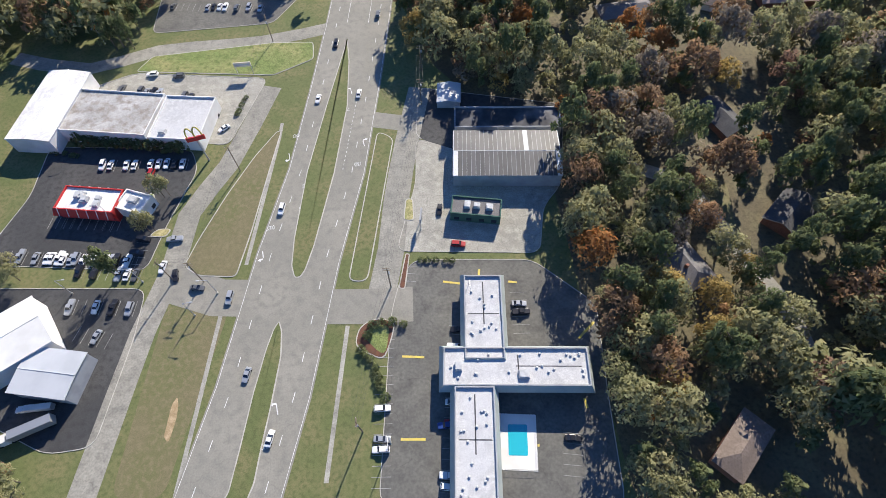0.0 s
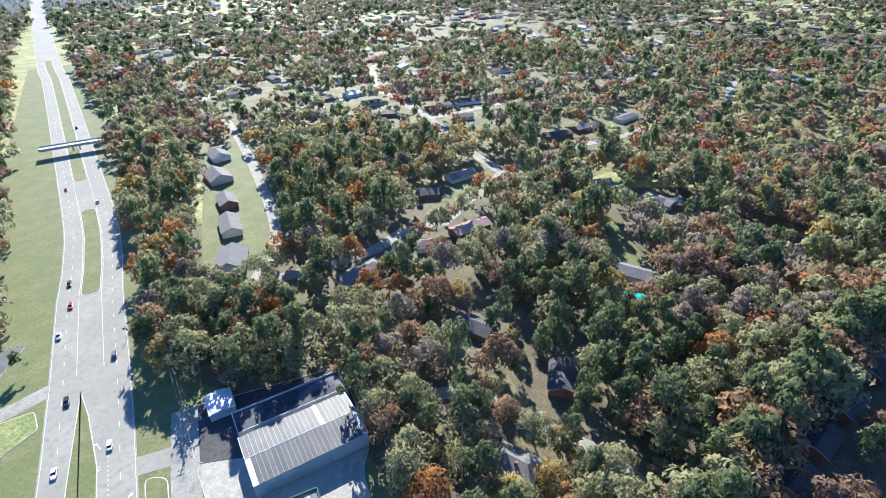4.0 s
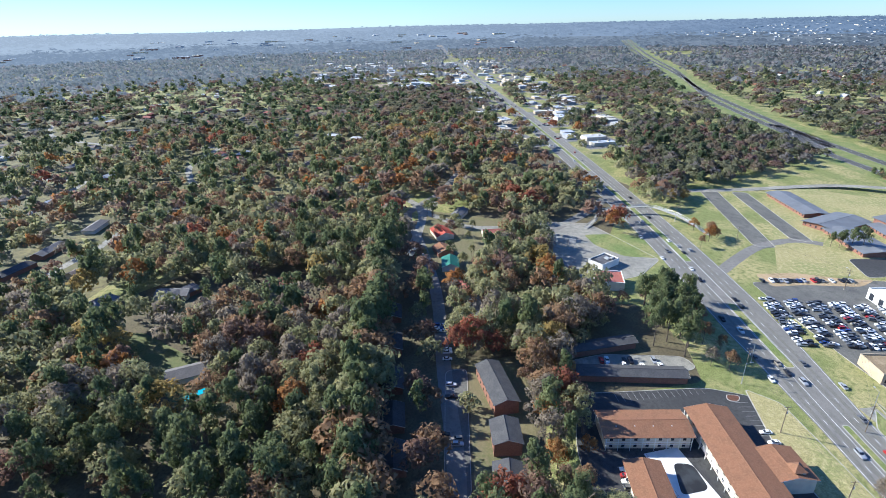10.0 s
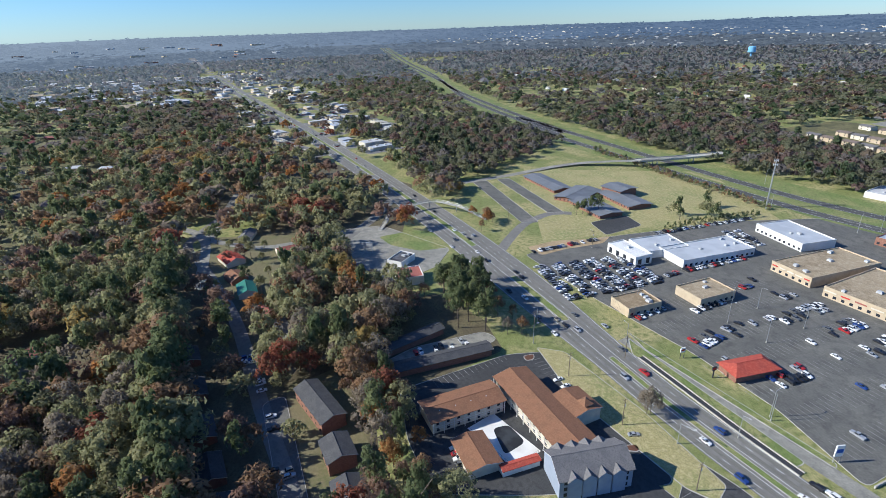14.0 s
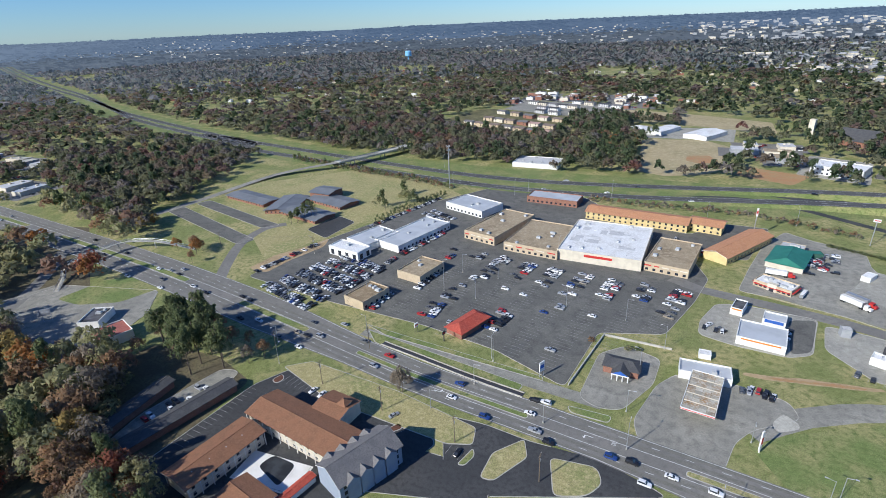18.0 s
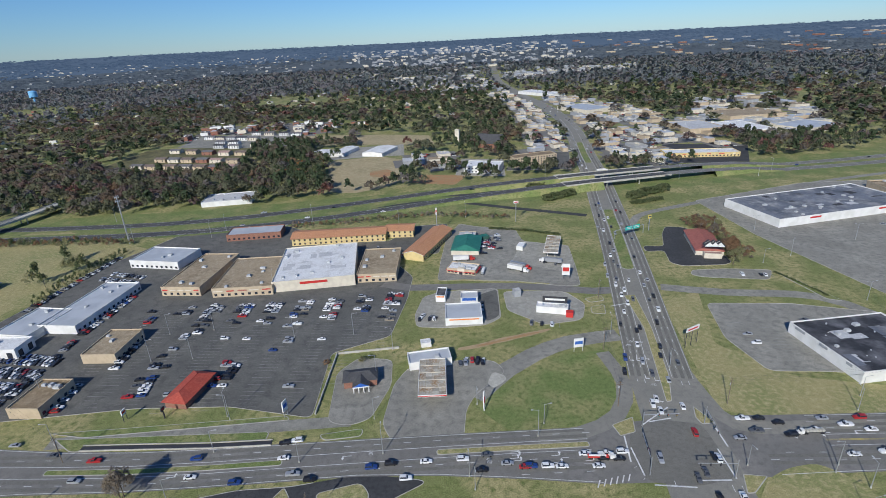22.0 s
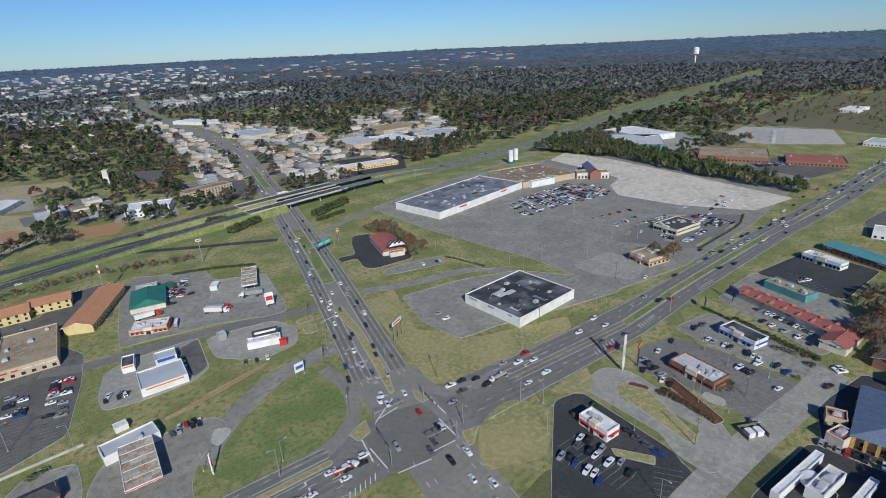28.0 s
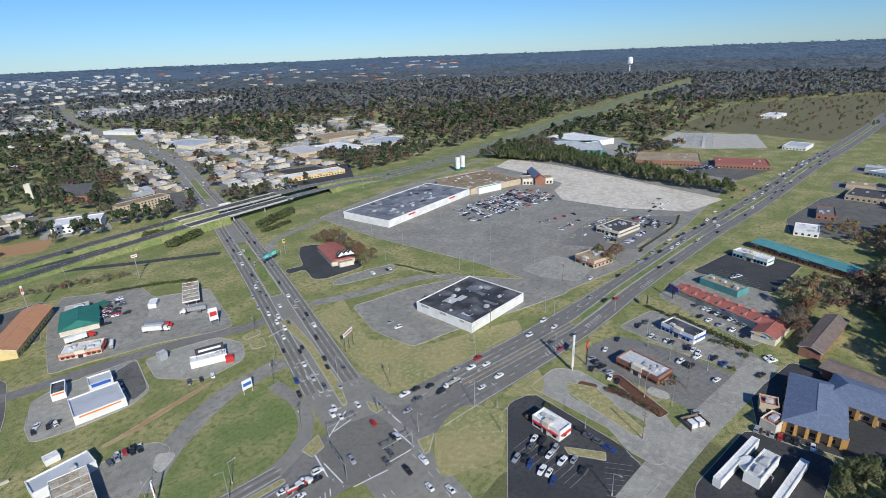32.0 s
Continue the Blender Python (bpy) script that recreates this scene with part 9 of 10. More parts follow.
def inside(px, py, poly):
    x, y = np.array([p[0] for p in poly]), np.array([p[1] for p in poly])
    res = np.zeros(len(px), bool)
    box = (px >= x.min()) & (px <= x.max()) & (py >= y.min()) & (py <= y.max())
    if not box.any():
        return res
    qx, qy = px[box], py[box]
    hit = np.zeros(len(qx), bool)
    j = len(poly) - 1
    for i in range(len(poly)):
        cross = (y[i] > qy) != (y[j] > qy)
        if y[i] != y[j]:
            hit ^= cross & (qx < (x[j] - x[i]) * (qy - y[i]) / (y[j] - y[i]) + x[i])
        j = i
    res[box] = hit
    return res


def road_gap(x, y):
    """How far points lie from the nearest edge of any road."""
    best = np.full(len(x), 1e9)
    for pts, half in ROADS:
        px, py = np.array([p[0] for p in pts]), np.array([p[1] for p in pts])
        for i in range(len(pts) - 1):
            dx, dy = px[i + 1] - px[i], py[i + 1] - py[i]
            t = np.clip(((x - px[i]) * dx + (y - py[i]) * dy) / max(dx * dx + dy * dy, 1e-6), 0, 1)
            best = np.minimum(best, np.hypot(x - px[i] - t * dx, y - py[i] - t * dy) - half)
    return best


kerbs = Shape()
for j, poly in enumerate(PAVED):
    spots = []
    for i, a in enumerate(poly):
        b = poly[(i + 1) % len(poly)]
        length = dist(a, b)
        if length < 0.3 or length > 400:
            continue
        n = max(1, int(length / 4))
        spots += [(a[0] + (b[0] - a[0]) * k / n, a[1] + (b[1] - a[1]) * k / n, (b[0] - a[0]) / n, (b[1] - a[1]) / n) for k in range(n)]
    q = np.array(spots)
    if np.hypot(q[:, 0], q[:, 1]).min() > 620:
        continue
    length = np.hypot(q[:, 2], q[:, 3])
    mx, my = q[:, 0] + q[:, 2] / 2 + q[:, 3] / length, q[:, 1] + q[:, 3] / 2 - q[:, 2] / length
    ok = road_gap(mx, my) > 0.3
    for i, other in enumerate(PAVED):
        if i != j:
            ok &= ~inside(mx, my, other)
    for x, y, dx, dy in q[ok]:
        n = math.hypot(dx, dy)
        ox, oy = dy / n * 0.11, -dx / n * 0.11
        kerbs.prism([(x - ox, y - oy), (x + ox, y + oy), (x + dx + ox, y + dy + oy), (x + dx - ox, y + dy - oy)], 0, 0.16)
structure("kerbs", kerbs, KERB, "pale concrete kerbs round the car parks", "kerb")

ROOFS = [SHINGLE, SHINGLE_BROWN, SHINGLE_DARK, GREY_ROOF, DULL_RED_ROOF, SHINGLE_BROWN]
WALLS = [BRICK, WHITE, CREAM, TAN, BRICK]
SUBURB = [(-130, -200), (-70, -260), (-70, -950), (-1000, -1000), (-1100, -120), (-620, -40), (-430, -110), (-330, -200), (-210, -215)]
sheet("suburb_ground", SUBURB, SUBURBAN, 0.006, "leaf-strewn suburban lawns", "ground", clear=False)
HILL_HOUSES = [
    (-173, -201, 178, 24, FADED_ROOF), (-144, -200, 150, 16, SHINGLE_BROWN), (-217, -263, 177, 21, SHINGLE), (-99, -200, 5, 24, SHINGLE), (-182, -254, 150, 13, SHINGLE_DARK), (-289, -148, 139, 21, SHINGLE), (-298, -89, 112, 20, DULL_RED_ROOF), (-283, -191, 149, 13, SLATE_METAL), (-331, -228, 161, 24, SHINGLE_BROWN), (-334, -277, 163, 24, SHINGLE_DARK), (-367, -275, 174, 24, SHINGLE), (-416, -268, 1, 24, SHINGLE), (-289, -152, 88, 19, SHINGLE)]
STREET_HOUSES = [
    (-308, -406, 1, 24, SHINGLE), (-341, -402, 164, 24, SHINGLE_DARK), (-307, -366, 150, 14, SHINGLE), (-372, -396, 173, 22, SHINGLE_BROWN), (-334, -358, 156, 16, SHINGLE), (-395, -488, 177, 24, SHINGLE), (-459, -480, 160, 24, DULL_RED_ROOF), (-315, -447, 8, 21, FADED_ROOF), (-494, -348, 171, 24, GREY_ROOF), (-531, -265, 157, 21, SHINGLE), (-536, -192, 146, 24, SHINGLE), (-659, -157, 161, 24, SHINGLE_DARK), (-539, -300, 144, 15, CREAM), (-447, -408, 166, 15, SHINGLE_BROWN)]
FIELD_HOUSES = [
    (-230, -506, 4, 23, GRAVEL_ROOF), (-288, -562, 179, 24, SHINGLE), (-266, -503, 180, 20, WHITE_ROOF), (-265, -461, 167, 19, SHINGLE_DARK), (-226, -461, 148, 13, GRAVEL_ROOF), (-257, -420, 148, 16, GRAVEL_ROOF), (-527, -674, 169, 24, SHINGLE), (-525, -615, 154, 24, SHINGLE), (-519, -569, 165, 21, SHINGLE), (-613, -823, 3, 24, GRAVEL_ROOF), (-654, -709, 2, 24, WHITE_ROOF), (-659, -612, 175, 24, GREY_ROOF), (-607, -533, 168, 24, SHINGLE), (-444, -754, 172, 16, GRAVEL_ROOF), (-436, -711, 6, 17, WHITE_ROOF), (-380, -683, 164, 14, DULL_RED_ROOF), (-378, -578, 31, 24, GREY_ROOF)]

SEEN = [(q[0], q[1]) for run in (HILL_HOUSES, STREET_HOUSES, FIELD_HOUSES) for q in run]


def house_plot(x, y, a, l, d, roof, wall, label, hip):
    """A house on an open plot that the trees keep off, wider on the side of the street."""
    u, n = (math.cos(a), math.sin(a)), (-math.sin(a), math.cos(a))
    q = (x - u[0] * l / 2 - n[0] * d / 2, y - u[1] * l / 2 - n[1] * d / 2)
    b, c = (q[0] + u[0] * l, q[1] + u[1] * l), (q[0] + n[0] * d, q[1] + n[1] * d)
    gable_building("house", [q, b, c], 3, 0.38, wall, roof, label, "house", hip=hip, group="suburban houses")
    r = math.hypot(x, y)
    w, f = 9, min(20, r * 0.05)
    CLEAR.append([(x + u[0] * (l / 2 + w) * i + n[0] * (d / 2 + w * 0.6) * k - x / r * (f if (u[0] * i * l + n[0] * k * d) * x + (u[1] * i * l + n[1] * k * d) * y < 0 else 0), y + u[1] * (l / 2 + w) * i + n[1] * (d / 2 + w * 0.6) * k - y / r * (f if (u[0] * i * l + n[0] * k * d) * x + (u[1] * i * l + n[1] * k * d) * y < 0 else 0)) for i, k in ((-1, -1), (1, -1), (1, 1), (-1, 1))])


ROOF_WORDS = {SHINGLE: "grey shingled", SHINGLE_BROWN: "brown shingled", SHINGLE_DARK: "dark shingled", GREY_ROOF: "pale grey", DULL_RED_ROOF: "faded red", FADED_ROOF: "faded pink", GRAVEL_ROOF: "tan", WHITE_ROOF: "white", CREAM: "cream", SLATE_METAL: "blue-grey"}
for run, depth in ((HILL_HOUSES, 10), (STREET_HOUSES, 9.5), (FIELD_HOUSES, 10)):
    for k, (x, y, a, l, roof) in enumerate(run):
        house_plot(x, y, radians(a), l, depth, roof, WALLS[k % 5], "low suburban house with a %s roof among trees" % ROOF_WORDS[roof], (0, 3.5)[k % 2])
for q in houses(SUBURB, 46, 0.5, 21):
    if math.hypot(*q) > 560 and min(dist(q, o) for o in SEEN) > 38:
        roof = rnd.choice(ROOFS)
        house_plot(q[0], q[1], radians(rnd.choice((170, 80)) + rnd.uniform(-10, 10)), rnd.uniform(16, 23), rnd.uniform(9, 11), roof, rnd.choice(WALLS), "suburban house with a low %s roof, far off" % ROOF_WORDS[roof], 3.5)
for k, pts in enumerate(([(-151, -212), (-184, -223), (-213, -234), (-240, -244), (-241, -280), (-198, -244), (-167, -233)], [(-209, -490), (-262, -486), (-321, -468), (-389, -484), (-399, -557), (-377, -640), (-264, -592)], [(-299, -248), (-348, -264), (-425, -245), (-500, -218), (-466, -200), (-375, -225), (-313, -228)], [(-610, -350), (-700, -290), (-690, -225), (-540, -195), (-490, -236), (-508, -298)], [(-58, -211), (-65, -202), (-75, -206), (-69, -230)])):
    sheet("lawn_suburb_%d" % k, pts, SOUTH_GRASS if k == 0 else SUBURBAN, 0.024 + 0.002 * k, "open sunny front lawns of the houses", "lawn", clear=k in (0, 4))


def town(name, area, count, size, height, label, seed, pal, yards=True, angle=8.0):
    """Far buildings of a district: walls and roofs of many boxes in one mesh, on paved yards."""
    r = random.Random(seed)
    xs, ys = [p[0] for p in area], [p[1] for p in area]
    s, yard, lot = Shape(), Shape(), Shape()
    made = tries = 0
    taken = []
    while made < count and tries < count * 14:
        tries += 1
        x, y = r.uniform(min(xs), max(xs)), r.uniform(min(ys), max(ys))
        a = np.array([x]), np.array([y])
        l, d, h = r.uniform(*size), r.uniform(*size) * 0.6, r.uniform(*height)
        if not inside(*a, area)[0] or any(inside(*a, c)[0] for c in CLEAR if abs(c[0][0] - x) < 120) or any(dist(t, (x, y)) < (t[2] + l) * 0.55 for t in taken):
            continue
        taken.append((x, y, l))
        t = radians(angle + r.choice((0, 90)) + r.uniform(-5, 5))
        c, n = (math.cos(t), math.sin(t)), (-math.sin(t), math.cos(t))

        def at(p, q):
            return (x + c[0] * p + n[0] * q, y + c[1] * p + n[1] * q)
        z = rise(x, y)
        s.prism([at(-l / 2, -d / 2), at(l / 2, -d / 2), at(l / 2, d / 2), at(-l / 2, d / 2)], z - 1, z + h, r.randrange(3), 3 + r.randrange(4))
        if l > 16:
            for _ in range(2):
                p, q = r.uniform(-0.3, 0.3) * l, r.uniform(-0.3, 0.3) * d
                s.prism([at(p - 1.5, q - 1), at(p + 1.5, q - 1), at(p + 1.5, q + 1), at(p - 1.5, q + 1)], z + h, z + h + 1.3, 0)
        g = 12 if l > 16 else 4
        o = [at(-l / 2 - g, -d / 2 - g), at(l / 2 + g, -d / 2 - g), at(l / 2 + g, d / 2 + g), at(-l / 2 - g, d / 2 + g)]
        CLEAR.append(o)
        if yards and abs(x) < 1500:
            for k in range(r.randrange(4, 12)):
                p, q, cc = r.uniform(-0.55, 0.5) * l, -d / 2 - r.choice((4.5, 10.0)), r.choice((0, 0, 1, 1, 2, 3, 4))
                lot.prism([at(p - 0.9, q - 2.3), at(p + 0.9, q - 2.3), at(p + 0.9, q + 2.3), at(p - 0.9, q + 2.3)], z + 0.3, z + 0.95, cc)
                lot.prism([at(p - 0.75, q - 1.5), at(p + 0.75, q - 1.5), at(p + 0.75, q + 0.8), at(p - 0.75, q + 0.8)], z + 0.95, z + 1.45, 1)
        if yards:
            yard.face([(*p, rise(*p) + 0.03 + 0.002 * (made % 9)) for p in o])
        made += 1
    tagged(part(name, s, pal, None), label, "buildings", "", "stuff")
    if yards:
        if lot.f:
            tagged(part("parked_cars", lot, PAINTS, None), "cars parked in the yards of the shops", "cars", "", "stuff")
        structure(name.replace("district", "yards"), yard, HIGHWAY, "grey asphalt yards of the district", "yard")


SHOPS = [CREAM, GREY_WALL, TAN, GREY_ROOF, CONC, METAL_ROOF, GRAVEL_ROOF]
TOWN = [GREY_WALL, CREAM, GREY_WALL, GREY_ROOF, CONC, METAL_ROOF, SHINGLE]
DULL = [TAN, GREY_WALL, BRICK, GREY_WALL, CONC, METAL_ROOF, SHINGLE]
HOMES = [WHITE, BRICK, CREAM, SHINGLE, SHINGLE_BROWN, GREY_ROOF, SHINGLE_BROWN]
town("shop_district_north", [(135, 660), (170, 790), (190, 930), (215, 1200), (200, 1500), (262, 1500), (264, 1200), (240, 930), (205, 670)], 70, (9, 24), (3.5, 5.5), "pale shops and yards on one side of the road to the town", 31, SHOPS)
town("shop_district_north_east", [(235, 610), (262, 770), (298, 960), (312, 1200), (310, 1480), (400, 1300), (470, 950), (420, 690), (400, 600)], 95, (10, 30), (3.5, 6), "pale shops and yards on the other side of the road", 39, SHOPS)
town("works_district_north", [(440, 720), (470, 900), (640, 1180), (800, 1170), (680, 860), (560, 720)], 30, (22, 52), (4, 7), "pale works halls among trees", 32, SHOPS)
town("shop_district_west", [(-2400, 190), (-1000, 210), (-620, 205), (-620, 250), (-720, 300), (-1000, 330), (-2400, 330)], 100, (14, 34), (4, 6), "shops and yards along the highway", 33, SHOPS)
town("shop_district_west_south", [(-2200, 80), (-900, 110), (-680, 130), (-680, 160), (-2200, 150)], 38, (18, 40), (4, 7), "shops along the south side of the highway", 34, SHOPS)
town("flats_district", [(-420, 960), (-440, 1100), (-130, 1100), (-150, 960)], 30, (15, 24), (5, 7), "rows of two-storey flats", 35, HOMES, angle=4)
town("works_district_west", [(-2300, -450), (-1400, -250), (-1300, 30), (-2300, 60)], 50, (30, 80), (5, 8), "long pale works halls", 36, SHOPS)
town("sheds_field", [(-10, 640), (-5, 720), (60, 720), (50, 640)], 6, (18, 34), (4, 6), "white sheds beside the sports field", 37, SHOPS)
town("shop_district_east", [(480, -40), (480, 90), (1300, 95), (1300, -40)], 20, (16, 30), (4, 6), "shops along the south side of the highway", 38, SHOPS)
town("home_district_north", [(-1500, 700), (-1600, 1900), (200, 2000), (140, 1000), (-130, 960), (-450, 980)], 240, (10, 17), (4, 6), "houses among the trees to the north", 40, HOMES, yards=False)
town("home_district_north_east", [(560, 1300), (420, 2200), (2200, 2200), (2400, 900), (1100, 900)], 130, (10, 18), (4, 6), "houses among the trees to the north-east", 41, HOMES, yards=False)
town("home_district_south_west", [(-1100, -120), (-1100, -1000), (-2300, -1300), (-2300, -500), (-1400, -260)], 150, (10, 18), (4, 6), "houses among the trees", 42, HOMES, yards=False)
town("home_district_south", [(-60, -1000), (-1000, -1050), (-1500, -2200), (-100, -2200)], 150, (10, 18), (4, 6), "houses among the trees", 43, HOMES, yards=False)
town("town_district_centre", [(-300, 2350), (-500, 4200), (1100, 4200), (900, 2400)], 380, (12, 44), (4, 12), "pale blocks of the town centre", 44, TOWN, yards=False)
town("town_district_core", [(40, 1560), (-200, 2300), (250, 2300), (268, 1560)], 130, (10, 34), (4, 8), "pale halls and shops of the town", 48, TOWN)
town("town_district_core_east", [(330, 1950), (370, 2320), (1000, 2400), (900, 2150), (560, 2020)], 120, (12, 40), (4, 8), "pale halls and shops of the town", 49, TOWN)
town("town_district_west", [(-3500, 1600), (-3800, 2900), (-600, 4300), (-500, 2400), (-1600, 2000)], 520, (9, 26), (3, 6), "pale halls and houses of the town", 45, TOWN, yards=False)
town("town_district_east", [(900, 2300), (1200, 4200), (3200, 3200), (2300, 2100)], 80, (22, 60), (5, 10), "pale halls and houses of the town", 46, DULL, yards=False)
town("town_district_south_west", [(-2400, -2200), (-3900, -1700), (-4300, 700), (-2500, 600), (-2400, -400)], 60, (25, 90), (5, 9), "pale halls far off", 47, DULL, yards=False)


def water_tower(x, y, h, r, mat, label):
    ob = thing("water_tower", pose(x, y, rise(x, y)), label, "water tower")
    s = Shape()
    prof = [(0.35, 0), (0.35, 0.02), (1, 0.12), (1, 0.8), (0.75, 0.95), (0.1, 1.0)]
    for (a, z0), (b, z1) in zip(prof, prof[1:]):
        for k in range(16):
            t0, t1 = 2 * math.pi * k / 16, 2 * math.pi * (k + 1) / 16
            s.face([(r * a * math.cos(t0), r * a * math.sin(t0), h * (0.5 + 0.5 * z0)), (r * a * math.cos(t1), r * a * math.sin(t1), h * (0.5 + 0.5 * z0)), (r * b * math.cos(t1), r * b * math.sin(t1), h * (0.5 + 0.5 * z1)), (r * b * math.cos(t0), r * b * math.sin(t0), h * (0.5 + 0.5 * z1))])
    part("tank", s, mat, ob)
    part("stem", Shape().cyl(0, 0, 0, h * 0.52, r * 0.3, r * 0.2, 10), mat, ob)


WT_BLUE = material("water_tower_blue", (0.20, 0.46, 0.72), rough=0.5)
water_tower(-1290, 1917, 48, 13, WT_BLUE, "pale blue water tower above the trees")
water_tower(2700, 1395, 75, 14, WHITE, "white water tower on the skyline")


# ---- trees ----
def crown_points(kind, n, seed):
    """Centres and outward ways of the leaf clumps of a crown of unit height and width."""
    r = np.random.default_rng(seed)
    k = 22 if kind == "pine" else 30
    a, q = r.uniform(0, 2 * math.pi, k), np.sqrt(r.uniform(0.0, 1, k)) * 0.40
    if kind == "pine":
        z = r.uniform(0.46, 0.93, k)
        q *= np.clip(1.45 - z, 0.25, 0.95) * r.uniform(0.6, 1.15, k)
        rad = r.uniform(0.085, 0.15, k) * (1.35 - z * 0.5)
    else:
        z = 0.84 - 1.9 * q * q + r.uniform(-0.16, 0.06, k)
        rad = r.uniform(0.10, 0.17, k)
    c = np.stack([q * np.cos(a), q * np.sin(a), z], 1)
    w = r.integers(0, k, n)
    d = r.normal(0, 1, (n, 3))
    d[:, 2] = np.abs(d[:, 2]) * 1.15 - 0.4
    d /= np.linalg.norm(d, axis=1)[:, None]
    p = c[w] + d * rad[w, None] * np.array([1, 1, 0.8]) * r.uniform(0.7, 1.1, n)[:, None]
    return p, d


def crown_quads(kind, n, size, seed):
    """Four corners of each clump of a unit crown, and its outward way: arrays n x 4 x 3 and n x 3."""
    r = np.random.default_rng(seed + 99)
    p, d = crown_points(kind, n, seed)
    nrm = d + r.normal(0, 0.4, (n, 3)) + np.array([0, 0, 0.3])
    nrm /= np.linalg.norm(nrm, axis=1)[:, None]
    u = np.cross(nrm, r.normal(0, 1, (n, 3)))
    u /= np.linalg.norm(u, axis=1)[:, None]
    v = np.cross(nrm, u)
    s = size * r.uniform(0.55, 1.3, (n, 1))
    q = []
    for a, b in ((-1, -1), (1, -1), (1, 1), (-1, 1)):
        q.append(p + u * s * a * r.uniform(0.5, 1.1, (n, 1)) + v * s * b * r.uniform(0.5, 1.1, (n, 1)) - nrm * s * r.uniform(0, 0.5, (n, 1)))
    out = p - np.array([0, 0, 0.5])
    out /= np.linalg.norm(out, axis=1)[:, None]
    out = 0.5 * d + 0.35 * out + 0.4 * nrm
    return np.stack(q, 1), out / np.linalg.norm(out, axis=1)[:, None]


def mesh_of_quads(name, quads, mats, index=None, k=4, ways=None):
    """One mesh of many leaf clumps; ways rounds their shading like the crown they sit on."""
    me = bpy.data.meshes.new(name)
    q = np.asarray(quads, dtype=np.float32)[..., :k, :].reshape(-1, 3)
    n = len(q) // k
    me.vertices.add(k * n)
    me.vertices.foreach_set("co", q.ravel())
    me.loops.add(k * n)
    me.loops.foreach_set("vertex_index", np.arange(k * n, dtype=np.int32))
    me.polygons.add(n)
    me.polygons.foreach_set("loop_start", np.arange(0, k * n, k, dtype=np.int32))
    for m in mats:
        me.materials.append(m)
    if index is not None:
        me.polygons.foreach_set("material_index", np.asarray(index, dtype=np.int32))
    me.update()
    if ways is not None:
        w = np.repeat(np.asarray(ways, dtype=np.float32).reshape(-1, 3), k, axis=0)
        me.attributes.new("custom_normal", "FLOAT_VECTOR", "POINT").data.foreach_set("vector", w.ravel())
        me.update()
    return me


def trunk_shape(kind, seed):
    r = random.Random(seed)
    s = Shape()
    top = 0.9 if kind == "pine" else 0.55
    s.cyl(0, 0, -0.02, top, 0.022, 0.008, 7)
    for k in range(6):
        a, z = r.uniform(0, 6.28), r.uniform(0.35, top * 0.95)
        l = r.uniform(0.14, 0.3)
        s.tube((0, 0, z), (math.cos(a) * l, math.sin(a) * l, z + l * r.uniform(0.3, 0.9)), 0.007, 4)
    return s


def wave(x, y, s, k=0.0):
    """Smooth value between 0 and 1, varying over about s metres."""
    return 0.5 + 0.25 * (np.sin(x / s * 2.1 + k) * np.cos(y / s * 1.7 + 2 * k) + np.sin((x + y) / s * 1.3 + 1.7 * k) * np.cos((x - y) / s * 0.9 + k * 3))


OPEN = [
    [(-330, 128), (-235, 100), (-205, 62), (-110, 60), (-60, 20), (-48, -10), (-48, -120), (-10, -180), (20, -215), (70, -240), (140, -205), (180, -190), (180, -60), (125, -20), (230, -20), (420, 30), (750, 50),
     (1500, 20), (1500, 260), (1050, 320), (640, 330), (560, 560), (420, 590), (0, 560), (-230, 500), (-560, 480), (-480, 310), (-420, 215)],
    [(-330, 128), (-620, 160), (-2400, 120), (-2400, 240), (-1000, 270), (-700, 230), (-420, 215)],
    [(120, 640), (165, 1000), (195, 1500), (150, 2400), (900, 2400), (500, 1950), (330, 1500), (470, 980), (420, 680), (410, 600)],
    [(-110, 560), (30, 600), (100, 640), (150, 900), (-20, 900), (-80, 720)],
    [(60, -230), (-8, -215), (-12, -280), (-30, -400), (-50, -800), (-70, -1300), (-10, -1300), (25, -700), (38, -400), (48, -230)]]


def scatter(r0, r1, step, keep=1.0):
    n = int(2 * r1 / step)
    gx, gy = np.meshgrid(np.arange(n) * step - r1, np.arange(n) * step - r1)
    x = gx.ravel() + rng.uniform(-0.45, 0.45, gx.size) * step
    y = gy.ravel() + rng.uniform(-0.45, 0.45, gx.size) * step
    r = np.hypot(x, y)
    ok = (r >= r0) & (r < r1)
    x, y = x[ok], y[ok]
    ok = rng.uniform(0, 1, len(x)) < keep
    x, y = x[ok], y[ok]
    bad = np.zeros(len(x), bool)
    for poly in OPEN[:1] + OPEN[4:] + CLEAR:
        bad |= inside(x, y, poly)
    for poly in OPEN[1:4]:
        bad |= inside(x, y, poly) & (rng.uniform(0, 1, len(x)) < 0.5)
    return x[~bad], y[~bad]


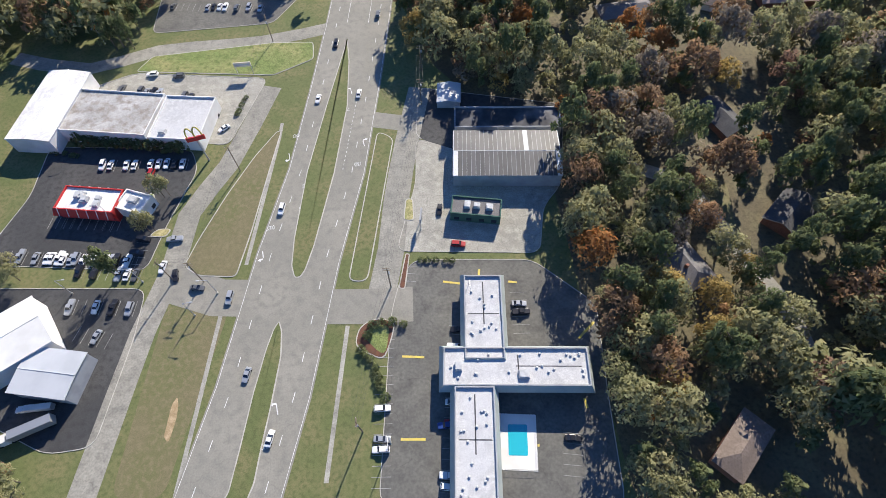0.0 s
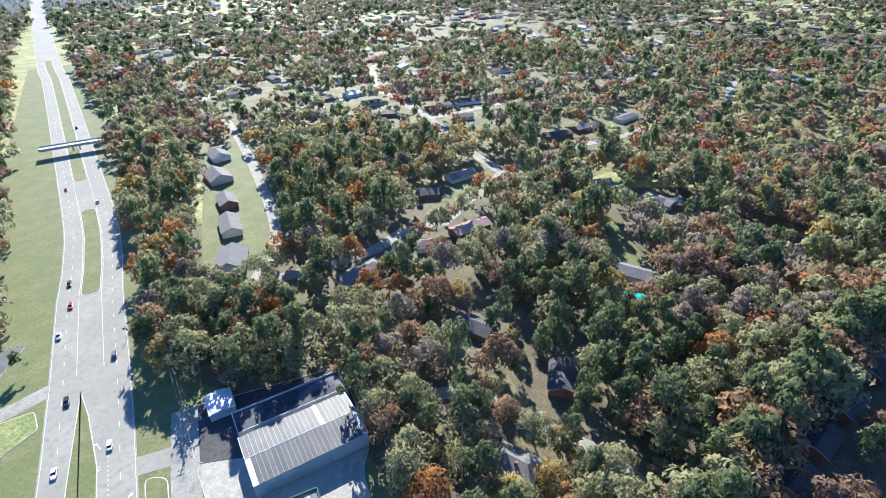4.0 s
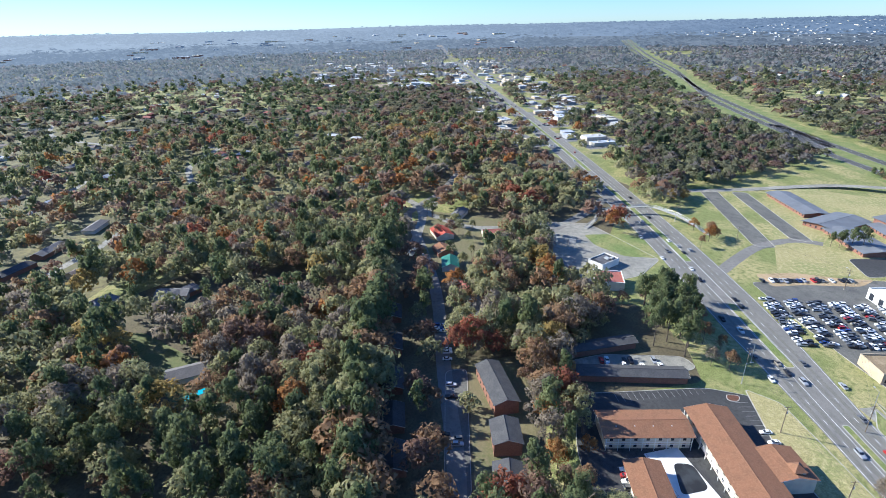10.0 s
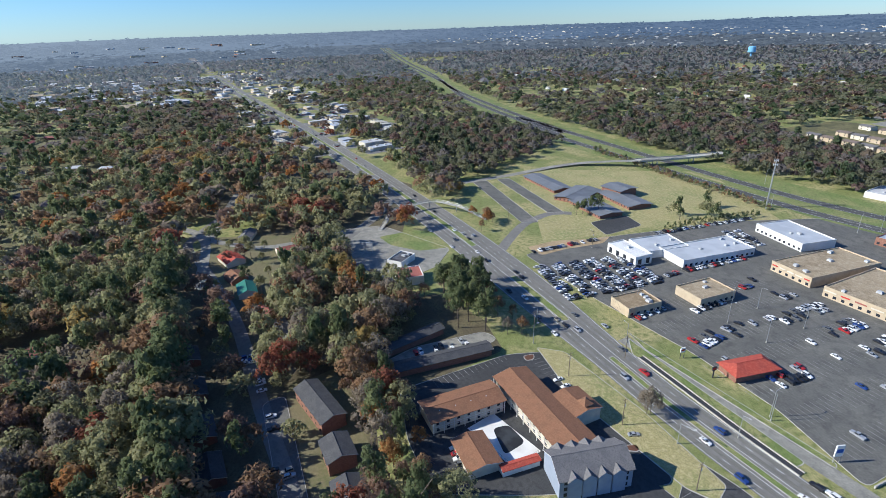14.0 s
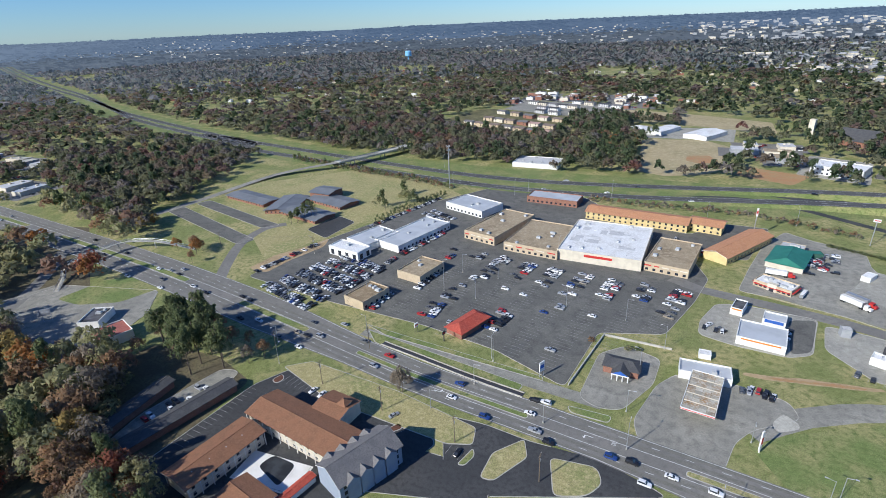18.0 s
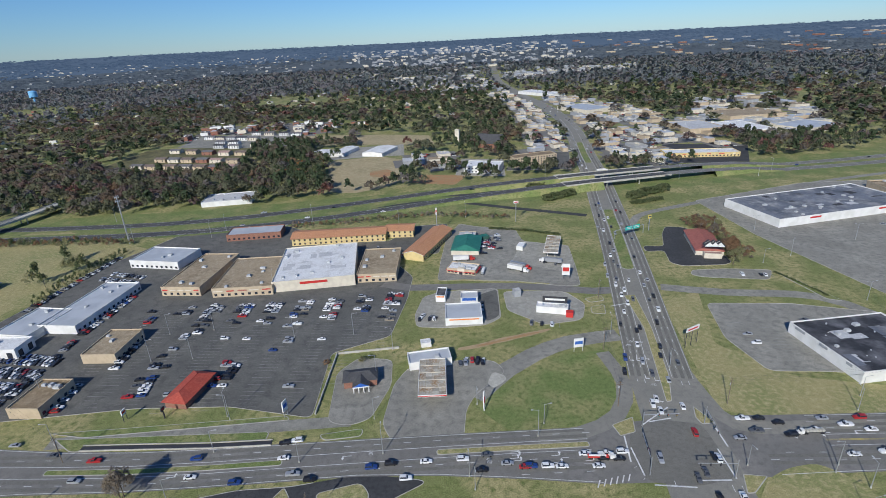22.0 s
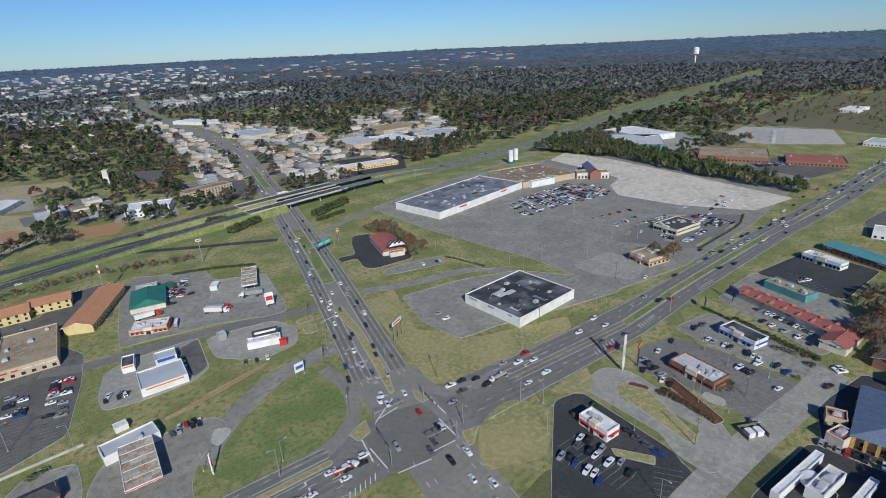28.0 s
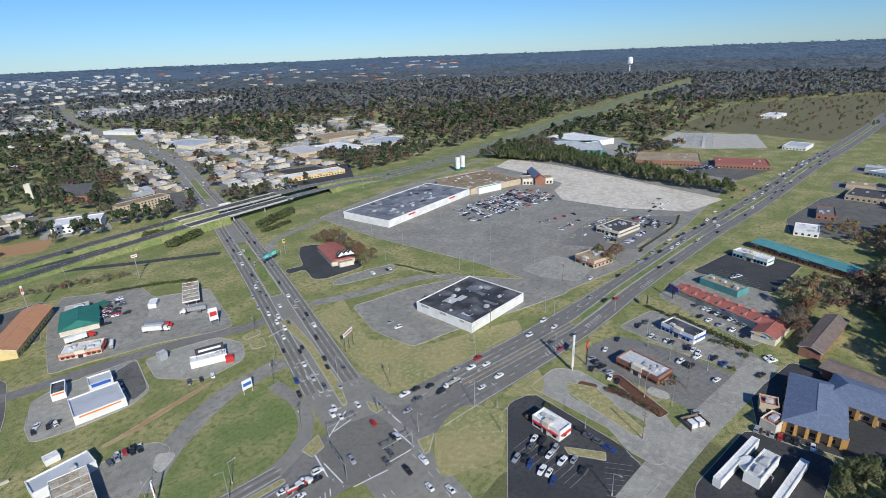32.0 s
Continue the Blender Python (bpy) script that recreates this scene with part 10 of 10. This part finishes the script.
def species(x, y):
    """Kind of leaf for each tree, in drifts of pine, olive, brown and bare wood."""
    west = np.clip((-x - 130) / 170, 0, 1) * np.clip((y + 160) / 150, 0, 1)
    u = rng.uniform(0, 1, len(x)) * np.where((y > 160) & (x < 150), 0.84, np.where(y > 160, 1.12, 1.0)) + 0.5 * (wave(x, y, 90) - 0.5) + 0.22 * west
    edges = [0.31, 0.65, 0.78, 0.84, 0.875, 0.895, 0.985]
    k = np.digitize(u, edges)
    k = np.where((k == GOLD) & (rng.uniform(0, 1, len(x)) < 0.85), rng.choice((BROWN, BROWN, MAROON, BARE, OLIVE, OLIVE, PINE), len(x)), k)
    south = np.maximum(np.clip((-y - 10) / 60, 0, 1) * np.clip((x + 140) / 60, 0, 1), np.clip((-y - 110) / 50, 0, 1) * np.clip((x + 330) / 60, 0, 1)) * (y > -420)
    street = (x > -330) & (x < -110) & (y > -135) & (y < -18) & (rng.uniform(0, 1, len(x)) < np.where(x > -160, 0.75, 0.5))
    k = np.where(street, np.where(x > -175, rng.choice((PINE, PINE, PINE, OLIVE), len(x)), rng.choice((OLIVE, PINE, BROWN, MAROON, BARE, BROWN, OLIVE, OLIVE, PINE, BARE), len(x))), k)
    return np.where(~street & (rng.uniform(0, 1, len(x)) < south), rng.choice((OLIVE, OLIVE, OLIVE, OLIVE, OLIVE, OLIVE, GOLD, ORANGE_L, BARE, PINE, PINE, PINE, PINE, PINE, BROWN, BROWN), len(x)), k)


def wood(name, x, y, kinds, n, size, hlo, hhi, wide, label, mats=LEAVES, even=0.0):
    """One joined wood: a crown of n clumps for each tree; even rounds the whole canopy's shading."""
    crowns = {}
    N = len(x)
    quads = np.zeros((N, n, 4, 3), np.float32)
    ways = np.zeros((N, n, 3), np.float32)
    a = rng.uniform(0, 2 * math.pi, N)
    h = rng.uniform(hlo, hhi, N) * np.where(kinds == PINE, 1.12, 0.95)
    w = h * rng.uniform(*wide, N) * np.where(kinds == PINE, 0.9, 1.22)
    for kd in ("pine", "broad"):
        for var in range(5):
            crowns[kd, var] = crown_quads(kd, n, size, var + 10)
    var = rng.integers(0, 5, N)
    base = np.array([rise(p, q) for p, q in zip(x, y)])
    for kd in ("pine", "broad"):
        for v in range(5):
            sel = np.where((var == v) & ((kinds == PINE) == (kd == "pine")))[0]
            if not len(sel):
                continue
            c, o = crowns[kd, v][0][None], crowns[kd, v][1][None]
            ca, sa = np.cos(a[sel])[:, None, None], np.sin(a[sel])[:, None, None]
            quads[sel, ..., 0] = (c[..., 0] * ca - c[..., 1] * sa) * w[sel][:, None, None] + x[sel][:, None, None]
            quads[sel, ..., 1] = (c[..., 0] * sa + c[..., 1] * ca) * w[sel][:, None, None] + y[sel][:, None, None]
            quads[sel, ..., 2] = c[..., 2] * h[sel][:, None, None] + base[sel][:, None, None]
            ca, sa = ca[..., 0], sa[..., 0]
            ways[sel, :, 0], ways[sel, :, 1], ways[sel, :, 2] = o[..., 0] * ca - o[..., 1] * sa, o[..., 0] * sa + o[..., 1] * ca, o[..., 2]
    ways = ways * (1 - even) + np.array([0, 0, even], np.float32)
    ways /= np.linalg.norm(ways, axis=-1)[..., None]
    ob = new(name, mesh_of_quads(name, quads, mats, np.repeat(kinds, n), 3, ways))
    return tagged(ob, label, "woodland", "", "stuff")


TREES = {}


def shrub(x, y, w, h, leaf=0):
    key = "shrub", leaf
    if key not in TREES:
        q, o = crown_quads("broad", 160, 0.09, 3)
        q[..., 2] = (q[..., 2] - 0.3) * 1.4
        TREES[key] = mesh_of_quads("shrub", q, [LEAVES[leaf]], None, 3, o)
    ob = new("shrub", TREES[key])
    ob.matrix_basis = pose(x, y, 0, 0, 0, rnd.uniform(0, 360)) @ Matrix.Diagonal((w * 1.3, w * 1.3, h, 1))
    return tagged(ob, "clipped evergreen shrub in the bed", "shrub", "shrubs")


GROVES = [
    ([(-254.6, 123.4), (-259.4, 151.8), (-227.8, 149.8), (-213.0, 131.2), (-220.8, 115.1)], 22, (PINE, PINE, PINE, MAROON, BROWN)),
    ([(-344.7, 84.1), (-264.4, 97.0), (-227.3, 58.1), (-325.8, 55.3)], 26, (PINE, BROWN, BARE, OLIVE, MAROON)),
    ([(-211.3, 44.8), (-211.1, 70.8), (-180.1, 65.0), (-121.2, 55.1), (-128.5, 35.0)], 26, (OLIVE, ORANGE_L, BROWN, GOLD, MAROON)),
    ([(-479.4, 209.4), (-434.3, 236.6), (-402.7, 222.6), (-421.7, 201.0)], 9, (ORANGE_L, BROWN, GOLD)),
    ([(-361.6, 205.7), (-344.6, 227.1), (-322.2, 210.6), (-329.1, 195.1)], 7, (BROWN, ORANGE_L)),
    ([(-278.1, 345.3), (-277.6, 394.1), (-248.2, 369.4), (-251.5, 321.4)], 8, (PINE, OLIVE)),
    ([(-330.7, 291.0), (-316.1, 307.1), (-303.8, 293.5), (-313.9, 280.0)], 5, (PINE, BROWN)),
    ([(612.7, 544.7), (685.2, 526.9), (677.3, 437.0), (640.3, 326.9), (618.9, 250.5), (594.6, 172.9), (577.1, 172.7), (583.7, 241.7), (596.4, 318.7), (617.2, 406.6), (592.3, 496.0)], 20, (PINE, PINE, PINE, OLIVE)),
    ([(217.4, 390.1), (234.5, 381.0), (213.2, 307.4), (202.5, 303.3), (214.1, 342.3)], 10, (BROWN, OLIVE, BARE)),
    ([(-129.8, 552.4), (-100, 572.8), (-127, 704.1), (-180, 690), (-195, 572)], 46, (OLIVE, PINE, BROWN, PINE, ORANGE_L, OLIVE)),
    ([(324.9, 59.2), (349.3, 53.1), (290.5, 42.0), (289.9, 51.3)], 9, (MAROON, BROWN, BARE)),
    ([(409.6, 33.4), (398.3, 20.0), (346.6, 13.2), (356.5, 22.3)], 10, (BROWN, OLIVE, BARE)),
    ([(195.9, 13.1), (223.8, -3.6), (201.6, -6.9), (186.3, 10.9)], 10, (OLIVE, PINE)),
    ([(-259.0, 65.6), (-254.1, 117.5), (-236.6, 114.2), (-233.9, 63.7)], 12, (MAROON, ORANGE_L, BROWN, OLIVE)),
    ([(-376.3, 35.7), (-347.6, 74.3), (-249.6, 58.0), (-271.9, 28.5)], 14, (OLIVE, MAROON, BARE, OLIVE)),
    ([(-374.0, 2.1), (-396.3, 69.5), (-337.1, 61.3), (-285.3, 24.4), (-324.5, 13.6)], 11, (OLIVE, PINE, MAROON, OLIVE)),
    ([(-236.0, 58.6), (-230.0, 79.4), (-211.1, 74.7), (-205.1, 53.2)], 8, (MAROON, ORANGE_L, OLIVE)),
    ([(-96.2, -69.6), (-106.4, -68.4), (-94.5, -39.6), (-85.3, -40.7)], 5, (OLIVE, GOLD, PINE)),
    ([(-90.6, -106.6), (-99.7, -105.7), (-93.4, -88.3), (-83.9, -89.4)], 3, (OLIVE, BARE)),
    ([(-424.5, -0.5), (-425.4, 13.5), (-377.1, 46.2), (-354.5, 32.2)], 5, (OLIVE, PINE)),
    ([(335.7, 190.4), (355.7, 185.1), (333.0, 168.0), (317.9, 172.9)], 6, (BROWN, OLIVE)),
    ([(-228.1, 140.7), (-174.5, 150.7), (-170.4, 138.7), (-195.6, 129.2)], 4, (BARE, BROWN)),
    ([(119.0, -249.5), (198.5, -265.0), (180.5, -206.4), (117.5, -203.4)], 24, (PINE, PINE, OLIVE)),
    ([(139.5, -97.9), (133.3, -97.2), (131.3, -90.6), (137.4, -91.2)], 2, (OLIVE,)),
    ([(101.8, -92.1), (97.9, -91.6), (97.3, -88.6), (101.1, -89.0)], 2, (OLIVE, PINE)),
    ([(94.3, -108.6), (89.2, -108.0), (88.8, -105.2), (93.8, -105.7)], 2, (PINE, OLIVE)),
    ([(92.2, -125.4), (87.0, -124.8), (86.1, -119.6), (91.3, -120.3)], 2, (OLIVE,)),
    ([(-121.8, 150.5), (-110.5, 150.6), (-114.3, 145.4)], 2, (BARE,)),
    ([(1085.7, 463.5), (1339.0, 427.9), (1778.8, 203.4), (1362.1, 149.3), (1099.1, 214.4)], 16, (PINE, OLIVE)),
    ([(129.7, -36.4), (114.6, -36.9), (106.2, -22.6), (125.9, -23.8)], 7, (OLIVE, BROWN, GOLD))]
HEDGES = [
    ([(114.7, 525.1), (135.9, 530.3), (163.1, 538.9)], 8, 6), ([(122.2, 477.0), (148.8, 491.3)], 9, 7), ([(201.9, 468.1), (241.8, 487.9)], 10, 8), ([(196.3, 450.6), (224.7, 457.8)], 6, 4),
    ([(19.7, -59.6), (17.6, -63.0), (12.4, -63.3), (8.7, -62.4)], 2.6, 2.4), ([(21.7, -55.9), (17.7, -49.8), (16.4, -43.8), (14.9, -40.1)], 2.6, 2.4), ([(1.3, -84.3), (-8.6, -82.8)], 2.0, 1.8),
    ([(137.5, -147.0), (127.3, -143.9)], 2, 2), ([(126.7, -150.3), (87.6, -142.3)], 4.5, 6), ([(68.9, -158.8), (66.0, -167.9)], 2, 1.6), ([(196.5, 96.3), (193.0, 72.8)], 2.2, 1.8), ([(284.6, 105.5), (273.4, 61.6)], 2, 2),
    ([(57.2, 407.9), (81.5, 399.3), (108.6, 383.8)], 3.2, 2.2), ([(284.0, 122.7), (276.9, 86.2), (272.3, 61.2)], 2.2, 1.8), ([(225.8, 292.7), (234.3, 258.7)], 1.8, 1.4), ([(373, 171.4), (440, 174.8), (476, 185)], 1.8, 1.3)]
SINGLE = [(268.6, 78.6), (270.0, 74.3), (270.8, 66.2), (264.3, 61.4), (248.3, 61.4), (250.0, 50.2), (271.9, 61.2), (269.3, 71.0), (152.0, 112.0), (163.5, 110.0), (214.0, 80.5), (217.5, 77.5), (222.0, 79.5), (-34.5, 226.0), (-52.5, 226.5), (-30.0, 228.0)]


def tree(x, y, h, w, leaf, var, turn, label, group="trees of the wood"):
    kd = "pine" if leaf == PINE else "broad"
    key = (kd, var, leaf)
    if key not in TREES:
        q, o = crown_quads(kd, 1100, 0.033, var + 40)
        TREES[key] = mesh_of_quads("crown", q, [LEAVES[leaf]], None, 3, o)
        if (kd, var) not in TREES:
            TREES[kd, var] = trunk_shape(kd, var).mesh("trunk", BARK)
    ob = thing("tree", pose(x, y, rise(x, y), 0, 0, turn), label, "tree", group)
    for nm, me in (("trunk", TREES[kd, var]), ("crown", TREES[key])):
        o = part(nm, me, None, ob)
        o.matrix_basis = Matrix.Diagonal((w, w, h, 1))
    return ob


for k, q in enumerate(((-203, 124), (-210, 129), (-216, 121), (-222, 131), (-229, 125), (-234, 136), (-241, 131), (-249, 133), (-226, 117), (-213, 113))):
    tree(*q, (25, 23, 27, 24, 26)[k % 5], (17, 15, 18, 16)[k % 4], PINE, k % 5, 40 * k, "tall dark pine beside the highway", "trees by the roads")
FAR_GROVE = []
for grove, count, leaf in GROVES:
    gr = random.Random(len(grove) + count)
    xs, ys = [p[0] for p in grove], [p[1] for p in grove]
    made = 0
    for _ in range(count * 12):
        q = gr.uniform(min(xs), max(xs)), gr.uniform(min(ys), max(ys))
        if made < count and inside(np.array([q[0]]), np.array([q[1]]), grove)[0]:
            k = gr.choice(leaf)
            h = gr.uniform(9, 15) if k != PINE else gr.uniform(17, 24) if count == 22 else gr.uniform(11, 19)
            if math.hypot(*q) > 440:
                FAR_GROVE.append((*q, k))
            else:
                tree(q[0], q[1], h, h * gr.uniform(0.55, 0.85), k, gr.randrange(5), gr.uniform(0, 360), "%s on the grass by the road" % ("green pine", "olive green tree", "brown autumn tree", "maroon autumn tree", "orange autumn tree", "red autumn tree", "bare grey tree", "golden autumn tree")[k], "trees by the roads")
            made += 1
fg = np.array(FAR_GROVE)
wood("trees_roadside", fg[:, 0], fg[:, 1], fg[:, 2].astype(int), 300, 0.06, 10, 16, (0.6, 0.85), "pines and brown trees on the grass by the roads")
for run, w, h in HEDGES:
    for p in smooth(run, 2.2):
        shrub(p.x + rnd.uniform(-0.3, 0.3), p.y + rnd.uniform(-0.3, 0.3), w * rnd.uniform(0.85, 1.15), h * rnd.uniform(0.85, 1.2))
for q in smooth([(193.4, 97), (193.4, 86), (192.6, 73)], 2.0):
    shrub(q.x + rnd.uniform(-0.8, 0.8), q.y, rnd.uniform(2.4, 3.6), rnd.uniform(1.8, 3.0), rnd.choice((MAROON, MAROON, BROWN)))
for k, q in enumerate(SINGLE):
    shrub(*q, rnd.uniform(2.2, 3.6), rnd.uniform(1.8, 3.0), (PINE, OLIVE, BROWN)[k % 3])


def copse(name, poly, step, kinds, hlo, hhi, label, n=90, size=0.11):
    """A joined clump of trees inside an outline."""
    xs, ys = [p[0] for p in poly], [p[1] for p in poly]
    gx, gy = np.meshgrid(np.arange(min(xs), max(xs), step), np.arange(min(ys), max(ys), step))
    x, y = gx.ravel() + rng.uniform(-0.4, 0.4, gx.size) * step, gy.ravel() + rng.uniform(-0.4, 0.4, gx.size) * step
    ok = inside(x, y, poly)
    if ok.any():
        wood(name, x[ok], y[ok], rng.choice(kinds, ok.sum()), n, size, hlo, hhi, (0.6, 0.85), label)


copse("pine_belt", [(612.7, 544.7), (685.2, 526.9), (677.3, 437.0), (640.3, 326.9), (618.9, 250.5), (594.6, 172.9), (574.9, 172.0), (578.7, 239.5), (590.9, 315.6), (610.9, 402.4), (585.8, 490.6)], 5.5, (PINE, PINE, PINE, OLIVE), 9, 14, "belt of dark pines behind the cleared lot")
copse("trees_street", [(-94, -31), (-340, -31), (-340, -20), (-94, -22)], 6.5, (PINE, OLIVE, PINE, BROWN, OLIVE), 23, 29, "tall trees along the street", 600, 0.045)
copse("trees_cottages", [(-70, -4), (-330, -7), (-330, 3), (-205, 3), (-70, -1)], 9.5, (OLIVE, BROWN, PINE, MAROON, OLIVE), 13, 21, "trees between the cottages and the street", 420, 0.055)
copse("inn_hedge", [(212, 396), (236, 410), (241, 394), (233, 356), (231, 323), (223.6, 315), (206, 311.5), (215, 330), (217, 350), (214, 378)], 4.2, (BROWN, MAROON, OLIVE, BARE, BROWN), 3, 6, "thick brown hedge round the red-roofed bank", 140, 0.09)
copse("freeway_hedge", [(-499.0, 463.8), (-403.6, 454.7), (-312.5, 441.9), (-248.4, 432.7), (-242.6, 421.6), (-303.9, 428.4), (-391.8, 439.8), (-485.4, 449.7)], 4.5, (OLIVE, PINE, BROWN), 4, 7, "overgrown hedge along the freeway fence", 60, 0.13)
copse("lot_hedge", [(-260.7, 317.7), (-256.7, 371.6), (-245.1, 410.0), (-237.4, 406.2), (-246.4, 363.5), (-252.0, 312.4)], 4, (OLIVE, PINE), 3, 5, "hedge behind the dealership", 60, 0.13)
copse("motel_hedge", [(-116.7, 446.2), (7.3, 456.8), (82.9, 434.9), (81.7, 426.8), (7.4, 446.1), (-114.4, 436.8)], 4.5, (BROWN, OLIVE, BARE), 3, 6, "scrubby hedge along the slip road", 60, 0.13)
copse("trees_motel", [(356.4, 69.1), (383.1, 57.6), (407.2, 36.2), (453.1, 27.2), (369.2, 7.3), (357.9, 33.9), (331.2, 51.8), (309.5, 56.5)], 7, (BROWN, OLIVE, BARE, MAROON), 7, 12, "brown trees behind the shops")
copse("trees_east_bank", [(193.5, 11.6), (223.8, -3.6), (202.8, -15.4), (181.9, 9.0)], 6, (OLIVE, PINE, OLIVE), 5, 9, "green bushes on the bank")
copse("trees_shops_east", [(488.5, 57.1), (567.5, 28.8), (513.2, 8.6), (453.1, 27.2)], 8, (BROWN, OLIVE, BARE), 7, 12, "brown trees between the shops")
copse("trees_field_east", [(1030.3, 428.0), (1448.8, 464.6), (1657.4, 362.3), (1926.0, 169.5), (1295.7, 104.6), (1025.1, 182.0), (1035.5, 297.7)], 34, (PINE, OLIVE, BROWN), 7, 12, "scattered dark trees in the fields", 60, 0.13)
copse("trees_east_lots", [(531.4, 83.8), (542.7, 58.2), (501.7, 51.6), (499.7, 75.1)], 9, (BROWN, GOLD, OLIVE), 6, 9, "yellowing trees in the lots")
LEAF_WORDS = ("dark green pine", "olive green broadleaf tree", "brown autumn tree", "maroon autumn tree", "orange autumn tree", "red autumn tree", "grey leafless tree", "golden autumn tree")
tx, ty = scatter(0, 400, 9.6)
tx, ty = tx[(k0 := wave(tx, ty, 45, 5.0) + rng.uniform(-0.3, 0.3, len(tx)) > 0.12)], ty[k0]
kinds = species(tx, ty)
order = np.argsort(np.hypot(tx, ty))
for i in order[:70]:
    k = int(kinds[i])
    h = rnd.uniform(19, 27) if k == PINE else rnd.uniform(15, 22)
    tree(tx[i], ty[i], h, h * (rnd.uniform(0.54, 0.68) if k == PINE else rnd.uniform(0.74, 0.95)), k, rnd.randrange(5), rnd.uniform(0, 360), LEAF_WORDS[k] + " standing in the wood")
rest = order[70:]
near_set, rest = rest[:330], rest[330:]
wood("woodland_nearest", tx[near_set], ty[near_set], kinds[near_set], 900, 0.037, 17, 26, (0.54, 0.76), "mixed autumn wood beside the motel")
wood("woodland_near", tx[rest], ty[rest], kinds[rest], 300, 0.06, 16, 26, (0.54, 0.78), "mixed autumn wood of pines and broadleaf trees")
tx, ty = scatter(40, 270, 8.4, 0.75)
wood("understorey", tx, ty, species(tx, ty), 260, 0.07, 6, 12, (0.7, 1.0), "young trees and scrub filling the wood")
tx, ty = scatter(400, 900, 11.8)
sub = inside(tx, ty, SUBURB)
k0 = rng.uniform(0, 1, len(tx)) < np.where(sub, np.clip(wave(tx, ty, 75, 3.0) * 2.4 - 0.2, 0.34, 0.97), np.clip(wave(tx, ty, 120, 2.0) * 2.2, 0.3, 1))
tx, ty, sub = tx[k0], ty[k0], sub[k0]
north = ty > 230
wood("woodland_suburb", tx[sub], ty[sub], species(tx[sub], ty[sub]), 100, 0.102, 12, 21, (0.62, 0.95), "mixed autumn trees among the houses", even=0.3)
tx, ty, north = tx[~sub], ty[~sub], north[~sub]
wood("woodland_middle", tx[~north], ty[~north], species(tx[~north], ty[~north]), 112, 0.098, 14, 23, (0.66, 0.95), "mixed autumn wood beyond the streets", even=0.3)
wood("woodland_north", tx[north], ty[north], species(tx[north], ty[north]), 170, 0.09, 11, 19, (0.72, 1.0), "brown and green trees beyond the freeway, greyed with painted haze", HAZY_MID_LEAVES, 0.45)
tx, ty = scatter(900, 2900, 20.5)
tx, ty = tx[(k0 := wave(tx, ty, 260, 1.0) + rng.uniform(-0.35, 0.35, len(tx)) > 0.3)], ty[k0]
off = np.hypot(tx, ty) + rng.uniform(-260, 260, len(tx))
for name, lo, hi, mats in (("woodland_far", 0, 1700, HAZY_MID_LEAVES), ("woodland_distant", 1700, 9999, HAZED_LEAVES)):
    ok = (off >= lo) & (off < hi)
    wood(name, tx[ok], ty[ok], species(tx[ok], ty[ok]), 28 if lo == 0 else 8, 0.21 if lo == 0 else 0.38, 11, 18, (0.95, 1.4), "far mixed woodland with haze in its leaf colours", mats, 0.7)
tx, ty = scatter(2750, 4900, 34.0)
tx, ty = tx[(k0 := wave(tx, ty, 400, 4.0) + rng.uniform(-0.25, 0.25, len(tx)) > 0.36)], ty[k0]
off = np.hypot(tx, ty) + rng.uniform(-250, 250, len(tx))
wood("backdrop_woods", tx[off < 3700], ty[off < 3700], species(tx[off < 3700], ty[off < 3700]), 3, 0.5, 6, 11, (2.4, 3.8), "distant wooded hills with a painted haze glow", FAR_WOODS)
wood("backdrop_woods_far", tx[off >= 3700], ty[off >= 3700], species(tx[off >= 3700], ty[off >= 3700]), 3, 0.5, 5, 9, (3.0, 5.0), "distant wooded hills with a painted blue haze glow", [DISTANCE_FAR] * 8)
